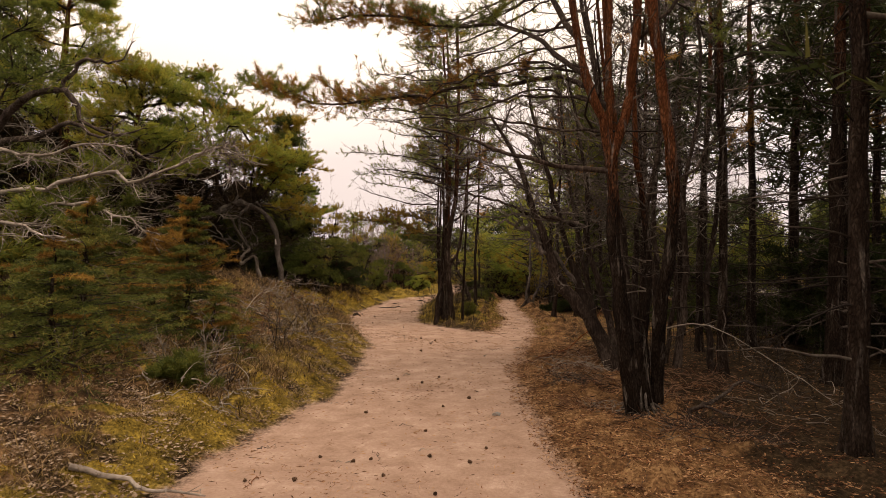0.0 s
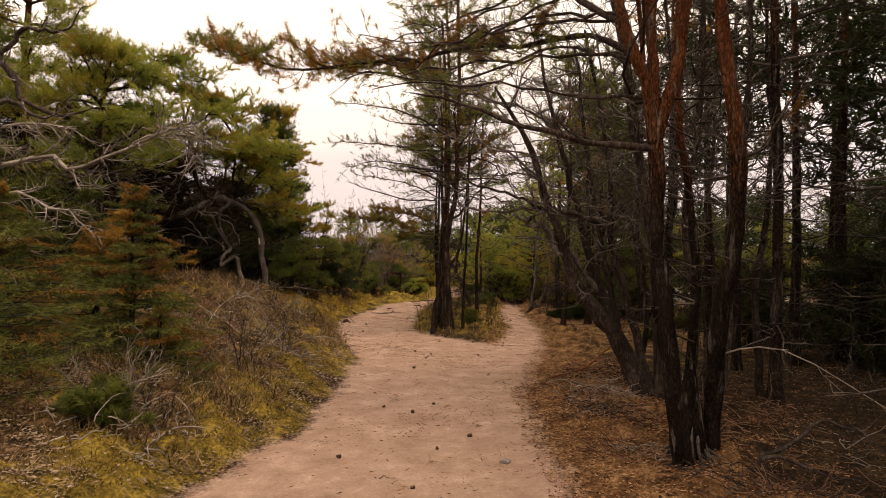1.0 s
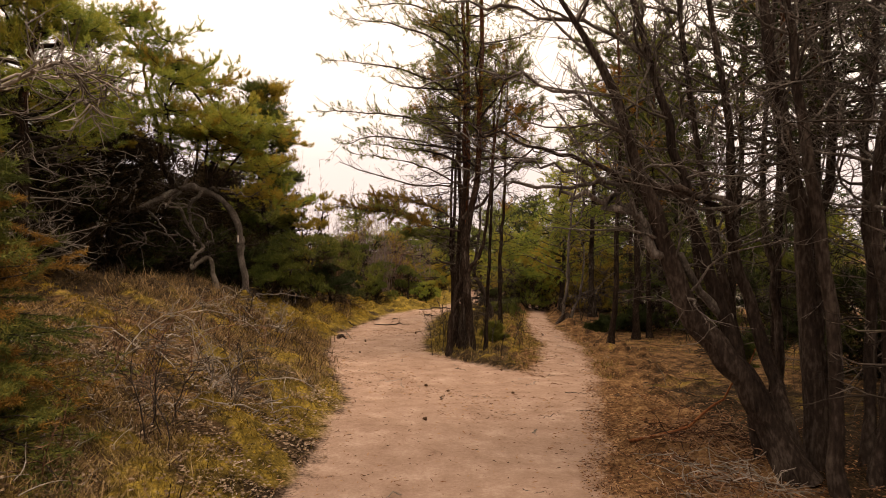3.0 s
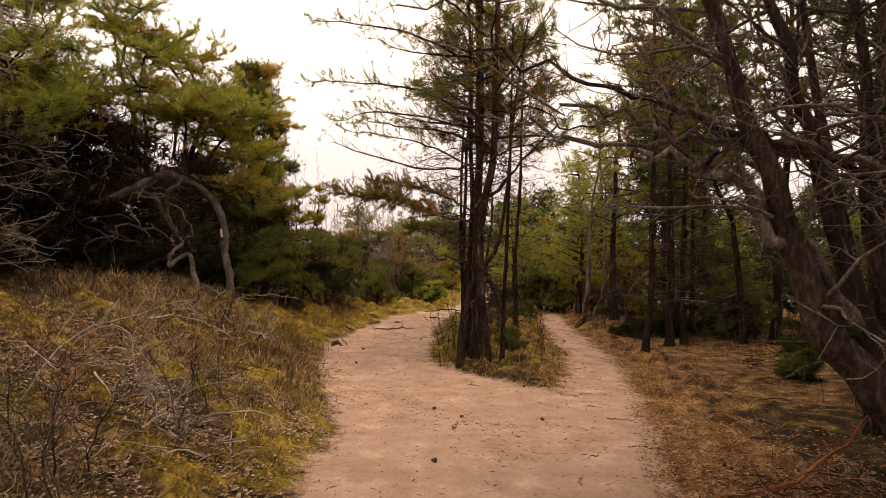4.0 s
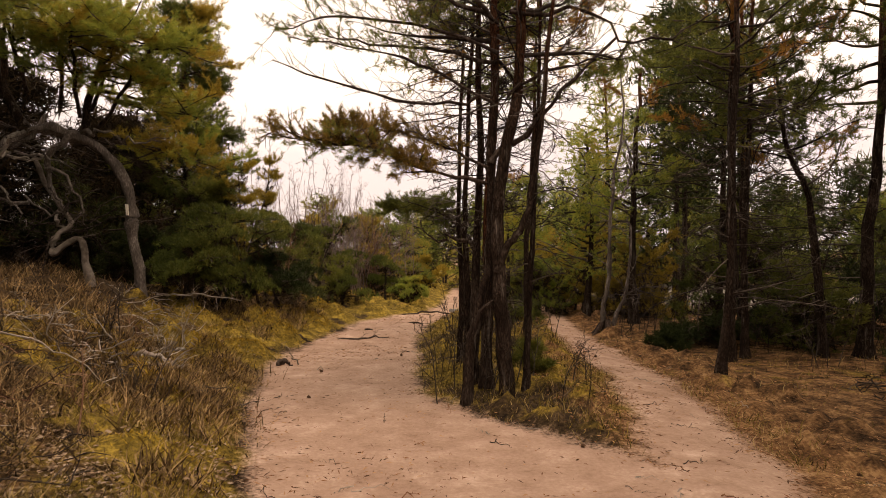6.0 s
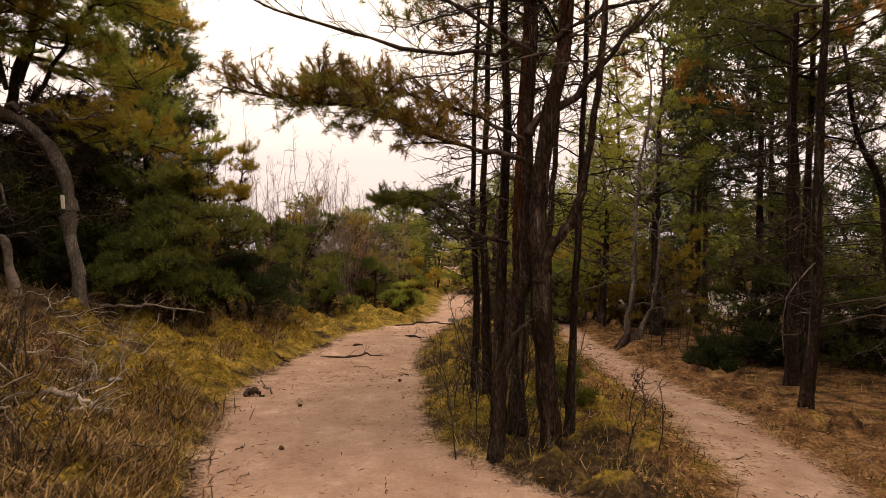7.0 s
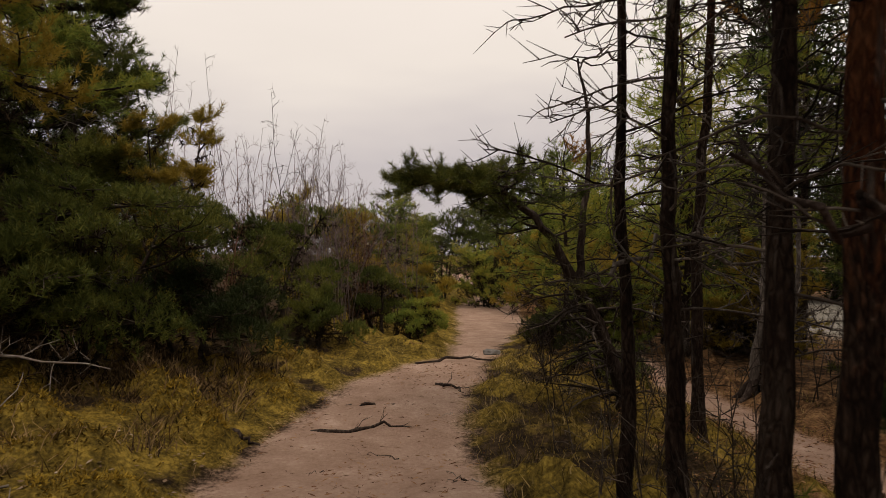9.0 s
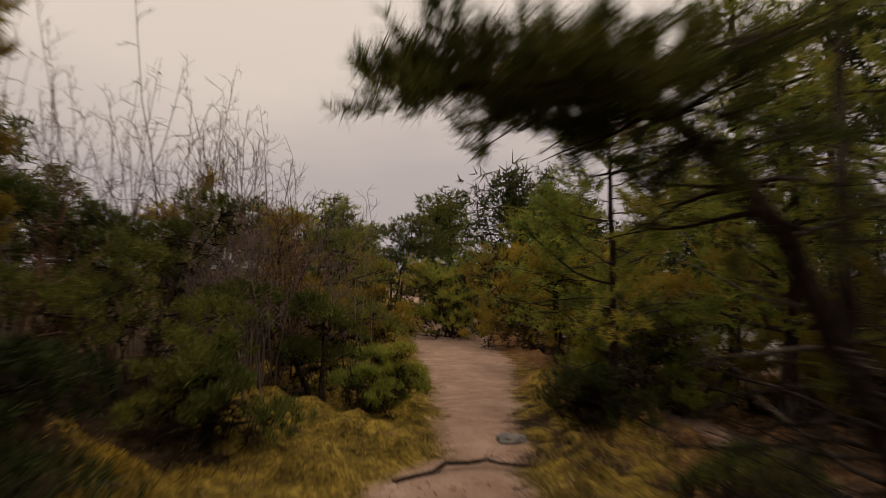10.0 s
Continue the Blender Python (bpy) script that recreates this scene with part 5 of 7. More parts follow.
def bush(seed, x, y, w, h, label, leaf=NEEDLE_GREEN, name="pine_bush", twigs=26, count=18, needle=0.064, category="bush", group="", leafy=0.95, width=0.0075):
    """A dense low bush: a few crooked stems with flat spreading layers of needles, and gaps between them."""
    rng = np.random.default_rng(seed)
    z = gz(x, y) - 0.03
    o = (x, y, z)
    root = tree_root(name, x, y, z, label, category, group)
    wood, green = Wood(), Needles(rng, count, needle, width)
    # dark filler tufts put shade into the heart of the bush
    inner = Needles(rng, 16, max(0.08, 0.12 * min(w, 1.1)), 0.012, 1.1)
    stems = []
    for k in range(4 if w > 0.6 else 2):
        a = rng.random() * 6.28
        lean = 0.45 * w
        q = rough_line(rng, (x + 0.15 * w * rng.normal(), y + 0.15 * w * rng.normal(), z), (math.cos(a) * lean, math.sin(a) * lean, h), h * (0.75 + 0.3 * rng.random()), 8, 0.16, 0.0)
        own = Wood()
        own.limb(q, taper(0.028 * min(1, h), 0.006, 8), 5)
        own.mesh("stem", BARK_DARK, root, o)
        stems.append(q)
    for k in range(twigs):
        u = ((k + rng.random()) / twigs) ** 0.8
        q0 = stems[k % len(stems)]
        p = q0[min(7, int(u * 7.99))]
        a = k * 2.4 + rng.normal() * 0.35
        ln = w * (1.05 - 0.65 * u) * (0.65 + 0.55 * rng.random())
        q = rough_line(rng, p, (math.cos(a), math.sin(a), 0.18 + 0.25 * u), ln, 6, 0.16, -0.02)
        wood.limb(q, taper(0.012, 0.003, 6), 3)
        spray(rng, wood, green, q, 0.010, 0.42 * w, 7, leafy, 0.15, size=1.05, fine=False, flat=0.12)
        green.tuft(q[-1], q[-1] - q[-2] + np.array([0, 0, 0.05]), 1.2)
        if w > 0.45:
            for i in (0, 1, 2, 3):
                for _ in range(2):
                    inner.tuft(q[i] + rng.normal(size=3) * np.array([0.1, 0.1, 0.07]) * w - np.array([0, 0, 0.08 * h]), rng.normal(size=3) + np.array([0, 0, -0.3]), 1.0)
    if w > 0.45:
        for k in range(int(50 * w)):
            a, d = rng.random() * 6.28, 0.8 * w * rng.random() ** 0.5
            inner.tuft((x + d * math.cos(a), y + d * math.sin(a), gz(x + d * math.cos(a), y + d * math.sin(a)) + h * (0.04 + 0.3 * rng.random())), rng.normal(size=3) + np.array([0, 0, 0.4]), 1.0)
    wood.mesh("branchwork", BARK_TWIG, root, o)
    inner.mesh("shade_growth", SHADE_NEEDLES, root, o, "dead brown needles inside the bush")
    green.mesh("foliage", leaf, root, o)
    return root


def pad_bush(seed, x, y, w, h, label, leaf=NEEDLE_GREEN, pads=14, group="bushes"):
    """A layered pine bush: crooked limbs that each carry a domed pad of upright tufts, with near-black filler for shade
    between.
    """
    rng = np.random.default_rng(seed)
    z = gz(x, y) - 0.03
    o = (x, y, z)
    root = tree_root("pine_bush", x, y, z, label, "bush", group)
    wood, green = Wood(), Needles(rng, 15, 0.062, 0.0072, 0.75)
    inner = Needles(rng, 14, 0.10, 0.010, 1.1)
    stems = []
    for k in range(3 if w > 0.6 else 2):
        a = rng.random() * 6.28
        q = rough_line(rng, (x + 0.12 * w * rng.normal(), y + 0.12 * w * rng.normal(), z), (math.cos(a) * 0.35 * w, math.sin(a) * 0.35 * w, h), h * 0.92, 8, 0.14, 0.0)
        own = Wood()
        own.limb(q, taper(0.030 * min(1, h), 0.008, 8), 5)
        own.mesh("stem", BARK_DARK, root, o)
        stems.append(q)
    for k in range(pads):
        u = 0.36 + 0.64 * (k + 0.5 * rng.random()) / pads
        a = k * 2.4 + 0.4 * rng.normal()
        reach = w * (1.0 - 0.75 * u ** 1.6) * (0.75 + 0.4 * rng.random())
        p = stems[k % len(stems)][min(7, int(u * 7.6))]
        q = rough_line(rng, p, (math.cos(a), math.sin(a), 0.12), reach, 7, 0.16, 0.02)
        wood.limb(q, taper(0.014, 0.004, 7), 4)
        rp = w * (0.50 - 0.20 * u) * (0.8 + 0.4 * rng.random())
        c = q[-2]
        tilt = 0.25 * rng.normal(size=2)
        for j in range(int(300 * rp) + 24):
            t, d = rng.random() * 6.28, rng.random() ** 0.55
            lump = 1 + 0.25 * math.sin(3 * t + k) + 0.15 * math.sin(7 * t + 2 * k)
            dx, dy = math.cos(t) * d * rp * lump, math.sin(t) * d * rp * lump
            dz = 0.42 * rp * (1 - d * d) + 0.05 * rp * rng.normal() + tilt[0] * dx + tilt[1] * dy
            green.tuft(c + np.array([dx, dy, dz]), (0.5 * math.cos(t) * d + 0.2 * rng.normal(), 0.5 * math.sin(t) * d + 0.2 * rng.normal(), 0.9), 0.75 + 0.5 * rng.random())
            if j % 9 == 0:
                wood.limb(np.stack([c, c + np.array([dx * 0.6, dy * 0.6, dz * 0.3]), c + np.array([dx, dy, dz])]), (0.006, 0.004, 0.002), 3)
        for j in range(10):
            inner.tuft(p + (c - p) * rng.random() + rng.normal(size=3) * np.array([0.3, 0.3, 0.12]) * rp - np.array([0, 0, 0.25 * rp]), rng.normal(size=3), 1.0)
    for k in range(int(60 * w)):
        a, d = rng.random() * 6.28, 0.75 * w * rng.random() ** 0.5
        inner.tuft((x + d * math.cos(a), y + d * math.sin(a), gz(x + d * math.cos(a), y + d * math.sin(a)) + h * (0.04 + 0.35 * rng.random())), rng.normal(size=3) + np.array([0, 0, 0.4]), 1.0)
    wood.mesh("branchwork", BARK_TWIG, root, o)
    inner.mesh("shade_growth", SHADE_NEEDLES, root, o, "dead brown needles inside the bush")
    green.mesh("foliage", leaf, root, o)
    return root


def bare_shrub(seed, x, y, h, stems, label, mat=DEAD_GREY, name="bare_shrub", spread=0.5, group="", twig_len=0.3, r=0.012, lean=0.22, bend=0.10):
    """A leafless shrub or sapling clump of upright stems with fine twigs."""
    rng = np.random.default_rng(seed)
    z = gz(x, y) - 0.03
    o = (x, y, z)
    root = tree_root(name, x, y, z, label, "shrub", group)
    tw = Wood()
    for k in range(stems):
        a = rng.random() * 6.28
        p = np.array([x + spread * rng.normal() * 0.4, y + spread * rng.normal() * 0.4, z])
        hh = h * (0.55 + 0.45 * rng.random())
        q = rough_line(rng, p, (math.cos(a) * lean, math.sin(a) * lean, 1), hh, 9, bend, 0.03 if bend < 0.15 else -0.06)
        one = Wood()
        one.limb(q, taper(r * (0.6 + 0.5 * rng.random()), 0.002, 9), 4)
        one.mesh("stem", mat, root, o)
        spray(rng, tw, None, q, 0.008, twig_len, 8 if h < 2.2 else 15, 0, 0.2, twig_r=0.003, up=0.5, bend=0.22)
    tw.mesh("twig_growth", mat, root, o)
    return root


def far_tree(seed, x, y, height, radius, label, leaf, low=0.2, name="pine_tree", limbs=24, needle=0.26, width=0.04, count=8, dens=18):
    """A pine seen from afar: trunk, limbs and large clumps of needles."""
    rng = np.random.default_rng(seed)
    z = gz(x, y) - 0.05
    o = (x, y, z)
    root = tree_root(name, x, y, z, label, "pine tree", "distant pines")
    keep = []
    line = drawn_stem(root, rng, o, [(x, y, z), (x + 0.1, y, z + height * 0.5), (x, y + 0.1, z + height)], 0.065, 0.015, n=8, keep=keep)
    wood, green = Wood(), Needles(rng, count, needle, width)
    for k in range(limbs):
        u = low + (1 - low) * (k + rng.random()) / limbs
        a = k * 2.4 + rng.normal() * 0.3
        p = line[0] + (line[-1] - line[0]) * u
        ln = radius * (1.05 - 0.8 * u ** 2) * (0.6 + 0.5 * rng.random())
        q = rough_line(rng, p, (math.cos(a), math.sin(a), 0.2), ln, 5, 0.2, 0.02)
        wood.limb(q, taper(0.03, 0.005, 5), 3)
        for j in range(dens):
            c = q[1 + int(4 * rng.random())] + rng.normal(size=3) * np.array([0.3, 0.3, 0.12]) * radius * 0.55
            green.tuft(c, rng.normal(size=3) * 0.5 + np.array([math.cos(a), math.sin(a), 0.5]), 0.7 + 0.6 * rng.random())
    wood.mesh("branchwork", BARK_TWIG, keep[0], o)
    green.mesh("crown", leaf, root, o)
    return root


# ---- low growth and litter ----
def scatter(rng, n, x0, x1, y0, y1, keep):
    """About n points on the ground in a box where keep(x, y) (0 to 1) allows."""
    x, y = rng.uniform(x0, x1, n * 3), rng.uniform(y0, y1, n * 3)
    ok = rng.random(n * 3) < keep(x, y)
    x, y = x[ok][:n], y[ok][:n]
    return np.stack([x, y, ground_z(x, y)], 1)


def blades(name, rng, pts, length, width, lean, mat, label, category, spread=0.0, per=1):
    """Upright blades or stalks at the points, per of them round each."""
    p = np.repeat(pts, per, 0)
    p[:, :2] += rng.normal(size=(len(p), 2)) * spread
    p[:, 2] = ground_z(p[:, 0], p[:, 1]) - 0.01
    n = len(p)
    way = np.stack([rng.normal(size=n) * lean, rng.normal(size=n) * lean, np.ones(n)], 1)
    way /= np.linalg.norm(way, axis=1, keepdims=True)
    ln = length * (0.45 + 0.9 * rng.random((n, 1)) ** 1.5)
    a = rng.random(n) * 6.28
    side = np.stack([np.cos(a), np.sin(a), np.zeros(n)], 1) * width * (0.6 + 0.6 * rng.random((n, 1)))
    tip = p + way * ln
    tip[:, :2] += rng.normal(size=(n, 2)) * 0.25 * ln
    mid = p + way * ln * 0.55
    v = np.stack([p - side, p + side, mid + side * 0.7, mid - side * 0.7, tip], 1).reshape(-1, 3)
    i = np.arange(n)[:, None] * 5
    f = np.concatenate([i + np.array([[0, 1, 2]]), i + np.array([[0, 2, 3]]), i + np.array([[3, 2, 4]])])
    return tagged(mesh_object(name, v, f, mat, smooth=False), label, category, kind="stuff")


def flakes(name, rng, pts, length, width, mat, label, category):
    """Small flat slivers lying at all angles on the ground."""
    n = len(pts)
    a = rng.random(n) * 6.28
    u = np.stack([np.cos(a), np.sin(a), rng.normal(size=n) * 0.18], 1)
    w = np.stack([-np.sin(a), np.cos(a), rng.normal(size=n) * 0.25], 1)
    ln = length * (0.4 + rng.random((n, 1)))
    wd = width * (0.5 + rng.random((n, 1)))
    c = pts + np.array([0, 0, 0.006]) + np.array([0, 0, 0.02]) * rng.random((n, 1))
    v = np.stack([c - u * ln, c - w * wd, c + u * ln, c + w * wd + np.array([0, 0, 0.004])], 1).reshape(-1, 3)
    return tagged(mesh_object(name, v, np.arange(4 * n).reshape(-1, 4), mat, smooth=False), label, category, kind="stuff")


def brush_pile(seed, x, y, w, h, n, label, mat=DEAD_GREY, r=0.007):
    """A heap of dead brushwood lying on the ground."""
    rng = np.random.default_rng(seed)
    z = gz(x, y)
    root = tree_root("brushwood_heap", x, y, z, label, "brushwood", "brushwood heaps")
    wood = Wood()
    for k in range(n):
        a = rng.random() * 6.28
        d = w * rng.random() ** 0.6
        px, py = x + d * math.cos(a), y + d * math.sin(a)
        p = np.array([px, py, gz(px, py) + 0.01 + h * rng.random() * (1 - d / (w * 1.2))])
        b = rng.random() * 6.28
        q = rough_line(rng, p, (math.cos(b), math.sin(b), 0.25 * rng.normal() + 0.1), w * (0.15 + 0.45 * rng.random()), 6, 0.3, -0.03)
        q[:, 2] = np.maximum(q[:, 2], ground_z(q[:, 0], q[:, 1]) + 0.006)
        wood.limb(q, taper(r * (0.5 + 0.8 * rng.random()), 0.0018, 6), 4)
    wood.mesh("stick_tangle", mat, root, (x, y, z))
    return root


def fallen_branch(seed, ctrl, r, label, mat=DEAD_GREY, subs=8, sub_len=0.35, name="fallen_branch"):
    """A fallen branch; each control point is x, y and height over the ground."""
    rng = np.random.default_rng(seed)
    c = [(px, py, gz(px, py) + h) for px, py, h in ctrl]
    x, y, z = c[0]
    root = tree_root(name, x, y, z, label, "branch", "fallen branches")
    main, tw = Wood(), Wood()
    line = spline(c, 12)
    line[1:-1] += rng.normal(size=(10, 3)) * 0.012
    main.limb(line, taper(r, r * 0.25, 12), 7)
    main.mesh("main_stick", mat, root, (x, y, z))
    if subs:
        spray(rng, tw, None, line, r, sub_len, subs, 0, 0.2, twig_r=0.004, up=0.2, bend=0.25)
        tw.mesh("side_twig", mat, root, (x, y, z))
    return root


def cone_mesh():
    """An open pine cone lying on its side: rings of scales round a core."""
    bm = bmesh.new()
    core = bmesh.ops.create_uvsphere(bm, u_segments=8, v_segments=6, radius=0.016)
    for v in core["verts"]:
        v.co.z *= 1.35
    for ring in range(5):
        zc = -0.016 + ring * 0.0085
        rad = 0.021 * (1 - 0.13 * ring)
        for k in range(7):
            a = k * 0.898 + ring * 0.45
            c, s = math.cos(a), math.sin(a)
            p = [Vector((c * 0.010, s * 0.010, zc - 0.004)), Vector((c * rad - s * 0.007, s * rad + c * 0.007, zc + 0.004)),
                 Vector((c * rad * 1.15, s * rad * 1.15, zc + 0.010)), Vector((c * rad + s * 0.007, s * rad - c * 0.007, zc + 0.004))]
            bm.faces.new([bm.verts.new(q) for q in p])
    me = bpy.data.meshes.new("pine_cone")
    bm.to_mesh(me)
    bm.free()
    me.materials.append(CONE)
    return me


def stone(seed, x, y, size, label, name="stone", flat=0.55):
    bm = bmesh.new()
    bmesh.ops.create_icosphere(bm, subdivisions=3, radius=size)
    for v in bm.verts:
        k = 1 + 0.42 * noise.noise(v.co * (1.4 / size) + Vector((seed, 0, 0))) + 0.14 * noise.noise(v.co * (5 / size))
        v.co = Vector((v.co.x * k, v.co.y * k * 0.8, v.co.z * k * flat))
    for f in bm.faces:
        f.smooth = True
    me = bpy.data.meshes.new(name)
    bm.to_mesh(me)
    bm.free()
    me.materials.append(STONE)
    ob = new(name, me)
    ob.location = (x, y, gz(x, y) + size * flat * 0.35)
    return tagged(ob, label, "stone")


# ---- trees and bushes, side by side along the path ----
fork_pine()
leaning_tree()
island_pines()
crooked_pine()
pale_tree()
bank_pine()

broad_pine(51, -5.0, 20.6, 5.4, 1.05, "dense dark green pine standing behind the bank", lean=(0.15, 0), shelves=44, rust=0.1, leaf=NEEDLE_GREEN, needle=0.06, width=0.0068, count=15)
broad_pine(52, -9.1, 15.5, 6.7, 2.2, "tall broad pine with olive foliage on the bank", 0.17, (0.6, -0.5), shelves=30)
def grey_limbs(rng, dry, root, o):
    R = dict(root=root, o=o, bark=DEAD_GREY, twig_r=0.009)
    drawn_limb(rng, dry, None, [(-7.5, 10.2, 2.2), (-6.1, 9.2, 2.43), (-5.4, 9.0, 2.43), (-4.7, 9.0, 2.66), (-4.16, 9.0, 2.54), (-3.54, 9.0, 2.81), (-3.07, 9.0, 2.99), (-2.75, 9.0, 2.85)], 0.045, 44, 0.75, up=-0.2, n=20, **R)
    drawn_limb(rng, dry, None, [(-3.6, 9.0, 2.8), (-3.3, 9.0, 2.95), (-3.0, 9.05, 2.9), (-2.9, 9.1, 2.6)], 0.016, 30, 0.6, up=-0.4, bend=0.4, n=12, **R)
    drawn_limb(rng, dry, None, [(-7.5, 10.1, 2.9), (-6.6, 9.0, 2.3), (-5.6, 8.4, 1.95), (-4.8, 8.1, 1.75), (-4.2, 8.0, 1.7)], 0.04, 46, 0.65, up=-0.1, n=18, **R)
    drawn_limb(rng, dry, None, [(-7.5, 10.2, 3.2), (-6.6, 9.6, 3.1), (-5.8, 9.3, 2.9), (-5.0, 9.2, 3.1), (-4.3, 9.1, 3.0)], 0.04, 40, 0.7, up=-0.3, n=16, **R)
    drawn_limb(rng, dry, None, [(-7.5, 10.2, 2.0), (-6.2, 9.4, 2.1), (-5.2, 9.0, 2.2), (-4.4, 8.8, 2.05), (-3.8, 8.7, 1.7)], 0.035, 40, 0.6, up=-0.2, n=16, **R)
    thick = dict(root=root, o=o, bark=OLD_BARK, n=20)
    drawn_limb(rng, dry, None, [(-7.5, 10.3, 2.9), (-6.5, 10.0, 3.85), (-5.85, 10.0, 4.05), (-5.5, 10.0, 3.55), (-4.95, 10.0, 3.35), (-4.5, 10.0, 3.45)], 0.075, 16, 0.5, **thick)
    drawn_limb(rng, dry, None, [(-7.4, 10.2, 3.1), (-6.3, 10.0, 3.3), (-5.6, 9.9, 3.5), (-5.2, 9.9, 3.3), (-4.8, 9.9, 3.6)], 0.06, 16, 0.5, **thick)
    drawn_limb(rng, dry, None, [(-5.95, 10.0, 4.0), (-5.5, 10.0, 4.5), (-5.0, 10.0, 4.45), (-4.7, 10.0, 4.8)], 0.04, 12, 0.5, **thick)
    drawn_limb(rng, dry, None, [(-7.5, 10.1, 1.6), (-6.5, 8.6, 1.9), (-5.6, 7.6, 1.75), (-4.9, 7.0, 1.8)], 0.035, 40, 0.6, up=0.1, n=16, **R)


broad_pine(53, -7.8, 10.2, 6.8, 2.2, "spreading pine with grey dead lower limbs on the bank", 0.15, (0.4, 0.6), shelves=24, low=0.45, dead=46, extra=grey_limbs, leaf=NEEDLE, needle=0.055, width=0.006, count=15)

broad_pine(56, -6.5, 13.4, 4.4, 1.8, "dense olive pine with hanging grey limbs on the bank", 0.12, (0.3, 0.3), shelves=28, low=0.5, dead=60, needle=0.058, width=0.0065, count=15)

spruce(61, -3.25, 8.3, 1.85, 0.95, "young spruce with orange browned top in dry grass", 0.34)
spruce(62, -3.95, 7.2, 1.55, 1.25, "young green spruce with drooping lower branches", 0.25)
spruce(65, -4.5, 5.4, 1.2, 1.1, "spreading green spruce beside the verge", 0.12)
spruce(66, -3.95, 8.9, 1.3, 0.8, "half browned young spruce in dry grass", 0.6)
spruce(67, -2.75, 7.8, 0.7, 0.6, "low browned spruce seedling in dry grass", 0.35)
spruce(63, -3.6, 6.0, 1.15, 1.15, "low spreading green spruce beside the path verge", 0.12)
spruce(64, -4.9, 8.8, 1.5, 1.0, "young spruce half browned among dead branches", 0.6)

# the right-hand grove
GROVE = [(71, 3.16, 5.0, 0.082, 8.0), (72, 4.55, 7.6, 0.085, 8.5), (73, 4.95, 7.9, 0.06, 8.0), (74, 3.45, 8.1, 0.06, 7.5), (75, 6.1, 11.4, 0.09, 9.0),
         (76, 4.0, 10.2, 0.055, 7.5), (77, 5.0, 10.6, 0.07, 8.0), (78, 3.4, 11.2, 0.05, 7.0), (79, 7.2, 9.4, 0.08, 8.5)]
GROVE_LABELS = ["straight pine with red-brown bark at the edge of the grove", "dark straight pine in the shaded grove", "slim dark pine close beside a thicker one"]
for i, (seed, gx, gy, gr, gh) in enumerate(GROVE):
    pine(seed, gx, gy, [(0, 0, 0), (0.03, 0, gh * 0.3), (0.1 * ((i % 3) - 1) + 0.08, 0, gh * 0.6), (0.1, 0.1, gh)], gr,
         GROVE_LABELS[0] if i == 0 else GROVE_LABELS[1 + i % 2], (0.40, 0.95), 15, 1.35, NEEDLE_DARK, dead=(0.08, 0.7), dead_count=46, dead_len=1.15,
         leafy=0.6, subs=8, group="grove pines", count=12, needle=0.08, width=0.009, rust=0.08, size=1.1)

NARROW = [(81, 2.52, 14.95, [(0, 0, 0), (0.09, 0, 0.9), (0.11, 0, 2.2), (0.16, 0, 3.5), (0.1, 0, 5.5)], 0.05, "slim dark pine beside the narrow path"),
          (82, 3.4, 16.6, [(0, 0, 0), (0.03, 0, 1.5), (0.0, 0, 3.5), (0.1, 0, 6.2)], 0.068, "dark pine behind the narrow path"),
          (83, 3.75, 16.9, [(0, 0, 0), (-0.02, 0, 1.5), (0.05, 0, 3.5), (0.1, 0, 6.0)], 0.05, "dark pine standing close to its neighbour"),
          (84, 5.25, 16.7, [(0, 0, 0), (0.03, 0, 1.6), (0.17, 0, 3.2), (0.25, 0, 6.5)], 0.085, "broad dark pine with red bark behind the narrow path")]
NARROW += [
          (85, 4.75, 16.8, [(0, 0, 0), (-0.1, 0, 1.3), (-0.23, 0, 2.2), (-0.5, 0, 2.8), (-0.7, 0, 4.0)], 0.055, "crooked forked pine behind the narrow path"),
          (87, 4.4, 18.4, [(0, 0, 0), (0.05, 0, 2.0), (0.0, 0, 6.0)], 0.06, "dark pine deep in the grove"),
          (88, 6.2, 15.4, [(0, 0, 0), (-0.05, 0, 2.0), (0.1, 0, 7.0)], 0.10, "dark pine at the grove edge")]
for i, (seed, gx, gy, ctrl, gr, label) in enumerate(NARROW):
    dense = i in (1, 2, 3, 5, 6)
    pine(seed, gx, gy, ctrl, gr, label, (0.5, 1.0) if dense else (0.55, 1.0), 34 if dense else 18, 1.5 if dense else 1.2, NEEDLE_GREEN if dense else NEEDLE, dead=(0.12, 0.6),
         dead_count=16 if dense else 34, dead_len=0.9 if dense else 1.2, leafy=0.9 if dense else 0.6, subs=8, group="pines by the narrow path", count=18, needle=0.058, width=0.0078,
         rust=0.06, size=1.1, bias=None)

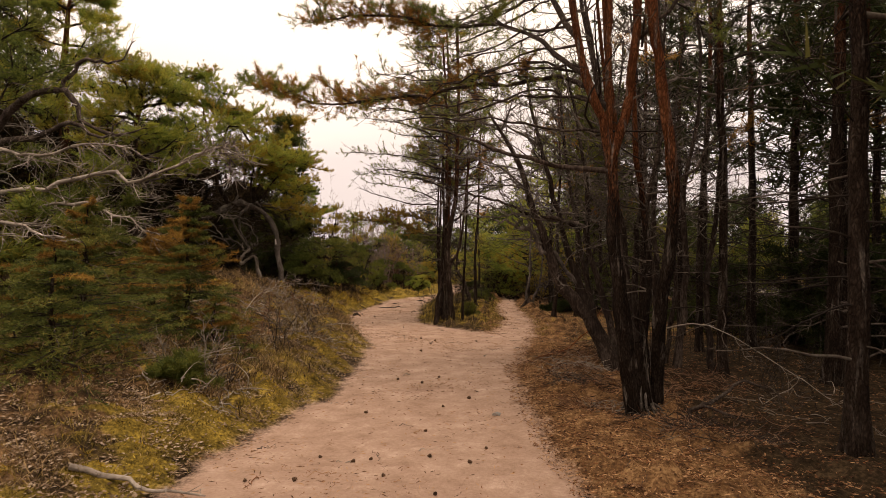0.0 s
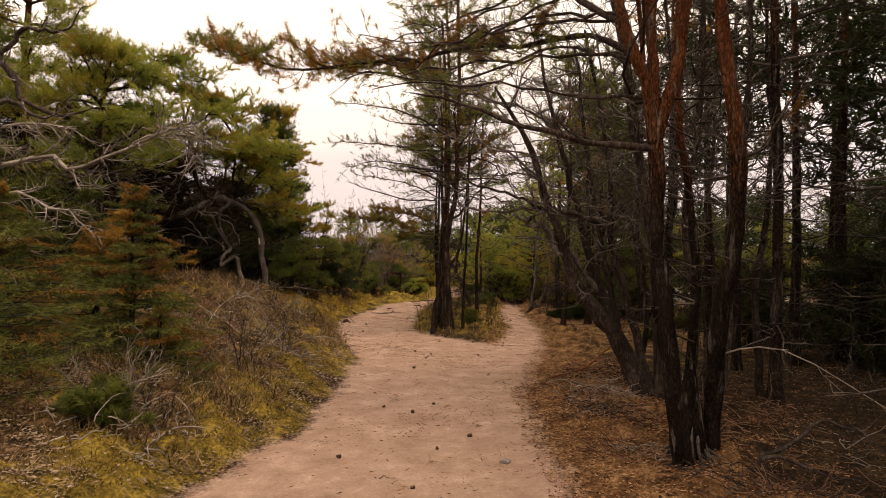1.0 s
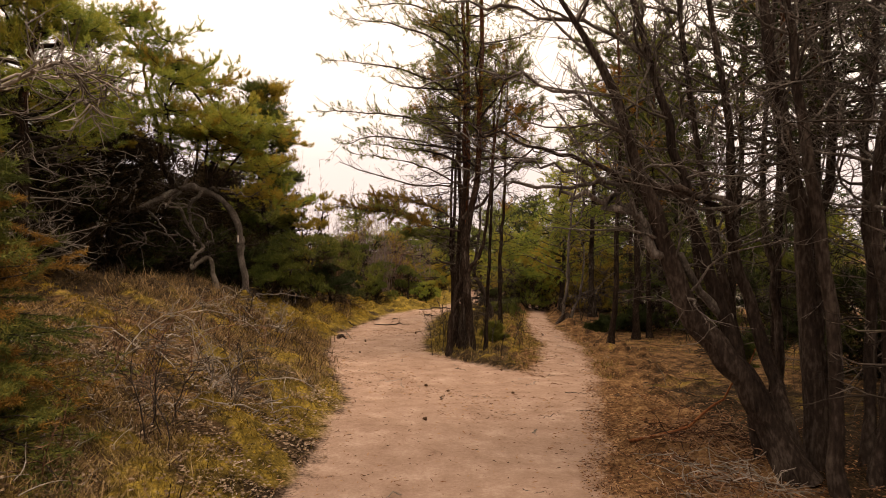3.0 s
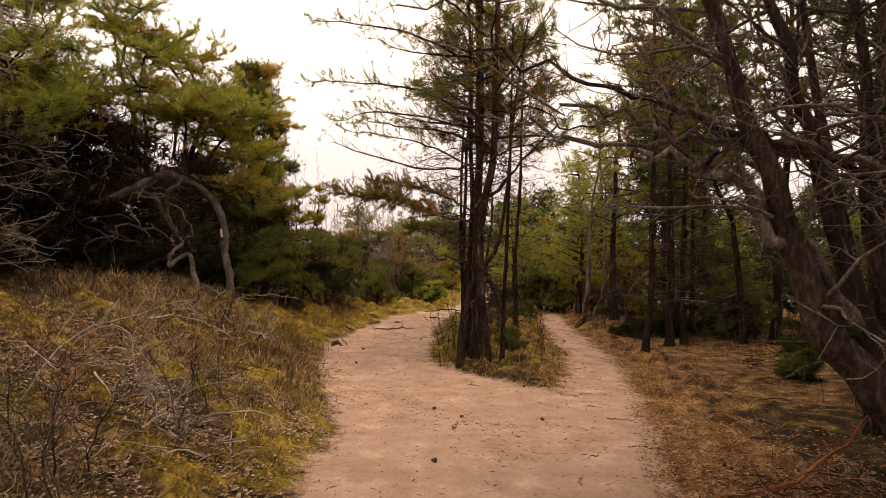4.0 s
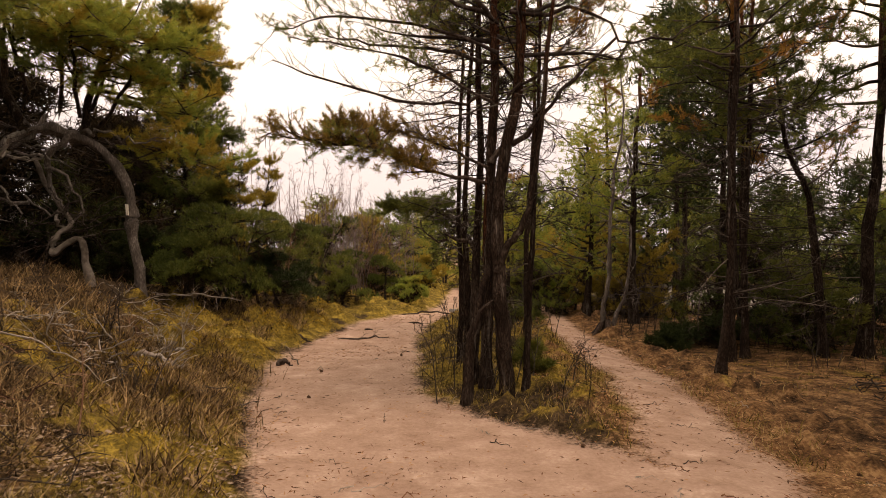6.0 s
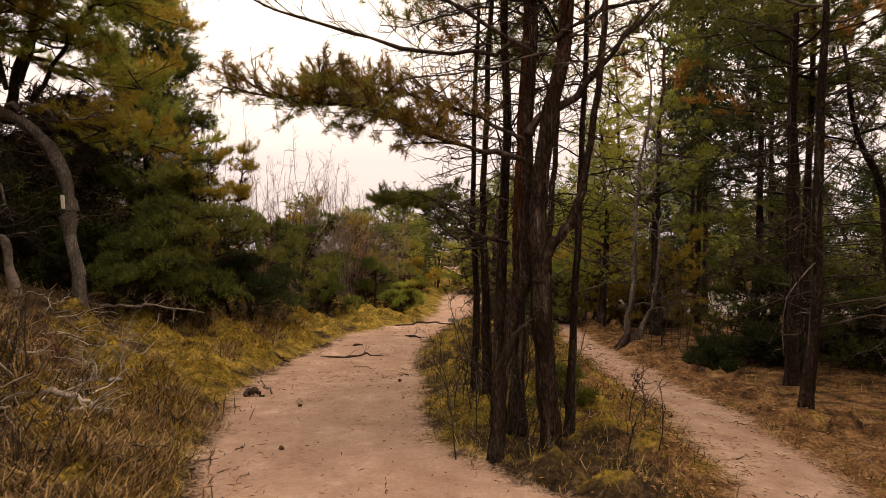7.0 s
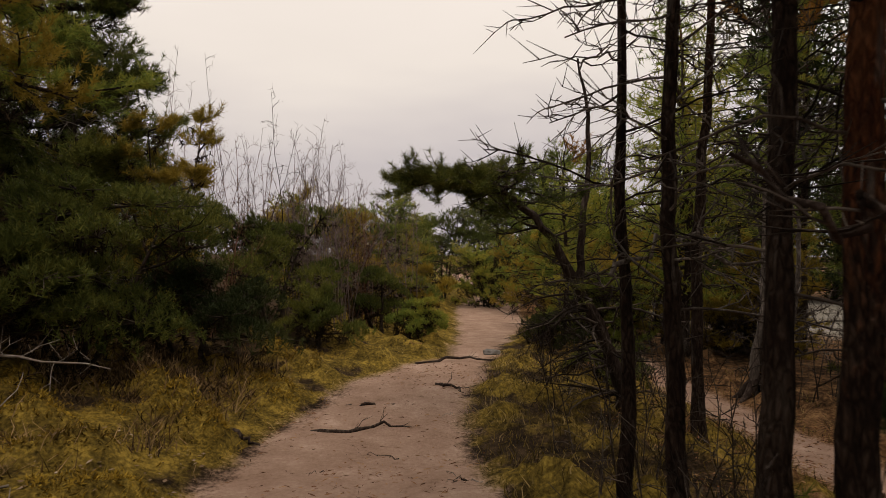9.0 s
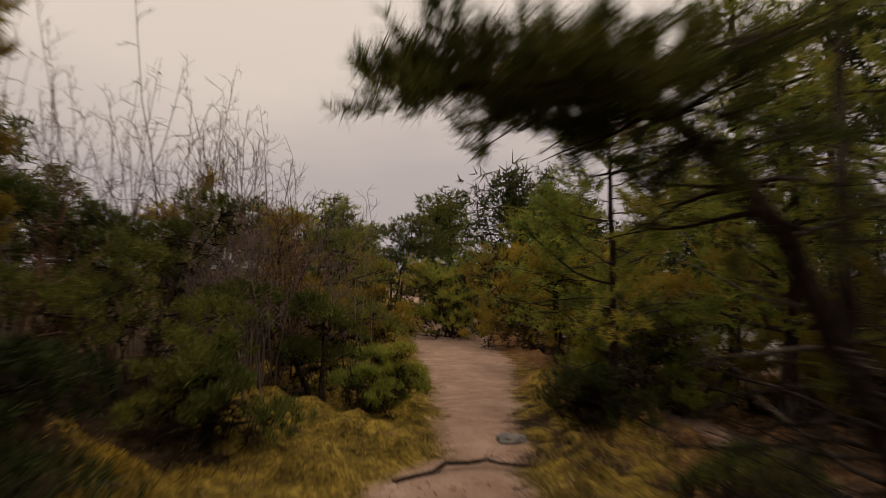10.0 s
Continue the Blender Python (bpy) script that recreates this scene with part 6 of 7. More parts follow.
# bushes at the end of the path
BANK_BUSHES = [
    (101, -3.6, 17.9, 0.95, 1.6, NEEDLE_GREEN, "dense mid-green pine bush at the foot of the bank"),
    (191, -3.8, 17.5, 0.7, 0.95, NEEDLE_GREEN, "low layered green pine bush under the old pine"),
    (192, -2.95, 18.9, 0.8, 0.9, NEEDLE_DARK, "dark low pine bush with shaded hollow beneath"),
    (193, -2.0, 20.3, 0.55, 0.7, NEEDLE_GREEN, "small green pine bush beside the path"),
    (102, -2.75, 21.0, 0.85, 1.75, NEEDLE_GREEN, "green pine bush in layers beside the sandy path"),
    (103, -1.35, 22.3, 0.6, 1.1, NEEDLE_GREEN, "dark green pine bush with bare gaps beside the path"),
    (104, -0.98, 21.7, 0.42, 0.6, NEEDLE_LIGHT, "low yellowish bush at the path edge"),
    (105, 0.95, 21.4, 0.5, 0.5, NEEDLE_DARK, "low dark juniper bush at the path edge"),
    (106, 1.0, 19.4, 0.5, 0.45, NEEDLE_GREEN, "low dark bush under the crooked pine"),
    (109, -1.6, 25.0, 1.2, 1.9, NEEDLE, "olive pine bush past the bend"),
    (110, 0.2, 31.0, 1.6, 2.6, NEEDLE_GREEN, "bright green pine at the end of the path"),
]
FAR_BUSHES = [
    (107, -3.55, 20.4, 0.65, 2.4, NEEDLE_OCHRE, "ochre pine bush behind others"),
    (108, -2.2, 24.0, 1.0, 2.0, NEEDLE_OCHRE, "brownish green pine bush"),
    (111, -1.8, 29.5, 1.7, 2.5, NEEDLE_LIGHT, "olive pine at the end of the path"),
    (112, 2.2, 27.5, 1.4, 1.9, NEEDLE_OCHRE, "ochre pine bush beside the clearing"),
    (119, 1.9, 22.6, 0.9, 1.1, NEEDLE_LIGHT, "olive green bush close beside the far path"),
    (120, 2.6, 24.6, 1.2, 1.6, NEEDLE_OCHRE, "olive pine bush beside the far path"),
    (121, 3.9, 22.0, 1.0, 1.0, NEEDLE_OCHRE, "brownish bush in the grove"),
    (122, 3.6, 26.6, 1.4, 1.9, NEEDLE_OCHRE, "ochre and green pine bush beside the far path"),
    (123, -0.8, 27.4, 0.8, 0.9, NEEDLE_OCHRE, "low ochre bush where the path bends"),
    (124, 1.3, 29.6, 1.2, 1.6, NEEDLE_LIGHT, "bright green pine bush at the end of the path"),
    (126, 5.3, 15.6, 0.55, 0.22, NEEDLE_DARK, "low spreading juniper between pine trunks"),
]
GROVE_BUSHES = [
    (127, 2.95, 17.4, 0.35, 0.22, NEEDLE_DARK, "low dark bush beside the narrow path"),
    (128, 3.8, 17.9, 0.6, 0.4, NEEDLE_DARK, "dark bush between pine trunks"),
    (129, 5.2, 18.4, 0.7, 0.4, NEEDLE_DARK, "dark bush between pine trunks"),
    (130, 6.4, 16.4, 0.9, 0.7, NEEDLE_DARK, "dark bush at the grove edge"),
    (601, 4.3, 19.1, 0.9, 1.9, NEEDLE_GREEN, "tall dark green pine bush deep between trunks"),
    (602, 5.7, 19.3, 1.0, 2.0, NEEDLE_GREEN, "tall dark green pine bush deep between trunks"),
    (603, 5.0, 17.5, 0.8, 1.2, NEEDLE_GREEN, "dark green pine bush deep between trunks"),
    (604, 6.9, 17.6, 1.0, 2.0, NEEDLE_GREEN, "tall dark green pine bush deep between trunks"),
    (607, 3.9, 21.6, 0.9, 1.6, NEEDLE_OCHRE, "ochre pine bush beyond the narrow path"),
    (608, 3.0, 22.6, 0.9, 2.0, NEEDLE_OCHRE, "ochre and green pine bush beyond the narrow path"),
    (113, 3.2, 18.0, 0.4, 0.25, NEEDLE_DARK, "low dark bush between pine trunks"),
    (114, 4.0, 13.6, 0.3, 0.35, NEEDLE_GREEN, "small green juniper on the needle-strewn floor"),
    (116, 0.62, 15.2, 0.28, 0.3, NEEDLE_GREEN, "small green pine seedling on the mossy tongue"),
    (117, -2.55, 6.3, 0.32, 0.3, NEEDLE_GREEN, "small green pine seedling in the grass"),
    (118, -5.2, 19.0, 1.0, 1.2, NEEDLE_DARK, "green pine bush under the old pine"),
]
for seed, bx, by, bw, bh, leaf, label in BANK_BUSHES:
    pad_bush(seed, bx, by, bw, bh, label, leaf, 16 if bw > 0.6 else 9)
for seed, bx, by, bw, bh, leaf, label in FAR_BUSHES + GROVE_BUSHES:
    bush(seed, bx, by, bw, bh, label, leaf, group="bushes", twigs=28 if bw > 0.6 else 14)

# leafless shrubs and saplings
PALE_SAPLINGS = [
    (131, -4.5, 23.0, 4.0, 6, "tall leafless birch saplings behind the bushes", PALE_TWIG),
    (132, -3.7, 23.3, 4.1, 5, "leafless pale saplings behind the bushes", PALE_TWIG),
    (133, -2.5, 23.4, 3.2, 10, "leafless pale saplings behind the bushes", PALE_TWIG),
    (134, -2.75, 22.0, 3.5, 2, "thin sapling with fine dark twigs", BARK_TWIG),
    (615, -2.2, 22.0, 2.2, 22, "dense pinkish brown leafless thicket beside the path", PALE_TWIG),
    (616, -1.65, 22.8, 2.1, 22, "dense pinkish brown leafless thicket beside the path", RED_TWIG),
    (611, -3.3, 22.4, 2.6, 12, "brownish leafless thicket behind the bushes", RED_TWIG),
    (612, -2.0, 23.4, 2.5, 12, "brownish leafless thicket behind the bushes", PALE_TWIG),
    (613, -4.4, 21.8, 2.6, 10, "brownish leafless thicket behind the bushes", PALE_TWIG),
    (614, -3.0, 20.2, 1.7, 9, "brownish leafless shrub among pine bushes", RED_TWIG),
    (148, -1.3, 24.4, 2.3, 10, "greyish leafless thicket behind the bushes", PALE_TWIG),
    (135, -1.2, 27.5, 2.4, 10, "greyish pink leafless thicket", PALE_TWIG),
    (617, 0.0, 14.25, 0.9, 6, "dark tangle of bare twigs at the foot of the pines", BARK_TWIG),
    (618, -0.2, 15.0, 0.8, 6, "dark tangle of bare twigs at the foot of the pines", BARK_TWIG),
    (619, 0.3, 15.7, 0.9, 7, "dark tangle of bare twigs at the foot of the pines", BARK_TWIG),
    (620, 0.2, 16.6, 1.1, 8, "dark tangle of bare twigs between the pines", BARK_TWIG),
    (141, 0.55, 13.9, 0.7, 4, "thin leafless saplings beside the double pine", BARK_TWIG),
    (142, 0.8, 14.4, 0.6, 4, "thin leafless saplings on the mossy tongue", BARK_TWIG),
    (143, 3.3, 6.2, 0.9, 5, "bare brambly saplings on the forest floor", BARK_TWIG),
    (171, 3.0, 18.6, 1.5, 9, "dark tangle of bare stems between trunks", BARK_TWIG),
    (172, 3.9, 19.4, 1.7, 9, "dark tangle of bare stems between trunks", BARK_TWIG),
    (173, 5.0, 19.8, 1.8, 9, "dark tangle of bare stems between trunks", BARK_TWIG),
    (174, 6.4, 19.4, 1.8, 9, "dark tangle of bare stems between trunks", BARK_TWIG),
]
GROVE_SAPLINGS = [
    (175, 4.4, 16.2, 1.3, 7, "dark tangle of bare stems between trunks", BARK_TWIG),
    (176, 5.9, 17.2, 1.5, 8, "dark tangle of bare stems between trunks", BARK_TWIG),
    (177, 4.0, 12.2, 1.4, 7, "bare dark saplings in the grove", BARK_TWIG),
    (178, 5.4, 11.6, 1.6, 7, "bare dark saplings in the grove", BARK_TWIG),
    (179, 4.2, 9.2, 1.5, 7, "bare dark saplings in the grove", BARK_TWIG),
    (180, 6.0, 8.6, 1.6, 8, "bare dark saplings in the grove", BARK_TWIG),
    (181, 3.6, 7.2, 1.2, 6, "bare dark saplings in the grove", BARK_TWIG),
    (182, 0.85, 17.6, 1.0, 7, "bare tangled shrub under the crooked pine", BARK_TWIG),
    (183, 0.3, 18.2, 0.8, 6, "bare tangled shrub under the crooked pine", BARK_TWIG),
    (144, 4.2, 17.6, 1.0, 8, "bare tangled shrub between trunks", BARK_TWIG),
    (145, 5.6, 18.2, 1.1, 8, "bare tangled shrub between trunks", BARK_TWIG),
    (146, 3.2, 20.2, 1.1, 8, "bare tangled shrub beside the narrow path", BARK_TWIG),
    (147, 1.6, 22.0, 1.0, 8, "bare tangled shrub beside the clearing", BARK_TWIG),
]
for seed, sx, sy, sh, n, label, mat in PALE_SAPLINGS + GROVE_SAPLINGS:
    pale = mat is PALE_TWIG
    bare_shrub(seed, sx, sy, sh, n + 6 * pale, label, mat, group="bare shrubs", twig_len=0.3 if sh < 1.5 else 0.45, r=0.006 if sh < 1.5 else 0.009, lean=0.09 if pale else 0.22,
               bend=0.075 if pale else 0.10, spread=0.8 if pale else 0.5)


for seed, sx, sy, sh, n, lean, label, mat in [
    (481, -2.15, 9.75, 1.05, 4, 0.8, "sprawling dead pale-barked shrub at the verge", DEAD_GREY),
    (484, -2.5, 6.35, 0.95, 5, 0.6, "dead pale-barked shrub rising from brushwood", DEAD_GREY),
    (485, -2.1, 8.4, 1.0, 3, 0.2, "dark upright leafless shrub in the moss", BARK_TWIG), (486, -1.95, 8.75, 0.8, 2, 0.2, "dark upright leafless shrub in the moss", BARK_TWIG),
    (487, -3.3, 10.9, 0.7, 3, 0.9, "sprawling dead brown shrub on the bank", RED_TWIG), (488, -3.0, 15.2, 0.7, 4, 0.8, "sprawling dead pale-barked shrub on yellow moss", DEAD_GREY)]:
    bare_shrub(seed, sx, sy, sh, n, label, mat, group="bare shrubs", twig_len=0.38, r=0.008, lean=lean, spread=0.45, bend=0.22)
rs = random.Random(23)
spots = []
while len(spots) < 18:
    sx, sy = rs.uniform(-5.4, -1.7), rs.uniform(5.6, 16.0)
    d = float(np.interp(sy, LEFT_Y, LEFT_X)) - sx
    if d > 0.35 and all(math.hypot(sx - a, sy - b) > 0.8 for a, b in spots):
        spots.append((sx, sy))
for k, (sx, sy) in enumerate(spots):
    bare_shrub(500 + k, sx, sy, rs.uniform(0.3, 0.85), rs.randint(2, 4), "small leafless shrub among moss and heather on the bank", (BARK_TWIG, RED_TWIG, BARK_TWIG)[k % 3], spread=0.25,
               group="bare shrubs", twig_len=0.22, r=0.0065, lean=0.35)


# thickets of young pines that close both sides
for seed, bx, by, bw, bh, leaf, label in [
    (151, -6.0, 18.6, 1.4, 2.0, NEEDLE_DARK, "dense dark pine thicket under the old pine"), (152, -7.2, 17.4, 1.4, 2.3, NEEDLE_DARK, "dense dark pine thicket on the bank"),
    (153, -8.0, 13.4, 1.5, 2.3, NEEDLE, "olive pine thicket on the bank"), (154, -6.6, 12.2, 1.2, 1.6, NEEDLE_GREEN, "green pine thicket on the bank"),
    (155, -6.4, 9.0, 1.2, 1.5, NEEDLE, "olive pine thicket behind the spruces"),
    (158, -9.0, 11.0, 1.6, 2.6, NEEDLE_DARK, "dense dark pine thicket"),
    (159, -9.4, 18.6, 1.8, 3.0, NEEDLE_DARK, "dense dark pine thicket"), (160, -6.2, 23.2, 1.6, 2.4, NEEDLE_DARK, "dense dark pine thicket"),
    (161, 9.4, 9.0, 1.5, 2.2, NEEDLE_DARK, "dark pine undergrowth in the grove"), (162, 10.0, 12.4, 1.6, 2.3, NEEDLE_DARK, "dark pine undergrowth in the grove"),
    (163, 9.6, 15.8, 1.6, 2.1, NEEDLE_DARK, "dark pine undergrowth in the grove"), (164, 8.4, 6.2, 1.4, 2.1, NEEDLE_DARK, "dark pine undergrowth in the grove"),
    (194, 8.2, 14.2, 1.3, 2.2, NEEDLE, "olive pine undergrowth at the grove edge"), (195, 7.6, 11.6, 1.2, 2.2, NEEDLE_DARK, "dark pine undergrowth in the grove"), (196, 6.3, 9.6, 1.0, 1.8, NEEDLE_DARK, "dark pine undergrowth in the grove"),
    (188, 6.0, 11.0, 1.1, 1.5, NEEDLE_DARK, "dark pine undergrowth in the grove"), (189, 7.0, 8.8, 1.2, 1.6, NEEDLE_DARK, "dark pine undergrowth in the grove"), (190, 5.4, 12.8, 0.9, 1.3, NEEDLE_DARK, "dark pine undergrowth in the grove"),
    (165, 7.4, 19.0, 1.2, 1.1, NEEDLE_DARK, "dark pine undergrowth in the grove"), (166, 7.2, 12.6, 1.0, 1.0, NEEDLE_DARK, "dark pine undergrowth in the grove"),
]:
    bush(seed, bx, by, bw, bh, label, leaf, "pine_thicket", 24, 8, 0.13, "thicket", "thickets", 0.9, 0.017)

# distant woods close the view all round; unseen pines near the start add shade
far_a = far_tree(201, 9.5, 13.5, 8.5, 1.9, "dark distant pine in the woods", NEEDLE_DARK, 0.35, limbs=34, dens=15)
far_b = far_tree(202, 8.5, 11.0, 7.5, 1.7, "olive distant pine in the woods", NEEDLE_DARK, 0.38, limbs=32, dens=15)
far_c = far_tree(203, -7.0, 28.5, 3.6, 1.3, "low bushy pine with green foliage down to the ground", NEEDLE_GREEN, 0.08, "low_pine", needle=0.17, width=0.028, count=10)
far_d = far_tree(204, -9.0, 29.6, 3.0, 1.2, "low bushy pine with ochre foliage down to the ground", NEEDLE, 0.08, "low_pine", needle=0.17, width=0.028, count=10)
far_e = far_tree(205, 2.75, 21.4, 3.8, 1.2, "green and ochre pine with bare lower trunk beside the narrow path", NEEDLE_LIGHT, 0.24, "pine_tree", 40, 0.11, 0.016, 14)
far_g = far_tree(207, 3.4, 32.5, 4.0, 2.0, "dark bushy pine at the far side of the clearing", NEEDLE_DARK, 0.04, "bushy_pine", 30, dens=22)
pine(208, 1.15, 21.6, [(0, 0, 0), (0.05, 0, 1.0), (0.0, 0, 2.5)], 0.045, "slender pine between the two paths", (0.4, 1.0), 22, 1.1, NEEDLE_LIGHT, dead_count=14, leafy=0.9, count=14, needle=0.065, width=0.009, group="pines by the narrow path")
pine(209, 3.4, 20.4, [(0, 0, 0), (-0.05, 0, 1.6), (0.1, 0, 4.8)], 0.085, "olive pine beyond the bend of the narrow path", (0.35, 1.0), 24, 1.3, NEEDLE_LIGHT, dead_count=14, leafy=0.9, count=14, needle=0.07, width=0.010, group="pines by the narrow path")
far_tree(206, 3.7, 23.6, 5.8, 1.4, "green pine with bare lower trunk beyond the narrow path", NEEDLE_LIGHT, 0.33, "pine_tree", 30, 0.12, 0.018, 13)
# thicket whose near-black colour gives the deep shade behind the bank pine
far_k = far_tree(211, -6.9, 16.8, 3.2, 1.35, "dark dead pine thicket in deep shade on the bank", SHADE_NEEDLES, 0.03, "dead_thicket", 40, 0.16, 0.02, 16, 30)
far_h = far_tree(210, 4.6, 19.6, 5.6, 1.5, "dark pine with dense upper crown behind the narrow path", NEEDLE_DARK, 0.42, "pine_tree", 32, 0.12, 0.018, 13)
rng = random.Random(7)
t = copy_thing(far_e, pose(1.75, 24.4, gz(1.75, 24.4) - 0.05, 0, 0, 130))
t.scale = (0.85, 0.85, 0.55)
for gx, gy in ((5.7, 20.9), (5.2, 22.6)):
    copy_thing(far_h, pose(gx, gy, gz(gx, gy) - 0.05, 0, 0, rng.uniform(0, 360)))
# Pines level with or behind the start: out of view, added as shade.
tall = [(4.7, 21.8), (5.7, 24.2), (7.0, 13.2), (8.8, 10.2), (9.8, 7.8), (6.4, 7.0), (7.6, 5.2), (9.2, 4.2), (11, 12), (12, 9), (12.5, 15),
        (5.7, 9.2), (4.2, 4.4), (5.6, 5.4), (6.9, 10.4), (4.6, 12.6), (5.0, 2.6), (4.4, 0.6), (7.4, 2.6), (3.6, 2.6), (3.9, 0.2), (3.3, -2.4), (5.2, 3.6), (6.2, 1.2), (5.6, -1.6), (4.6, -4.2), (2.6, -5.4), (7.0, 3.9), (8.6, 1.5)]
tall += [(-11, 12), (-12, 18), (-13, 8), (-11, 2), (-6, -6), (-4.6, -2.6), (-6.6, 1.4), (5, -7), (0, -13), (10, -2)]
for k in range(40):
    a = math.pi * 2 * k / 40 + rng.uniform(-0.06, 0.06)
    rad = rng.uniform(34, 42)
    if 0.25 < a < 1.25 and k % 2:
        continue
    fx, fy = rad * math.sin(a), 12 + rad * math.cos(a)
    if -0.45 < fx / max(fy - 8, 0.1) < 0.16 and fy > 8:
        continue
    tall.append((fx, fy))
for i, (gx, gy) in enumerate(tall):
    s = rng.uniform(0.85, 1.1) * (0.75 if gy > 30 else 1.0)
    t = copy_thing(far_a if i % 2 else far_b, pose(gx, gy, gz(gx, gy) - 0.05, 0, 0, rng.uniform(0, 360)))
    t.scale = (s, s, s)
for i, (gx, gy) in enumerate([(5.6, 33.4), (7.8, 32.4), (10.0, 33.2), (12.2, 31.8), (14.4, 30.2), (16.2, 27.8), (17.8, 25.0), (18.6, 21.8), (19, 18), (18.6, 14.4), (18, 10.6), (6.8, 36.2), (11, 36), (15, 34), (12.6, 20.0), (14.6, 16.6)]):
    s = rng.uniform(0.85, 1.15) * (1.0 if gx > 9 else 0.9)
    t = copy_thing(far_g, pose(gx, gy, gz(gx, gy) - 0.05, 0, 0, rng.uniform(0, 360)))
    t.scale = (s, s, s)
# copies of the near-black thicket, a wall of painted shade along the bank
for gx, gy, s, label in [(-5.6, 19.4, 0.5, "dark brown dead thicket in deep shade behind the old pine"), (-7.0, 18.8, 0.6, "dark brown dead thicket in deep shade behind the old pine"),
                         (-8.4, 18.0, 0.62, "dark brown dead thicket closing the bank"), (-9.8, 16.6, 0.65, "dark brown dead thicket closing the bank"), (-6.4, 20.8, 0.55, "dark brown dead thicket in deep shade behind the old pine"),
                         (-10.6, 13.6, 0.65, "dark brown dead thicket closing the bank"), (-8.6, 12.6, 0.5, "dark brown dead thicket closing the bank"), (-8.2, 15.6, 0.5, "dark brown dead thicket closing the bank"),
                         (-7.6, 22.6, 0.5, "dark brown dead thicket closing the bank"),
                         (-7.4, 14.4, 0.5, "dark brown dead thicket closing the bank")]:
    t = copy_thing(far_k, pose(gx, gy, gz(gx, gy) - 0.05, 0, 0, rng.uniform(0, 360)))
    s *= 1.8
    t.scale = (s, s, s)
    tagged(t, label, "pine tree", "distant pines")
LOW_PATH_END = [(-6.0, 27.0, 0.65), (-4.0, 29.0, 0.55), (-2.5, 31.5, 0.6), (-0.5, 33.0, 0.7), (1.6, 33.5, 0.9), (3.4, 32.0, 1.0), (-8.0, 31, 0.9), (-5.5, 34, 0.7), (-3, 36, 0.75), (0, 38, 0.8), (2.5, 37, 1.1), (5.0, 34, 1.1), (-1.0, 28.6, 0.7), (7.5, 33, 1.1), (10, 34, 1.2)]
LOW_CLEARING = [(13, 33, 1.2), (-10, 35, 1.2), (15, 30, 1.2), (17, 26, 1.2), (16, 21, 1.1), (-12, 30, 1.2), (-14, 25, 1.2), (14.5, 12, 1.0), (15, 7, 1.0), (13.5, 18, 0.9), (-13, 14, 1.0), (-13, 5, 1.0), (-9, 3.5, 0.8), (13, 2, 1.0), (6.2, 31.5, 1.0)]
LOW_FAR = [(8.6, 31.0, 1.1), (10.8, 31.8, 1.2), (12.2, 30.4, 1.1), (13.8, 28.6, 1.2), (15.2, 26.2, 1.1), (16, 23.6, 1.2), (11.6, 33.6, 1.3), (6.4, 35.5, 1.2), (18, 30, 1.4), (14.6, 20.6, 1.1), (17.5, 17, 1.3), (16.5, 13.5, 1.2), (17, 9.5, 1.2), (-16, 40, 1.5)]
LOW_RING = [(-11, 42, 1.4), (-6, 43, 1.3), (-1, 44, 1.3), (4, 44, 1.4), (9, 43, 1.5), (15, 41, 1.5), (21, 36, 1.5), (24, 28, 1.5), (25, 19, 1.5), (24, 10, 1.5), (-20, 33, 1.5), (-22, 24, 1.5), (-22, 14, 1.5)]
low = LOW_PATH_END + LOW_CLEARING + LOW_FAR + LOW_RING
for i, (gx, gy, s) in enumerate(low):
    s *= rng.uniform(0.85, 1.15) * (0.9 if gx > 9 else 1.0)
    t = copy_thing((far_c, far_d)[i % 2], pose(gx, gy, gz(gx, gy) - 0.05, 0, 0, rng.uniform(0, 360)))
    t.scale = (s * 1.15, s * 1.15, s)

# ---- fallen wood, stones and cones ----
brush_pile(301, -2.35, 6.3, 0.55, 0.22, 90, "heap of grey brushwood on the mossy verge")
brush_pile(302, -1.85, 9.6, 0.5, 0.12, 45, "heap of grey twigs in dry grass")
brush_pile(303, 1.95, 9.2, 0.55, 0.25, 260, "dense heap of reddish brown twigs beside the path", RED_TWIG, 0.004)
brush_pile(310, 1.7, 8.3, 0.5, 0.14, 150, "pale and brown twigs scattered beside the path", DEAD_GREY, 0.0035)
brush_pile(304, 2.9, 7.6, 0.7, 0.15, 200, "tangle of dead twigs on the shaded forest floor", RED_TWIG, 0.003)
brush_pile(305, -2.9, 10.6, 0.7, 0.2, 40, "tangle of grey twigs on the bank")
brush_pile(321, -3.3, 15.6, 0.6, 0.12, 30, "tangle of pale dead twigs under the old pine")
brush_pile(322, -3.9, 16.3, 0.6, 0.15, 40, "tangle of pale dead twigs under the old pine")
brush_pile(323, -3.6, 14.4, 0.6, 0.2, 70, "tangle of pale dead twigs on the bank")
brush_pile(306, -3.0, 13.9, 0.55, 0.25, 60, "tangle of grey twigs on the bank")
brush_pile(307, 2.4, 5.5, 0.6, 0.06, 170, "scattered dead twigs on the forest floor", RED_TWIG, 0.0026)
brush_pile(324, 1.95, 5.85, 0.4, 0.16, 110, "heap of dead twigs against the foot of the pine", BARK_TWIG, 0.0035)
brush_pile(325, 1.6, 6.3, 0.3, 0.10, 60, "grey twigs heaped at the path edge", DEAD_GREY, 0.003)
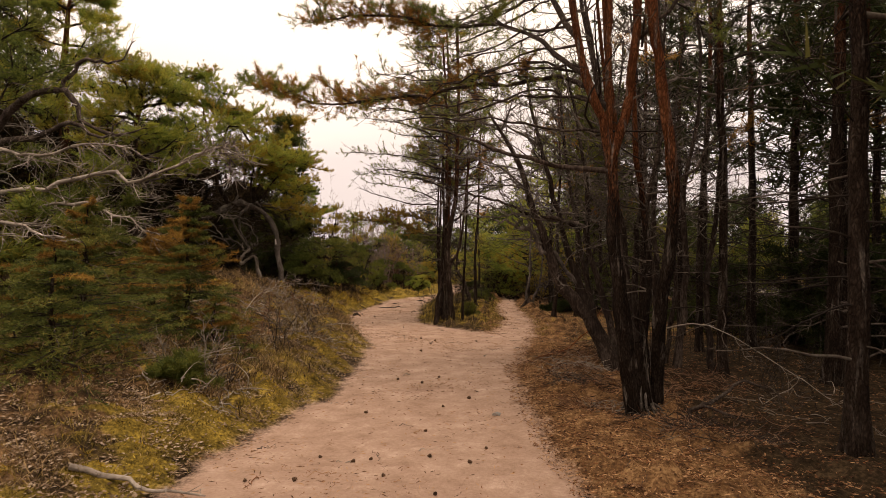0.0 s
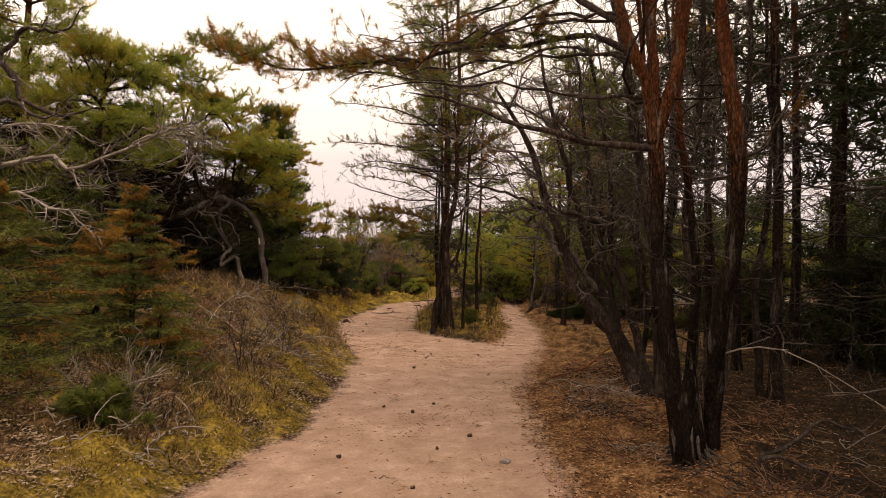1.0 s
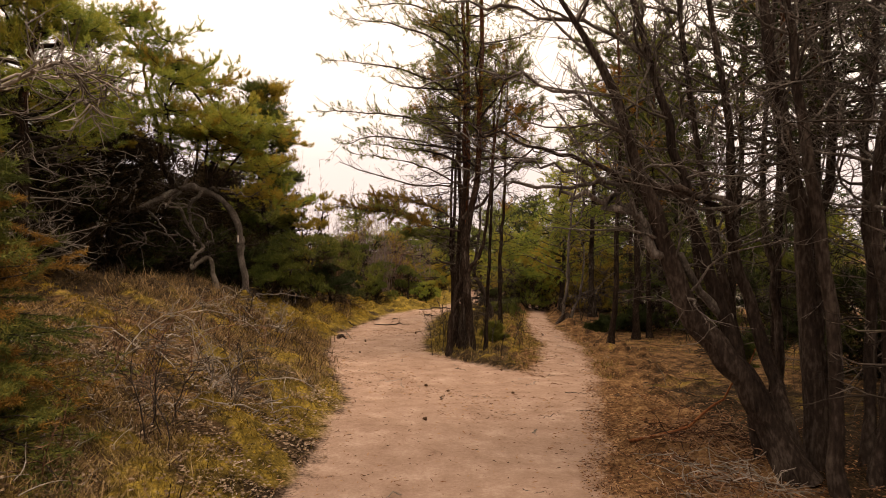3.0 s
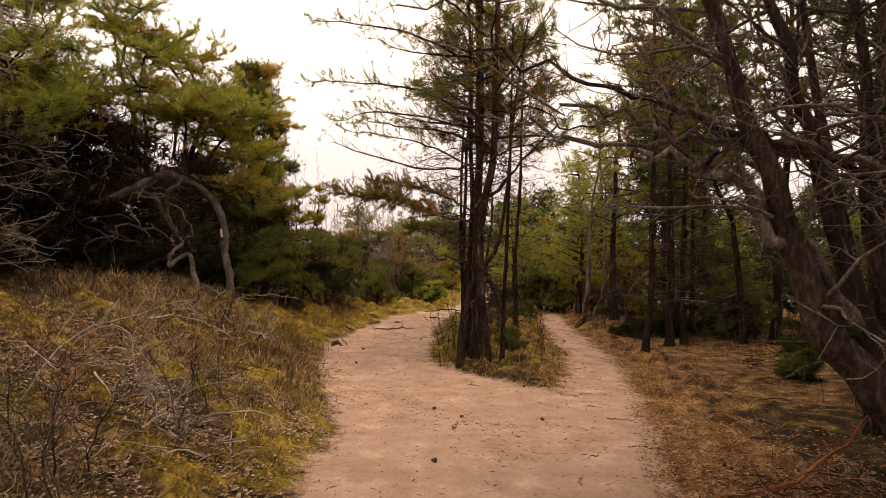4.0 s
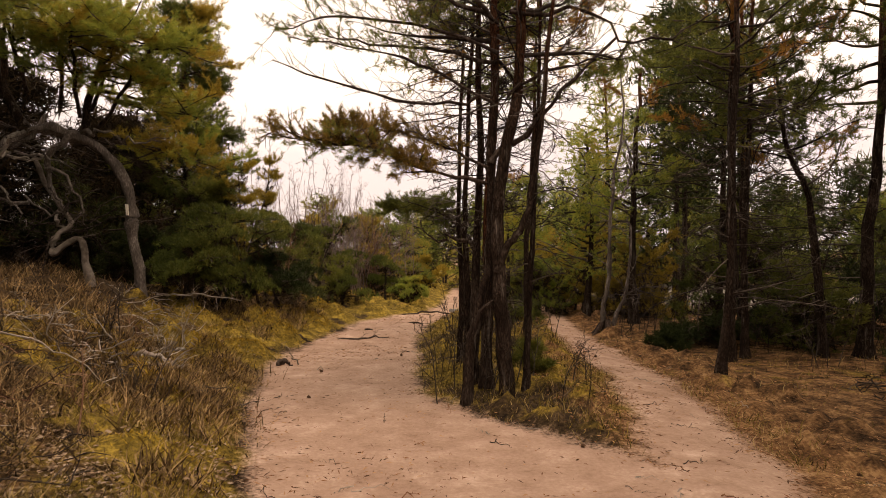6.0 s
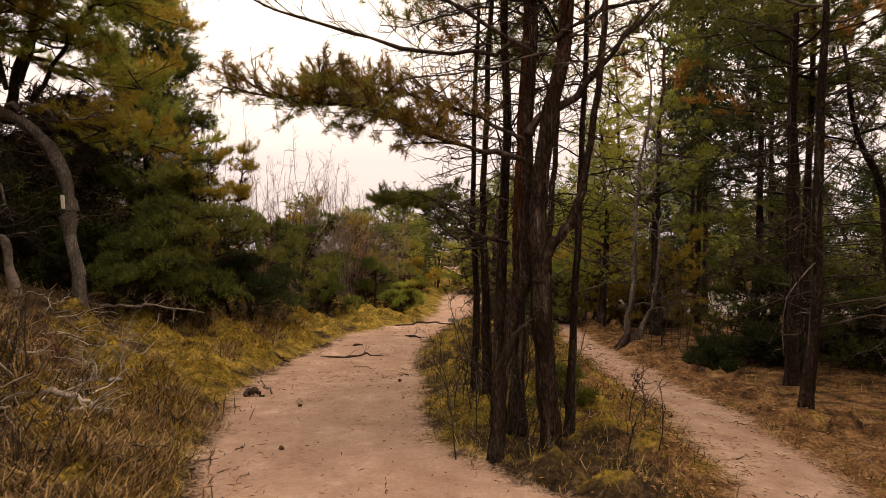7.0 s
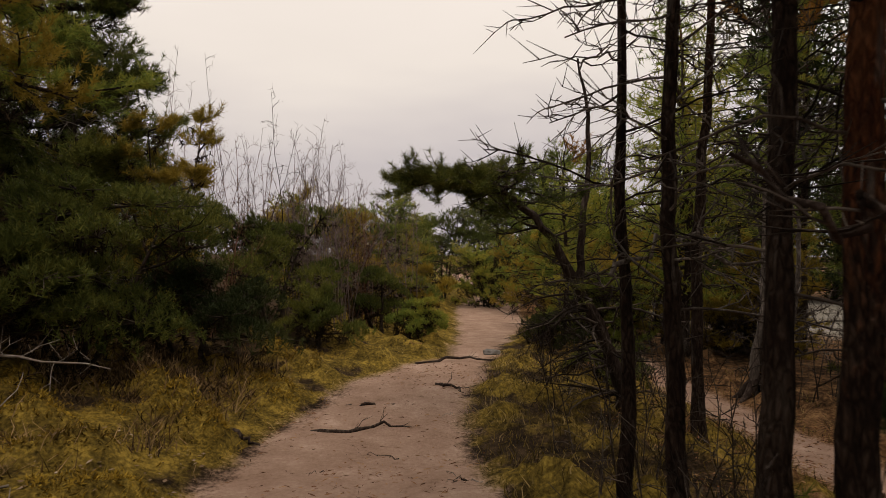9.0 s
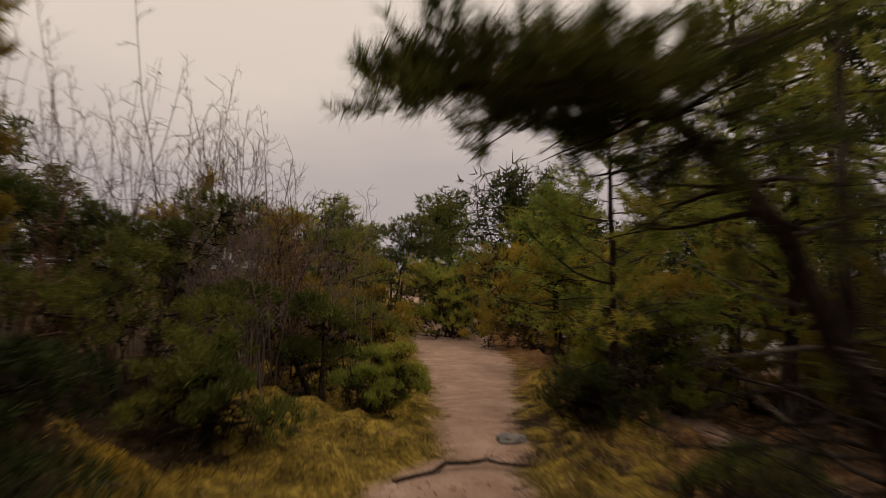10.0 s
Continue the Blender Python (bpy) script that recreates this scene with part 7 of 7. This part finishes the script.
for k, (bx, by, bw, bn) in enumerate([(1.5, 7.4, 0.4, 160), (1.85, 7.2, 0.4, 150), (1.35, 6.4, 0.3, 90), (2.3, 5.4, 0.5, 130), (1.6, 8.0, 0.4, 130), (2.6, 6.9, 0.5, 120)]):
    brush_pile(620 + k, bx, by, bw, 0.12, bn, "reddish dead twigs strewn beside the path", RED_TWIG if k % 3 else BARK_TWIG, 0.0035)
for k, (bx, by, bw, bn) in enumerate([(-2.6, 8.3, 0.45, 40), (-3.2, 9.5, 0.5, 45), (-2.25, 9.1, 0.35, 35), (-2.9, 7.4, 0.45, 40), (-2.4, 10.4, 0.4, 40), (-3.0, 11.4, 0.5, 40)]):
    brush_pile(640 + k, bx, by, bw, 0.24, bn, "tangle of pale dead twigs over dry grass and moss", DEAD_GREY, 0.0042)
brush_pile(308, 4.2, 14.6, 0.6, 0.2, 60, "scattered dead twigs on the forest floor", BARK_TWIG)
brush_pile(309, 0.75, 18.2, 0.5, 0.25, 60, "tangle of dead twigs under the crooked pine", BARK_TWIG)
for k, (bx, by, bw, bn) in enumerate([(-2.9, 8.9, 0.6, 45), (-2.3, 11.2, 0.55, 50), (-3.7, 11.6, 0.7, 60), (-2.5, 7.3, 0.5, 40), (-4.3, 10.4, 0.7, 50), (-3.3, 13.0, 0.6, 45),
                                      (-4.6, 14.6, 0.7, 45), (-2.2, 13.4, 0.45, 35), (3.4, 9.6, 0.9, 60), (3.8, 6.2, 0.9, 60), (2.9, 11.6, 0.8, 35), (4.9, 8.8, 0.9, 50)]):
    brush_pile(350 + k, bx, by, bw, 0.14, bn // 2, "scattered grey dead twigs over the undergrowth" if bx < 0 else "scattered dead twigs on the dark forest floor", BARK_TWIG if k % 3 else DEAD_GREY, 0.005)
fallen_branch(311, [(-2.35, 4.1, 0.03), (-2.05, 4.2, 0.05), (-1.8, 4.15, 0.05), (-1.5, 4.12, 0.02)], 0.022, "grey fallen branch lying on the verge", subs=5)
fallen_branch(312, [(-4.0, 17.0, 0.1), (-3.7, 16.9, 0.2), (-3.35, 16.9, 0.3), (-2.9, 17.0, 0.38)], 0.016, "bent grey fallen branch on the moss", subs=8)
fallen_branch(313, [(2.10, 6.15, 0.80), (2.42, 6.1, 0.83), (2.92, 5.8, 0.53), (3.27, 5.5, 0.28), (3.6, 5.25, 0.02)], 0.0062, "long thin pale dead branch leaning on the pine", subs=6)
fallen_branch(345, [(2.35, 6.15, 0.02), (2.6, 6.2, 0.14), (2.85, 6.25, 0.24), (3.1, 6.2, 0.2), (3.3, 6.1, 0.05)], 0.022, "dark dead log arching over the forest floor", OLD_BARK, 7, 0.4)
fallen_branch(346, [(2.2, 6.0, 0.02), (2.32, 5.85, 0.16), (2.5, 5.7, 0.1), (2.75, 5.6, 0.02)], 0.02, "dark crooked dead branch at the foot of the pine", BARK_DARK, 6, 0.35)
fallen_branch(314, [(1.35, 9.4, 0.02), (1.75, 9.3, 0.12), (2.05, 9.2, 0.42), (2.25, 9.15, 0.75)], 0.016, "reddish bare branch sticking up from brushwood", BARK_RED, 4)
fallen_branch(315, [(-1.94, 15.85, 0.01), (-2.0, 15.75, 0.13), (-2.06, 15.7, 0.24)], 0.008, "short pale stick propped by the path edge", subs=0)
fallen_branch(316, [(-2.95, 13.95, 0.05), (-2.75, 13.9, 0.16), (-2.55, 13.95, 0.05)], 0.026, "pale gnarled root wood on the bank", subs=7)
fallen_branch(317, [(-2.25, 17.4, 0.01), (-2.15, 17.35, 0.03), (-2.05, 17.35, 0.01)], 0.022, "short dark log at the edge of the moss", BARK_DARK, 0)
fallen_branch(318, [(-2.16, 15.7, 0.01), (-2.07, 15.72, 0.06), (-1.98, 15.72, 0.01)], 0.04, "small dark rotten stump at the path edge", BARK_DARK, 0)
fallen_branch(344, [(-4.25, 19.35, 1.25), (-4.05, 19.3, 1.36), (-3.85, 19.3, 1.34), (-3.7, 19.3, 1.22)], 0.03, "pale broken dead limb caught in the bushes", GREY_BARK, 8, 0.4)
fallen_branch(319, [(-3.5, 12.4, 0.1), (-3.2, 12.7, 0.25), (-2.85, 12.6, 0.2), (-2.6, 12.8, 0.05)], 0.009, "grey dead branch over the dry grass", subs=6)
for k, ctrl in enumerate([[(-1.95, 9.75, 0.02), (-2.15, 9.8, 0.3), (-2.45, 9.85, 0.55), (-2.8, 9.9, 0.62)], [(-2.0, 9.7, 0.02), (-2.0, 9.85, 0.32), (-1.85, 10.1, 0.46), (-1.6, 10.4, 0.42)],
                          [(-2.6, 10.2, 0.02), (-2.5, 10.3, 0.4), (-2.2, 10.5, 0.55), (-1.95, 10.8, 0.5)], [(-3.0, 9.6, 0.05), (-2.8, 9.8, 0.5), (-2.5, 10.2, 0.7), (-2.3, 10.7, 0.65)],
                          [(-2.35, 6.6, 0.02), (-2.3, 6.7, 0.35), (-2.45, 6.8, 0.6), (-2.7, 6.9, 0.65)], [(-3.2, 10.9, 0.02), (-3.0, 11.0, 0.35), (-2.7, 11.2, 0.5), (-2.4, 11.5, 0.45)]]):
    fallen_branch(324 + k, ctrl, 0.0065, "arching dead branch sprawling over the undergrowth", (DEAD_GREY, BARK_TWIG, RED_TWIG)[k % 3], 7, 0.34)
fallen_branch(320, [(-3.9, 9.6, 0.15), (-3.3, 9.9, 0.35), (-2.8, 9.7, 0.3)], 0.011, "grey dead branch over the dry grass", subs=6)
for k, (ctrl, rr) in enumerate([([(-1.75, 17.7, -0.02), (-1.5, 17.68, 0.0), (-1.2, 17.85, 0.01), (-0.9, 17.72, -0.03)], 0.022),
                                ([(-1.55, 18.35, -0.02), (-1.3, 18.3, 0.0), (-0.95, 18.35, -0.03)], 0.02),
                                ([(-0.9, 20.0, 0.0), (-0.45, 20.25, 0.03), (0.0, 20.2, 0.03), (0.35, 20.0, 0.0)], 0.02),
                                ([(-0.75, 19.0, 0.0), (-0.6, 18.85, 0.02), (-0.5, 18.7, 0.0)], 0.02)]):
    fallen_branch(330 + k, ctrl, rr, "brown pine root across the sandy path", BARK_DARK, 3, 0.25, "surface_root")
stone(341, 0.08, 20.95, 0.12, "flat pale grey stone on the sandy path", flat=0.35)
stone(342, 0.52, 6.3, 0.04, "small pale stone half buried in the path")
stone(343, -2.95, 14.95, 0.05, "grey stone in yellow moss", flat=0.4)

cone = cone_mesh()
rc = random.Random(5)
cones = [(-0.05, 4.25), (-0.42, 4.6), (-0.68, 4.95), (-0.55, 5.0), (-0.95, 5.05), (-0.1, 5.0), (0.2, 4.9), (-1.35, 4.45), (-0.0, 6.6), (-0.55, 8.0), (-0.05, 8.1), (0.35, 5.3)]
while len(cones) < 34:
    cx, cy = rc.uniform(-1.6, 2.4), rc.uniform(3.6, 17)
    if sand_depth(cx, cy) > (0.05 if cx < 1 else -0.6):
        cones.append((cx, cy))
for cx, cy in cones:
    ob = new("pine_cone", cone)
    s = rc.uniform(0.6, 0.9)
    ob.matrix_world = pose(cx, cy, gz(cx, cy) + 0.016 * s, rc.uniform(60, 110), rc.uniform(0, 360), rc.uniform(0, 360)) @ Matrix.Diagonal((s, s, s, 1))
    tagged(ob, "dark open pine cone lying on the sand", "pine cone", "pine cones")
twig_mat = (BARK_TWIG, DEAD_GREY, LITTER)
for k in range(110):
    while True:
        cx, cy = rc.uniform(-1.9, 2.6), rc.uniform(3.5, 21)
        if sand_depth(cx, cy) > -0.5:
            break
    a, ln = rc.uniform(0, 6.28), rc.uniform(0.05, 0.16)
    dx, dy = math.cos(a) * ln, math.sin(a) * ln
    fallen_branch(400 + k, [(cx - dx, cy - dy, 0.004), (cx + rc.uniform(-0.02, 0.02), cy + rc.uniform(-0.02, 0.02), 0.008), (cx + dx, cy + dy, 0.004)], rc.uniform(0.002, 0.005),
                  "small dry twig on the ground", twig_mat[k % 3], 0, name="twig")

# ---- grass, heather, moss and litter ----
rg = np.random.default_rng(9)


def bank_d(x, y):
    return np.interp(y, LEFT_Y, LEFT_X) - x


def off_sand(x, y):
    return sand_depth(x, y) < -0.03


tus = scatter(rg, 1300, -7.5, -1.0, 2.6, 21, lambda x, y: off_sand(x, y) * sstep(bank_d(x, y), 0.05, 0.5) * (hummock(x, y) > -0.25) * (1 - 0.92 * sstep(y, 12.5, 14)) * (0.35 + 0.65 * (x > -4.5)))
blades("dry_grass", rg, tus, 0.10, 0.0028, 0.9, GRASS, "olive and straw coloured dry grass tussocks", "grass", 0.055, 22)
tal = scatter(rg, 260, -6.5, -1.2, 6.2, 11.2, lambda x, y: off_sand(x, y) * sstep(bank_d(x, y), 0.10, 0.4) * (wave(x, y, 2.1, 5.0) > 0.1))
blades("tall_grass", rg, tal, 0.15, 0.0022, 0.95, GRASS, "long bent tufts of straw and olive grass", "grass", 0.07, 46)
edg = scatter(rg, 90, -3.0, -1.5, 12.6, 15.3, lambda x, y: off_sand(x, y) * sstep(bank_d(x, y), 0.02, 0.15) * (1 - sstep(bank_d(x, y), 0.35, 0.8)))
blades("heather_edge", rg, edg, 0.13, 0.0045, 1.0, HEATHER, "dark brown heather overhanging the path edge", "heather", 0.10, 60)
yel3 = scatter(rg, 900, -6.0, -1.6, 8.0, 14.0, lambda x, y: off_sand(x, y) * sstep(bank_d(x, y), 0.2, 0.5) * (wave(x, y, 2.6, 3.0) > 0.25))
blades("moss_patches", rg, yel3, 0.05, 0.005, 1.2, MOSS, "yellow-green moss patches among heather", "moss", 0.08, 24)
lin = scatter(rg, 460, -6.5, -1.2, 5.5, 20, lambda x, y: off_sand(x, y) * sstep(bank_d(x, y), 0.15, 0.5) * (wave(x, y, 1.7, 9.0) > 0.05))
blades("heather_bushlets", rg, lin, 0.19, 0.005, 0.85, HEATHER, "dark brown wiry heather bushlets", "heather", 0.09, 60)
hea = scatter(rg, 1200, -6.5, -1.2, 3.2, 20, lambda x, y: off_sand(x, y) * sstep(bank_d(x, y), 0.25, 0.9) * (hummock(x, y) < 0.1) * (wave(x, y, 1.3, 7.0) > -0.3) * (1 - 0.7 * sstep(y, 12.5, 14)))
blades("heather", rg, hea, 0.15, 0.0035, 1.0, HEATHER, "brown dead heather and bracken clumps", "heather", 0.075, 26)
yel = scatter(rg, 2300, -6.0, -1.9, 13.0, 20.5, lambda x, y: off_sand(x, y) * sstep(bank_d(x, y), 0.0, 0.3) * (1 - sstep(bank_d(x, y), 1.0, 2.1)) * (hummock(x, y) > 0.0))
blades("yellow_moss", rg, yel, 0.045, 0.0065, 1.3, MOSS, "lumpy bright yellow moss on the bank", "moss", 0.065, 22)
yel2 = scatter(rg, 1100, -4.6, -1.2, 3.0, 13.0, lambda x, y: off_sand(x, y) * sstep(bank_d(x, y), 0.0, 0.2) * (1 - 0.85 * sstep(bank_d(x, y), 0.3, 0.9)) * (hummock(x, y) > 0.15))
blades("verge_moss", rg, yel2, 0.036, 0.0045, 1.3, MOSS, "yellow moss cushions along the verge", "moss", 0.06, 22)
ver = scatter(rg, 16000, -5.0, -0.8, 2.6, 21, lambda x, y: off_sand(x, y) * (1 - 0.8 * sstep(bank_d(x, y), 0.4, 2.4)) * (1 - 0.6 * sstep(y, 12.5, 14)))
blades("moss", rg, ver, 0.045, 0.004, 0.9, GRASS, "yellow-green moss and short grass on the verge", "moss")
isl = scatter(rg, 9000, -0.7, 2.2, 12.3, 21, lambda x, y: off_sand(x, y) * 1.0)
blades("short_grass", rg, isl, 0.09, 0.0035, 0.5, GRASS, "short straw grass and moss on the tongue between the paths", "grass", 0.03)
rgt = scatter(rg, 4000, 1.8, 7.5, 12.0, 20, lambda x, y: off_sand(x, y) * (0.25 + 0.75 * (wave(x, y, 1.2, 4.0) > 0.1)))
blades("sparse_grass", rg, rgt, 0.08, 0.0035, 0.5, GRASS, "sparse dry grass on the forest floor", "grass", 0.03)
lit = scatter(rg, 42000, 0.5, 5.5, 2.8, 18, lambda x, y: (sand_depth(x, y) < 0.15) * (1 - 0.85 * sstep(x, 1.9, 3.2)) * (1 - 0.75 * sstep(y, 10, 12)))
flakes("needle_litter", rg, lit, 0.018, 0.0035, LITTER, "rust-brown fallen needles and bark flakes", "litter")
lev = scatter(rg, 5500, 0.8, 3.4, 3.2, 10.2, lambda x, y: (sand_depth(x, y) < 0.02) * (1 - 0.6 * sstep(x, 2.2, 3.2)))
flakes("fallen_leaves", rg, lev, 0.016, 0.007, DARK_LITTER, "reddish brown fallen leaves and bark scraps", "litter")
lit2 = scatter(rg, 7000, -2.2, 2.4, 3.0, 20, lambda x, y: (sand_depth(x, y) > -0.1) * (0.25 + 0.75 * (wave(x, y, 2.3, 1.0) > 0.2)))
flakes("path_litter", rg, lit2, 0.022, 0.0025, LITTER, "scattered dry needles on the sandy path", "litter")
lit3 = scatter(rg, 38000, -5.0, -1.0, 2.8, 17, lambda x, y: off_sand(x, y) * (0.15 + 0.85 * (hummock(x, y) < 0.05)) * (1 - 0.9 * sstep(y, 11, 13)))
flakes("leaf_litter", rg, lit3, 0.016, 0.008, LEAF_LITTER, "dry brown leaf litter among the grass", "litter")
